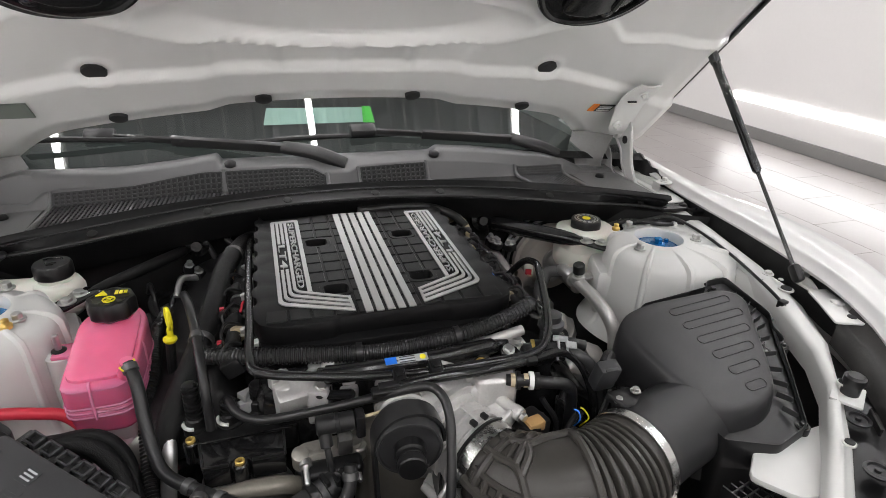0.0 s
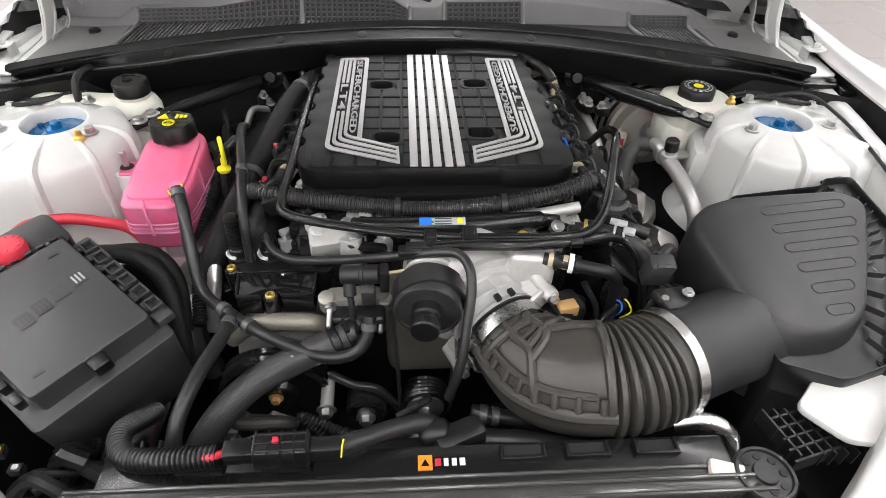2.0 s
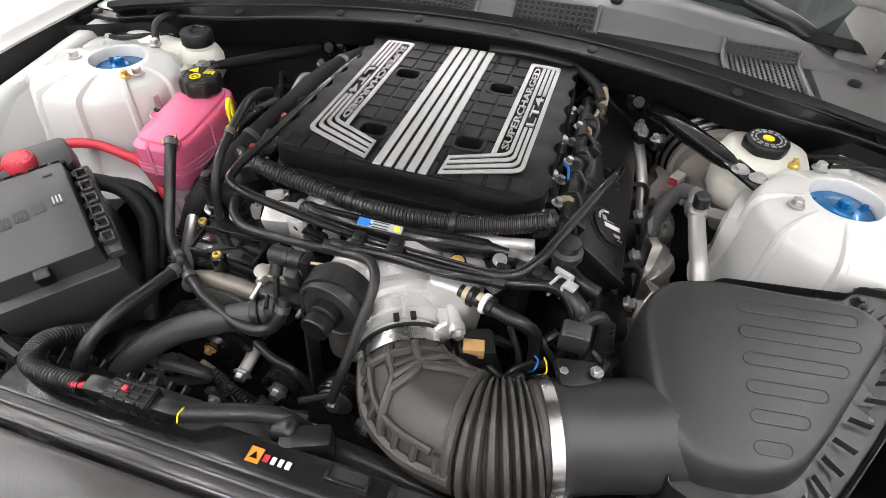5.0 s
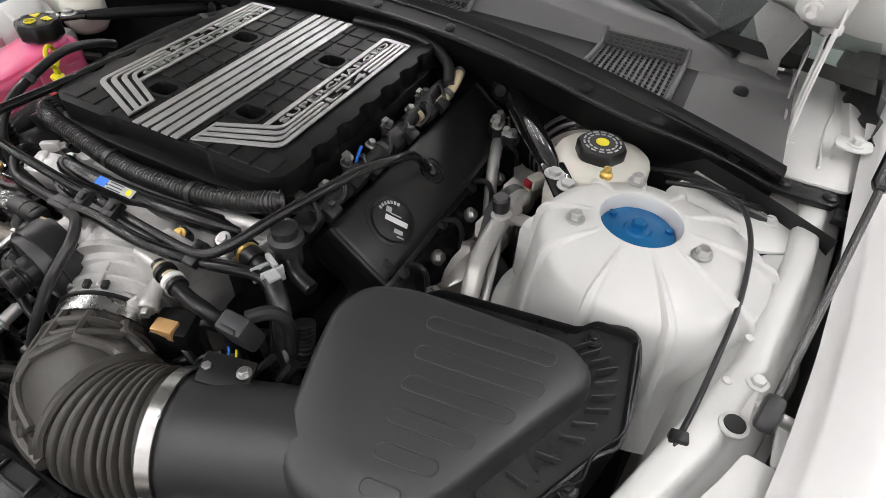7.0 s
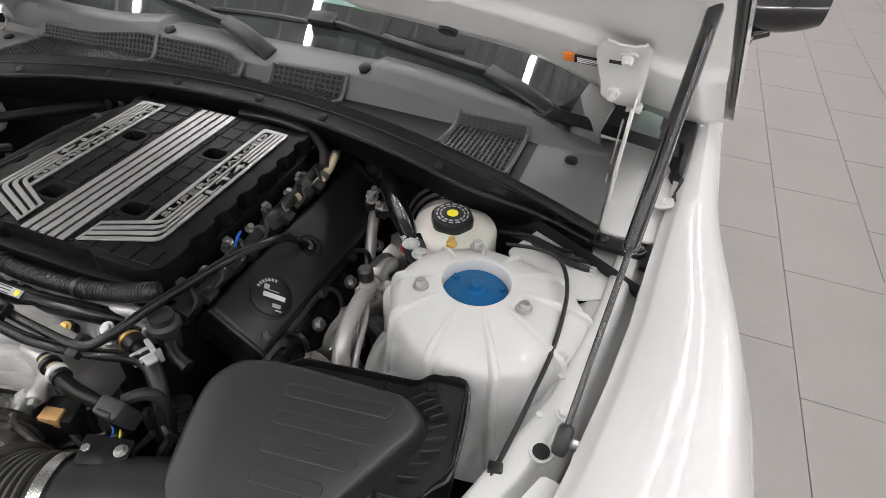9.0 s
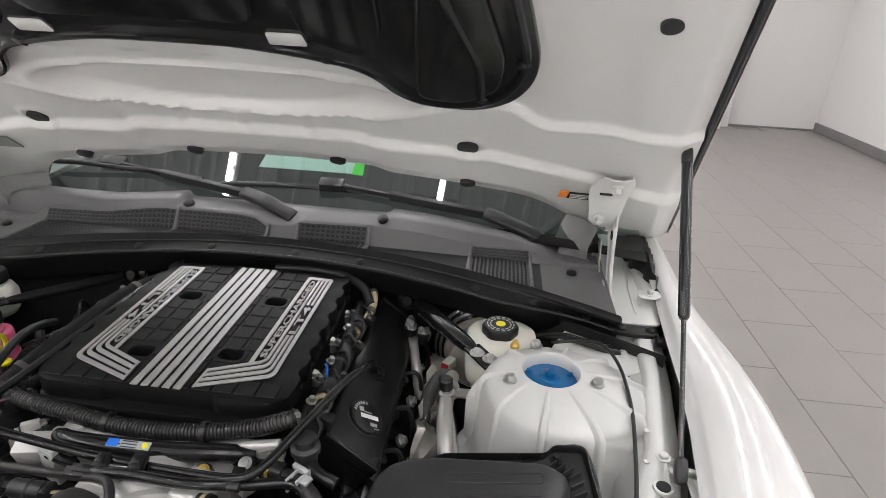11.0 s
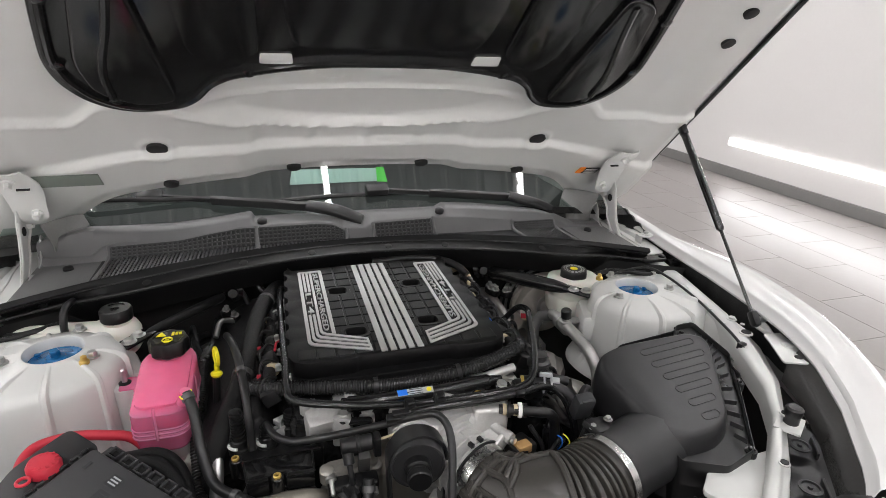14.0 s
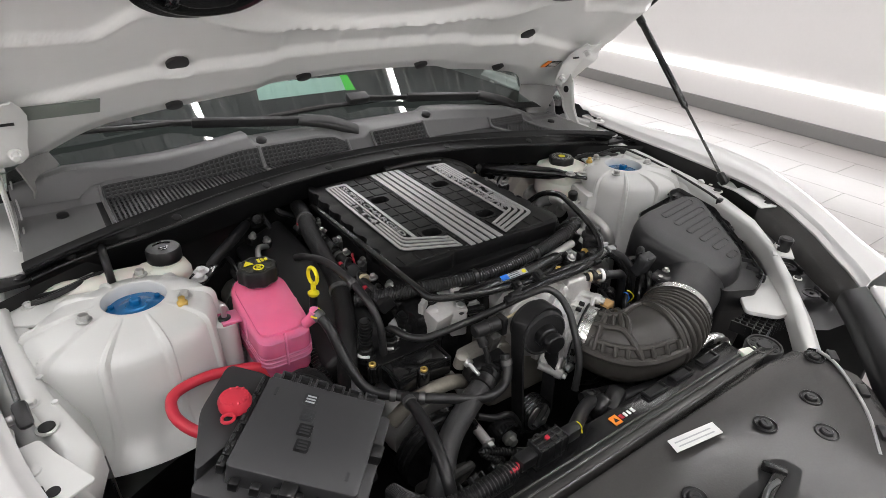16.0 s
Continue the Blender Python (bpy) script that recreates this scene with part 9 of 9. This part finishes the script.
# ---- wiring clutter at the front corners and below the hoses ----
rng = random.Random(21)
for i in range(12):
    x, y, z = rng.uniform(-0.46, -0.34), rng.uniform(-0.54, -0.44), rng.uniform(0.66, 0.72)
    hose("wiring_loom", [(x, y, z), (x + rng.uniform(-0.04, 0.04), y + rng.uniform(-0.03, 0.03), z + rng.uniform(0.0, 0.03)), (x + rng.uniform(-0.07, 0.07), y + rng.uniform(-0.04, 0.04), z - 0.02), (x + rng.uniform(-0.08, 0.08), y + rng.uniform(-0.02, 0.06), z - 0.09)], rng.uniform(0.004, 0.011), rng.choice([RUBBER, FABRIC, BLACK_PL]), "black wiring in the front corner of the bay", "wiring", "corner wiring", 8)
for i, ((x, y, z), m_, nm) in enumerate((((-0.455, -0.49, 0.735), WHITE_LB, "white"), ((-0.43, -0.505, 0.725), WHITE_LB, "white"), ((-0.475, -0.475, 0.745), YELLOW, "yellow"), ((-0.36, -0.525, 0.725), YELLOW, "yellow"), ((-0.40, -0.515, 0.72), lgrey, "grey"))):
    k_ = thing("small_connector", (x, y, z), "small " + nm + " wiring connector on a black plug", "connector", "small connectors")
    part("plug", box(bmesh.new(), (x, y, z), (0.014, 0.011, 0.011), Matrix.Rotation(i * 0.9, 4, "Z"), 0.002), BLACK_PL, k_)
    part("lock", box(bmesh.new(), (x, y, z + 0.005), (0.0065, 0.006, 0.004), Matrix.Rotation(i * 0.9, 4, "Z"), 0.0015), m_, k_, nm + " lock")
# brackets, looms and fittings low before the engine, colours lightened in place of light
rng = random.Random(33)
for i in range(16):
    x, y, z = rng.uniform(-0.34, -0.02), rng.uniform(-0.46, -0.37), rng.uniform(0.57, 0.66)
    hose("lower_loom", [(x, y, z), (x + rng.uniform(-0.05, 0.05), y + rng.uniform(-0.02, 0.03), z + rng.uniform(0.0, 0.025)), (x + rng.uniform(-0.09, 0.09), y + rng.uniform(-0.03, 0.05), z - 0.02), (x + rng.uniform(-0.11, 0.11), y + rng.uniform(-0.02, 0.08), z - 0.10)], rng.uniform(0.004, 0.009), rng.choice([GREY_LIFT, BLACK_PL, GREY_LIFT, FABRIC]), "grey-black loom low behind the radiator, lightened to read in shade", "wiring", "lower looms", 10, wavy=i % 4 == 0)
for i in range(9):
    x, y, z = -0.30 + 0.034 * i + rng.uniform(-0.01, 0.01), rng.uniform(-0.42, -0.36), rng.uniform(0.585, 0.64)
    lb_ = thing("lower_bracket", (x, y, z), "small bracket with a bolt low on the engine", "bracket", "lower brackets")
    part("plate", box(bmesh.new(), (x, y, z), (rng.uniform(0.02, 0.045), 0.010, rng.uniform(0.02, 0.04)), Matrix.Rotation(rng.uniform(-0.7, 0.7), 4, "Y"), 0.003), GREY_LIFT if i % 2 else AGED, lb_)
    part("bolt", hexbolt(bmesh.new(), (x, y - 0.006, z), (0, -1, 0.3), 0.007, 0.008), STEEL if i % 3 else AGED, lb_)
# cooling fins of the fan housing under the hoses
fh = thing("fan_housing", (-0.30, -0.46, 0.62), "ribbed black fan housing low behind the radiator", "fan housing")
part("plate", box(bmesh.new(), (-0.30, -0.455, 0.640), (0.24, 0.05, 0.06), Matrix.Rotation(radians(20), 4, "X"), 0.006), BLACK_PL, fh)
for k in range(11):
    part("rib", box(bmesh.new(), (-0.405 + 0.021 * k, -0.452, 0.668), (0.004, 0.055, 0.016), Matrix.Rotation(radians(20), 4, "X"), 0.001, 1), GREY_PL, fh)
# bright casting bits between the lid and the front covers
for i, (x, y, z, s_) in enumerate(((-0.16, -0.185, 0.822, 0.024), (-0.125, -0.20, 0.826, 0.020), (0.16, -0.225, 0.815, 0.018), (-0.075, -0.205, 0.815, 0.022), (0.19, -0.19, 0.822, 0.016))):
    cb = thing("casting_lug", (x, y, z - 0.02), "bare aluminium lug with a steel bolt", "lug", "casting lugs")
    bm = bmesh.new()
    box(bm, (x, y, z - 0.012), (s_ * 1.6, s_ * 1.2, 0.024), Matrix.Rotation(0.5 * i, 4, "Z"), 0.005)
    lathe(bm, [(s_ * 0.55, -0.01), (s_ * 0.55, 0.004), (s_ * 0.45, 0.006)], (x, y, z), (0, -0.2, 1), 16)
    part("lug", bm, ALU_C, cb)
    part("bolt", hexbolt(bmesh.new(), (x, y, z + 0.005), (0, -0.2, 1), 0.0065, 0.006), STEEL, cb)

# injector harness loops, studs and locks along the lid
rng = random.Random(5)
for side in (1, -1):
    ih = thing("injector_harness", (side * 0.225, 0.03, 0.84), "thin black injector wires with small plugs beside the lid", "wiring", "injector harnesses")
    for k in range(7):
        y = 0.19 - 0.053 * k
        part("wire", tube(bmesh.new(), [(side * 0.215, y, 0.850), (side * (0.228 + 0.006 * (k % 2)), y - 0.012, 0.862), (side * 0.242, y - 0.024, 0.850), (side * 0.236, y - 0.040, 0.838)], 0.0028, 7, 5), RUBBER if k % 3 else FABRIC, ih)
        part("stud", hexbolt(bmesh.new(), (side * (0.205 + 0.004 * (k % 2)), y - 0.020, 0.846), (side * 0.3, 0, 1), 0.0055, 0.008), STEEL if k % 2 else DULL, ih)
    for k in range(4):
        y = 0.155 - 0.095 * k
        pl_ = part("plug", box(bmesh.new(), (side * 0.243, y, 0.846), (0.018, 0.022, 0.016), Matrix.Rotation(radians(30 * side), 4, "Y"), 0.0025), BLACK_PL, ih)
        part("lock", box(bmesh.new(), (side * 0.243, y + 0.004, 0.855), (0.007, 0.008, 0.005), None, 0.001), RED if side < 0 else dgrey, pl_, "small coloured lock")
# pipes and clips on the firewall behind the engine
for i in range(9):
    x = -0.30 + 0.075 * i + rng.uniform(-0.015, 0.015)
    y = 0.302 - 0.22 * x * x
    hose("firewall_line", [(x, y, 0.85), (x + rng.uniform(-0.03, 0.03), y - 0.012, 0.835), (x + rng.uniform(-0.05, 0.05), y - 0.02, 0.80), (x + rng.uniform(-0.06, 0.06), y - 0.01, 0.72)], rng.uniform(0.003, 0.007), rng.choice([RUBBER, BLACK_PL, FABRIC]), "black line hanging down the firewall", "pipe", "firewall lines", 8)
for i in range(8):
    x = rng.choice([-1, 1]) * rng.uniform(0.29, 0.35)
    y = rng.uniform(0.19, 0.26)
    fc = thing("firewall_fitting", (x, y, 0.80), "small metal fitting with a black clip at the firewall", "fitting", "firewall fittings")
    part("base", box(bmesh.new(), (x, y, 0.80), (0.022, 0.018, 0.016), Matrix.Rotation(i * 0.7, 4, "Z"), 0.003), BLACK_PL, fc)
    part("nut", hexbolt(bmesh.new(), (x, y, 0.808), (0.2 * (i % 3 - 1), -0.3, 1), 0.006, 0.010), PIPE_AL if i % 2 else STEEL, fc)

# ---- floor tiles, staggered ----
bm = bmesh.new()
box(bm, (0, 0, 0), (0.3468, 0.6178, 0.012), None, 0.0008, 1)
tile_mesh = bpy.data.meshes.new("tile")
bmesh.ops.recalc_face_normals(bm, faces=bm.faces[:])
bm.to_mesh(tile_mesh)
bm.free()
tile_mesh.materials.append(TILE)
floor_ob = bpy.data.objects["floor"]
rest = bmesh.new()
for i in range(-18, 18):
    for j in range(-8, 14):
        x, y = 1.565 + 0.349 * i, 1.132 + 0.62 * j - (0.207 * i) % 0.62
        if not (-5 < x < 4.5 and -4.5 < y < 7.2):
            continue
        if 0.9 < x < 4.6 and -1.0 < y < 6.6:
            t = new("tile", tile_mesh)
            t.location = (x, y, 0.0)
            t.parent = floor_ob
        else:
            box(rest, (x, y, 0), (0.3468, 0.6178, 0.012))
tagged(part("tile_field", rest, TILE, floor_ob, smooth=False), kind="stuff")
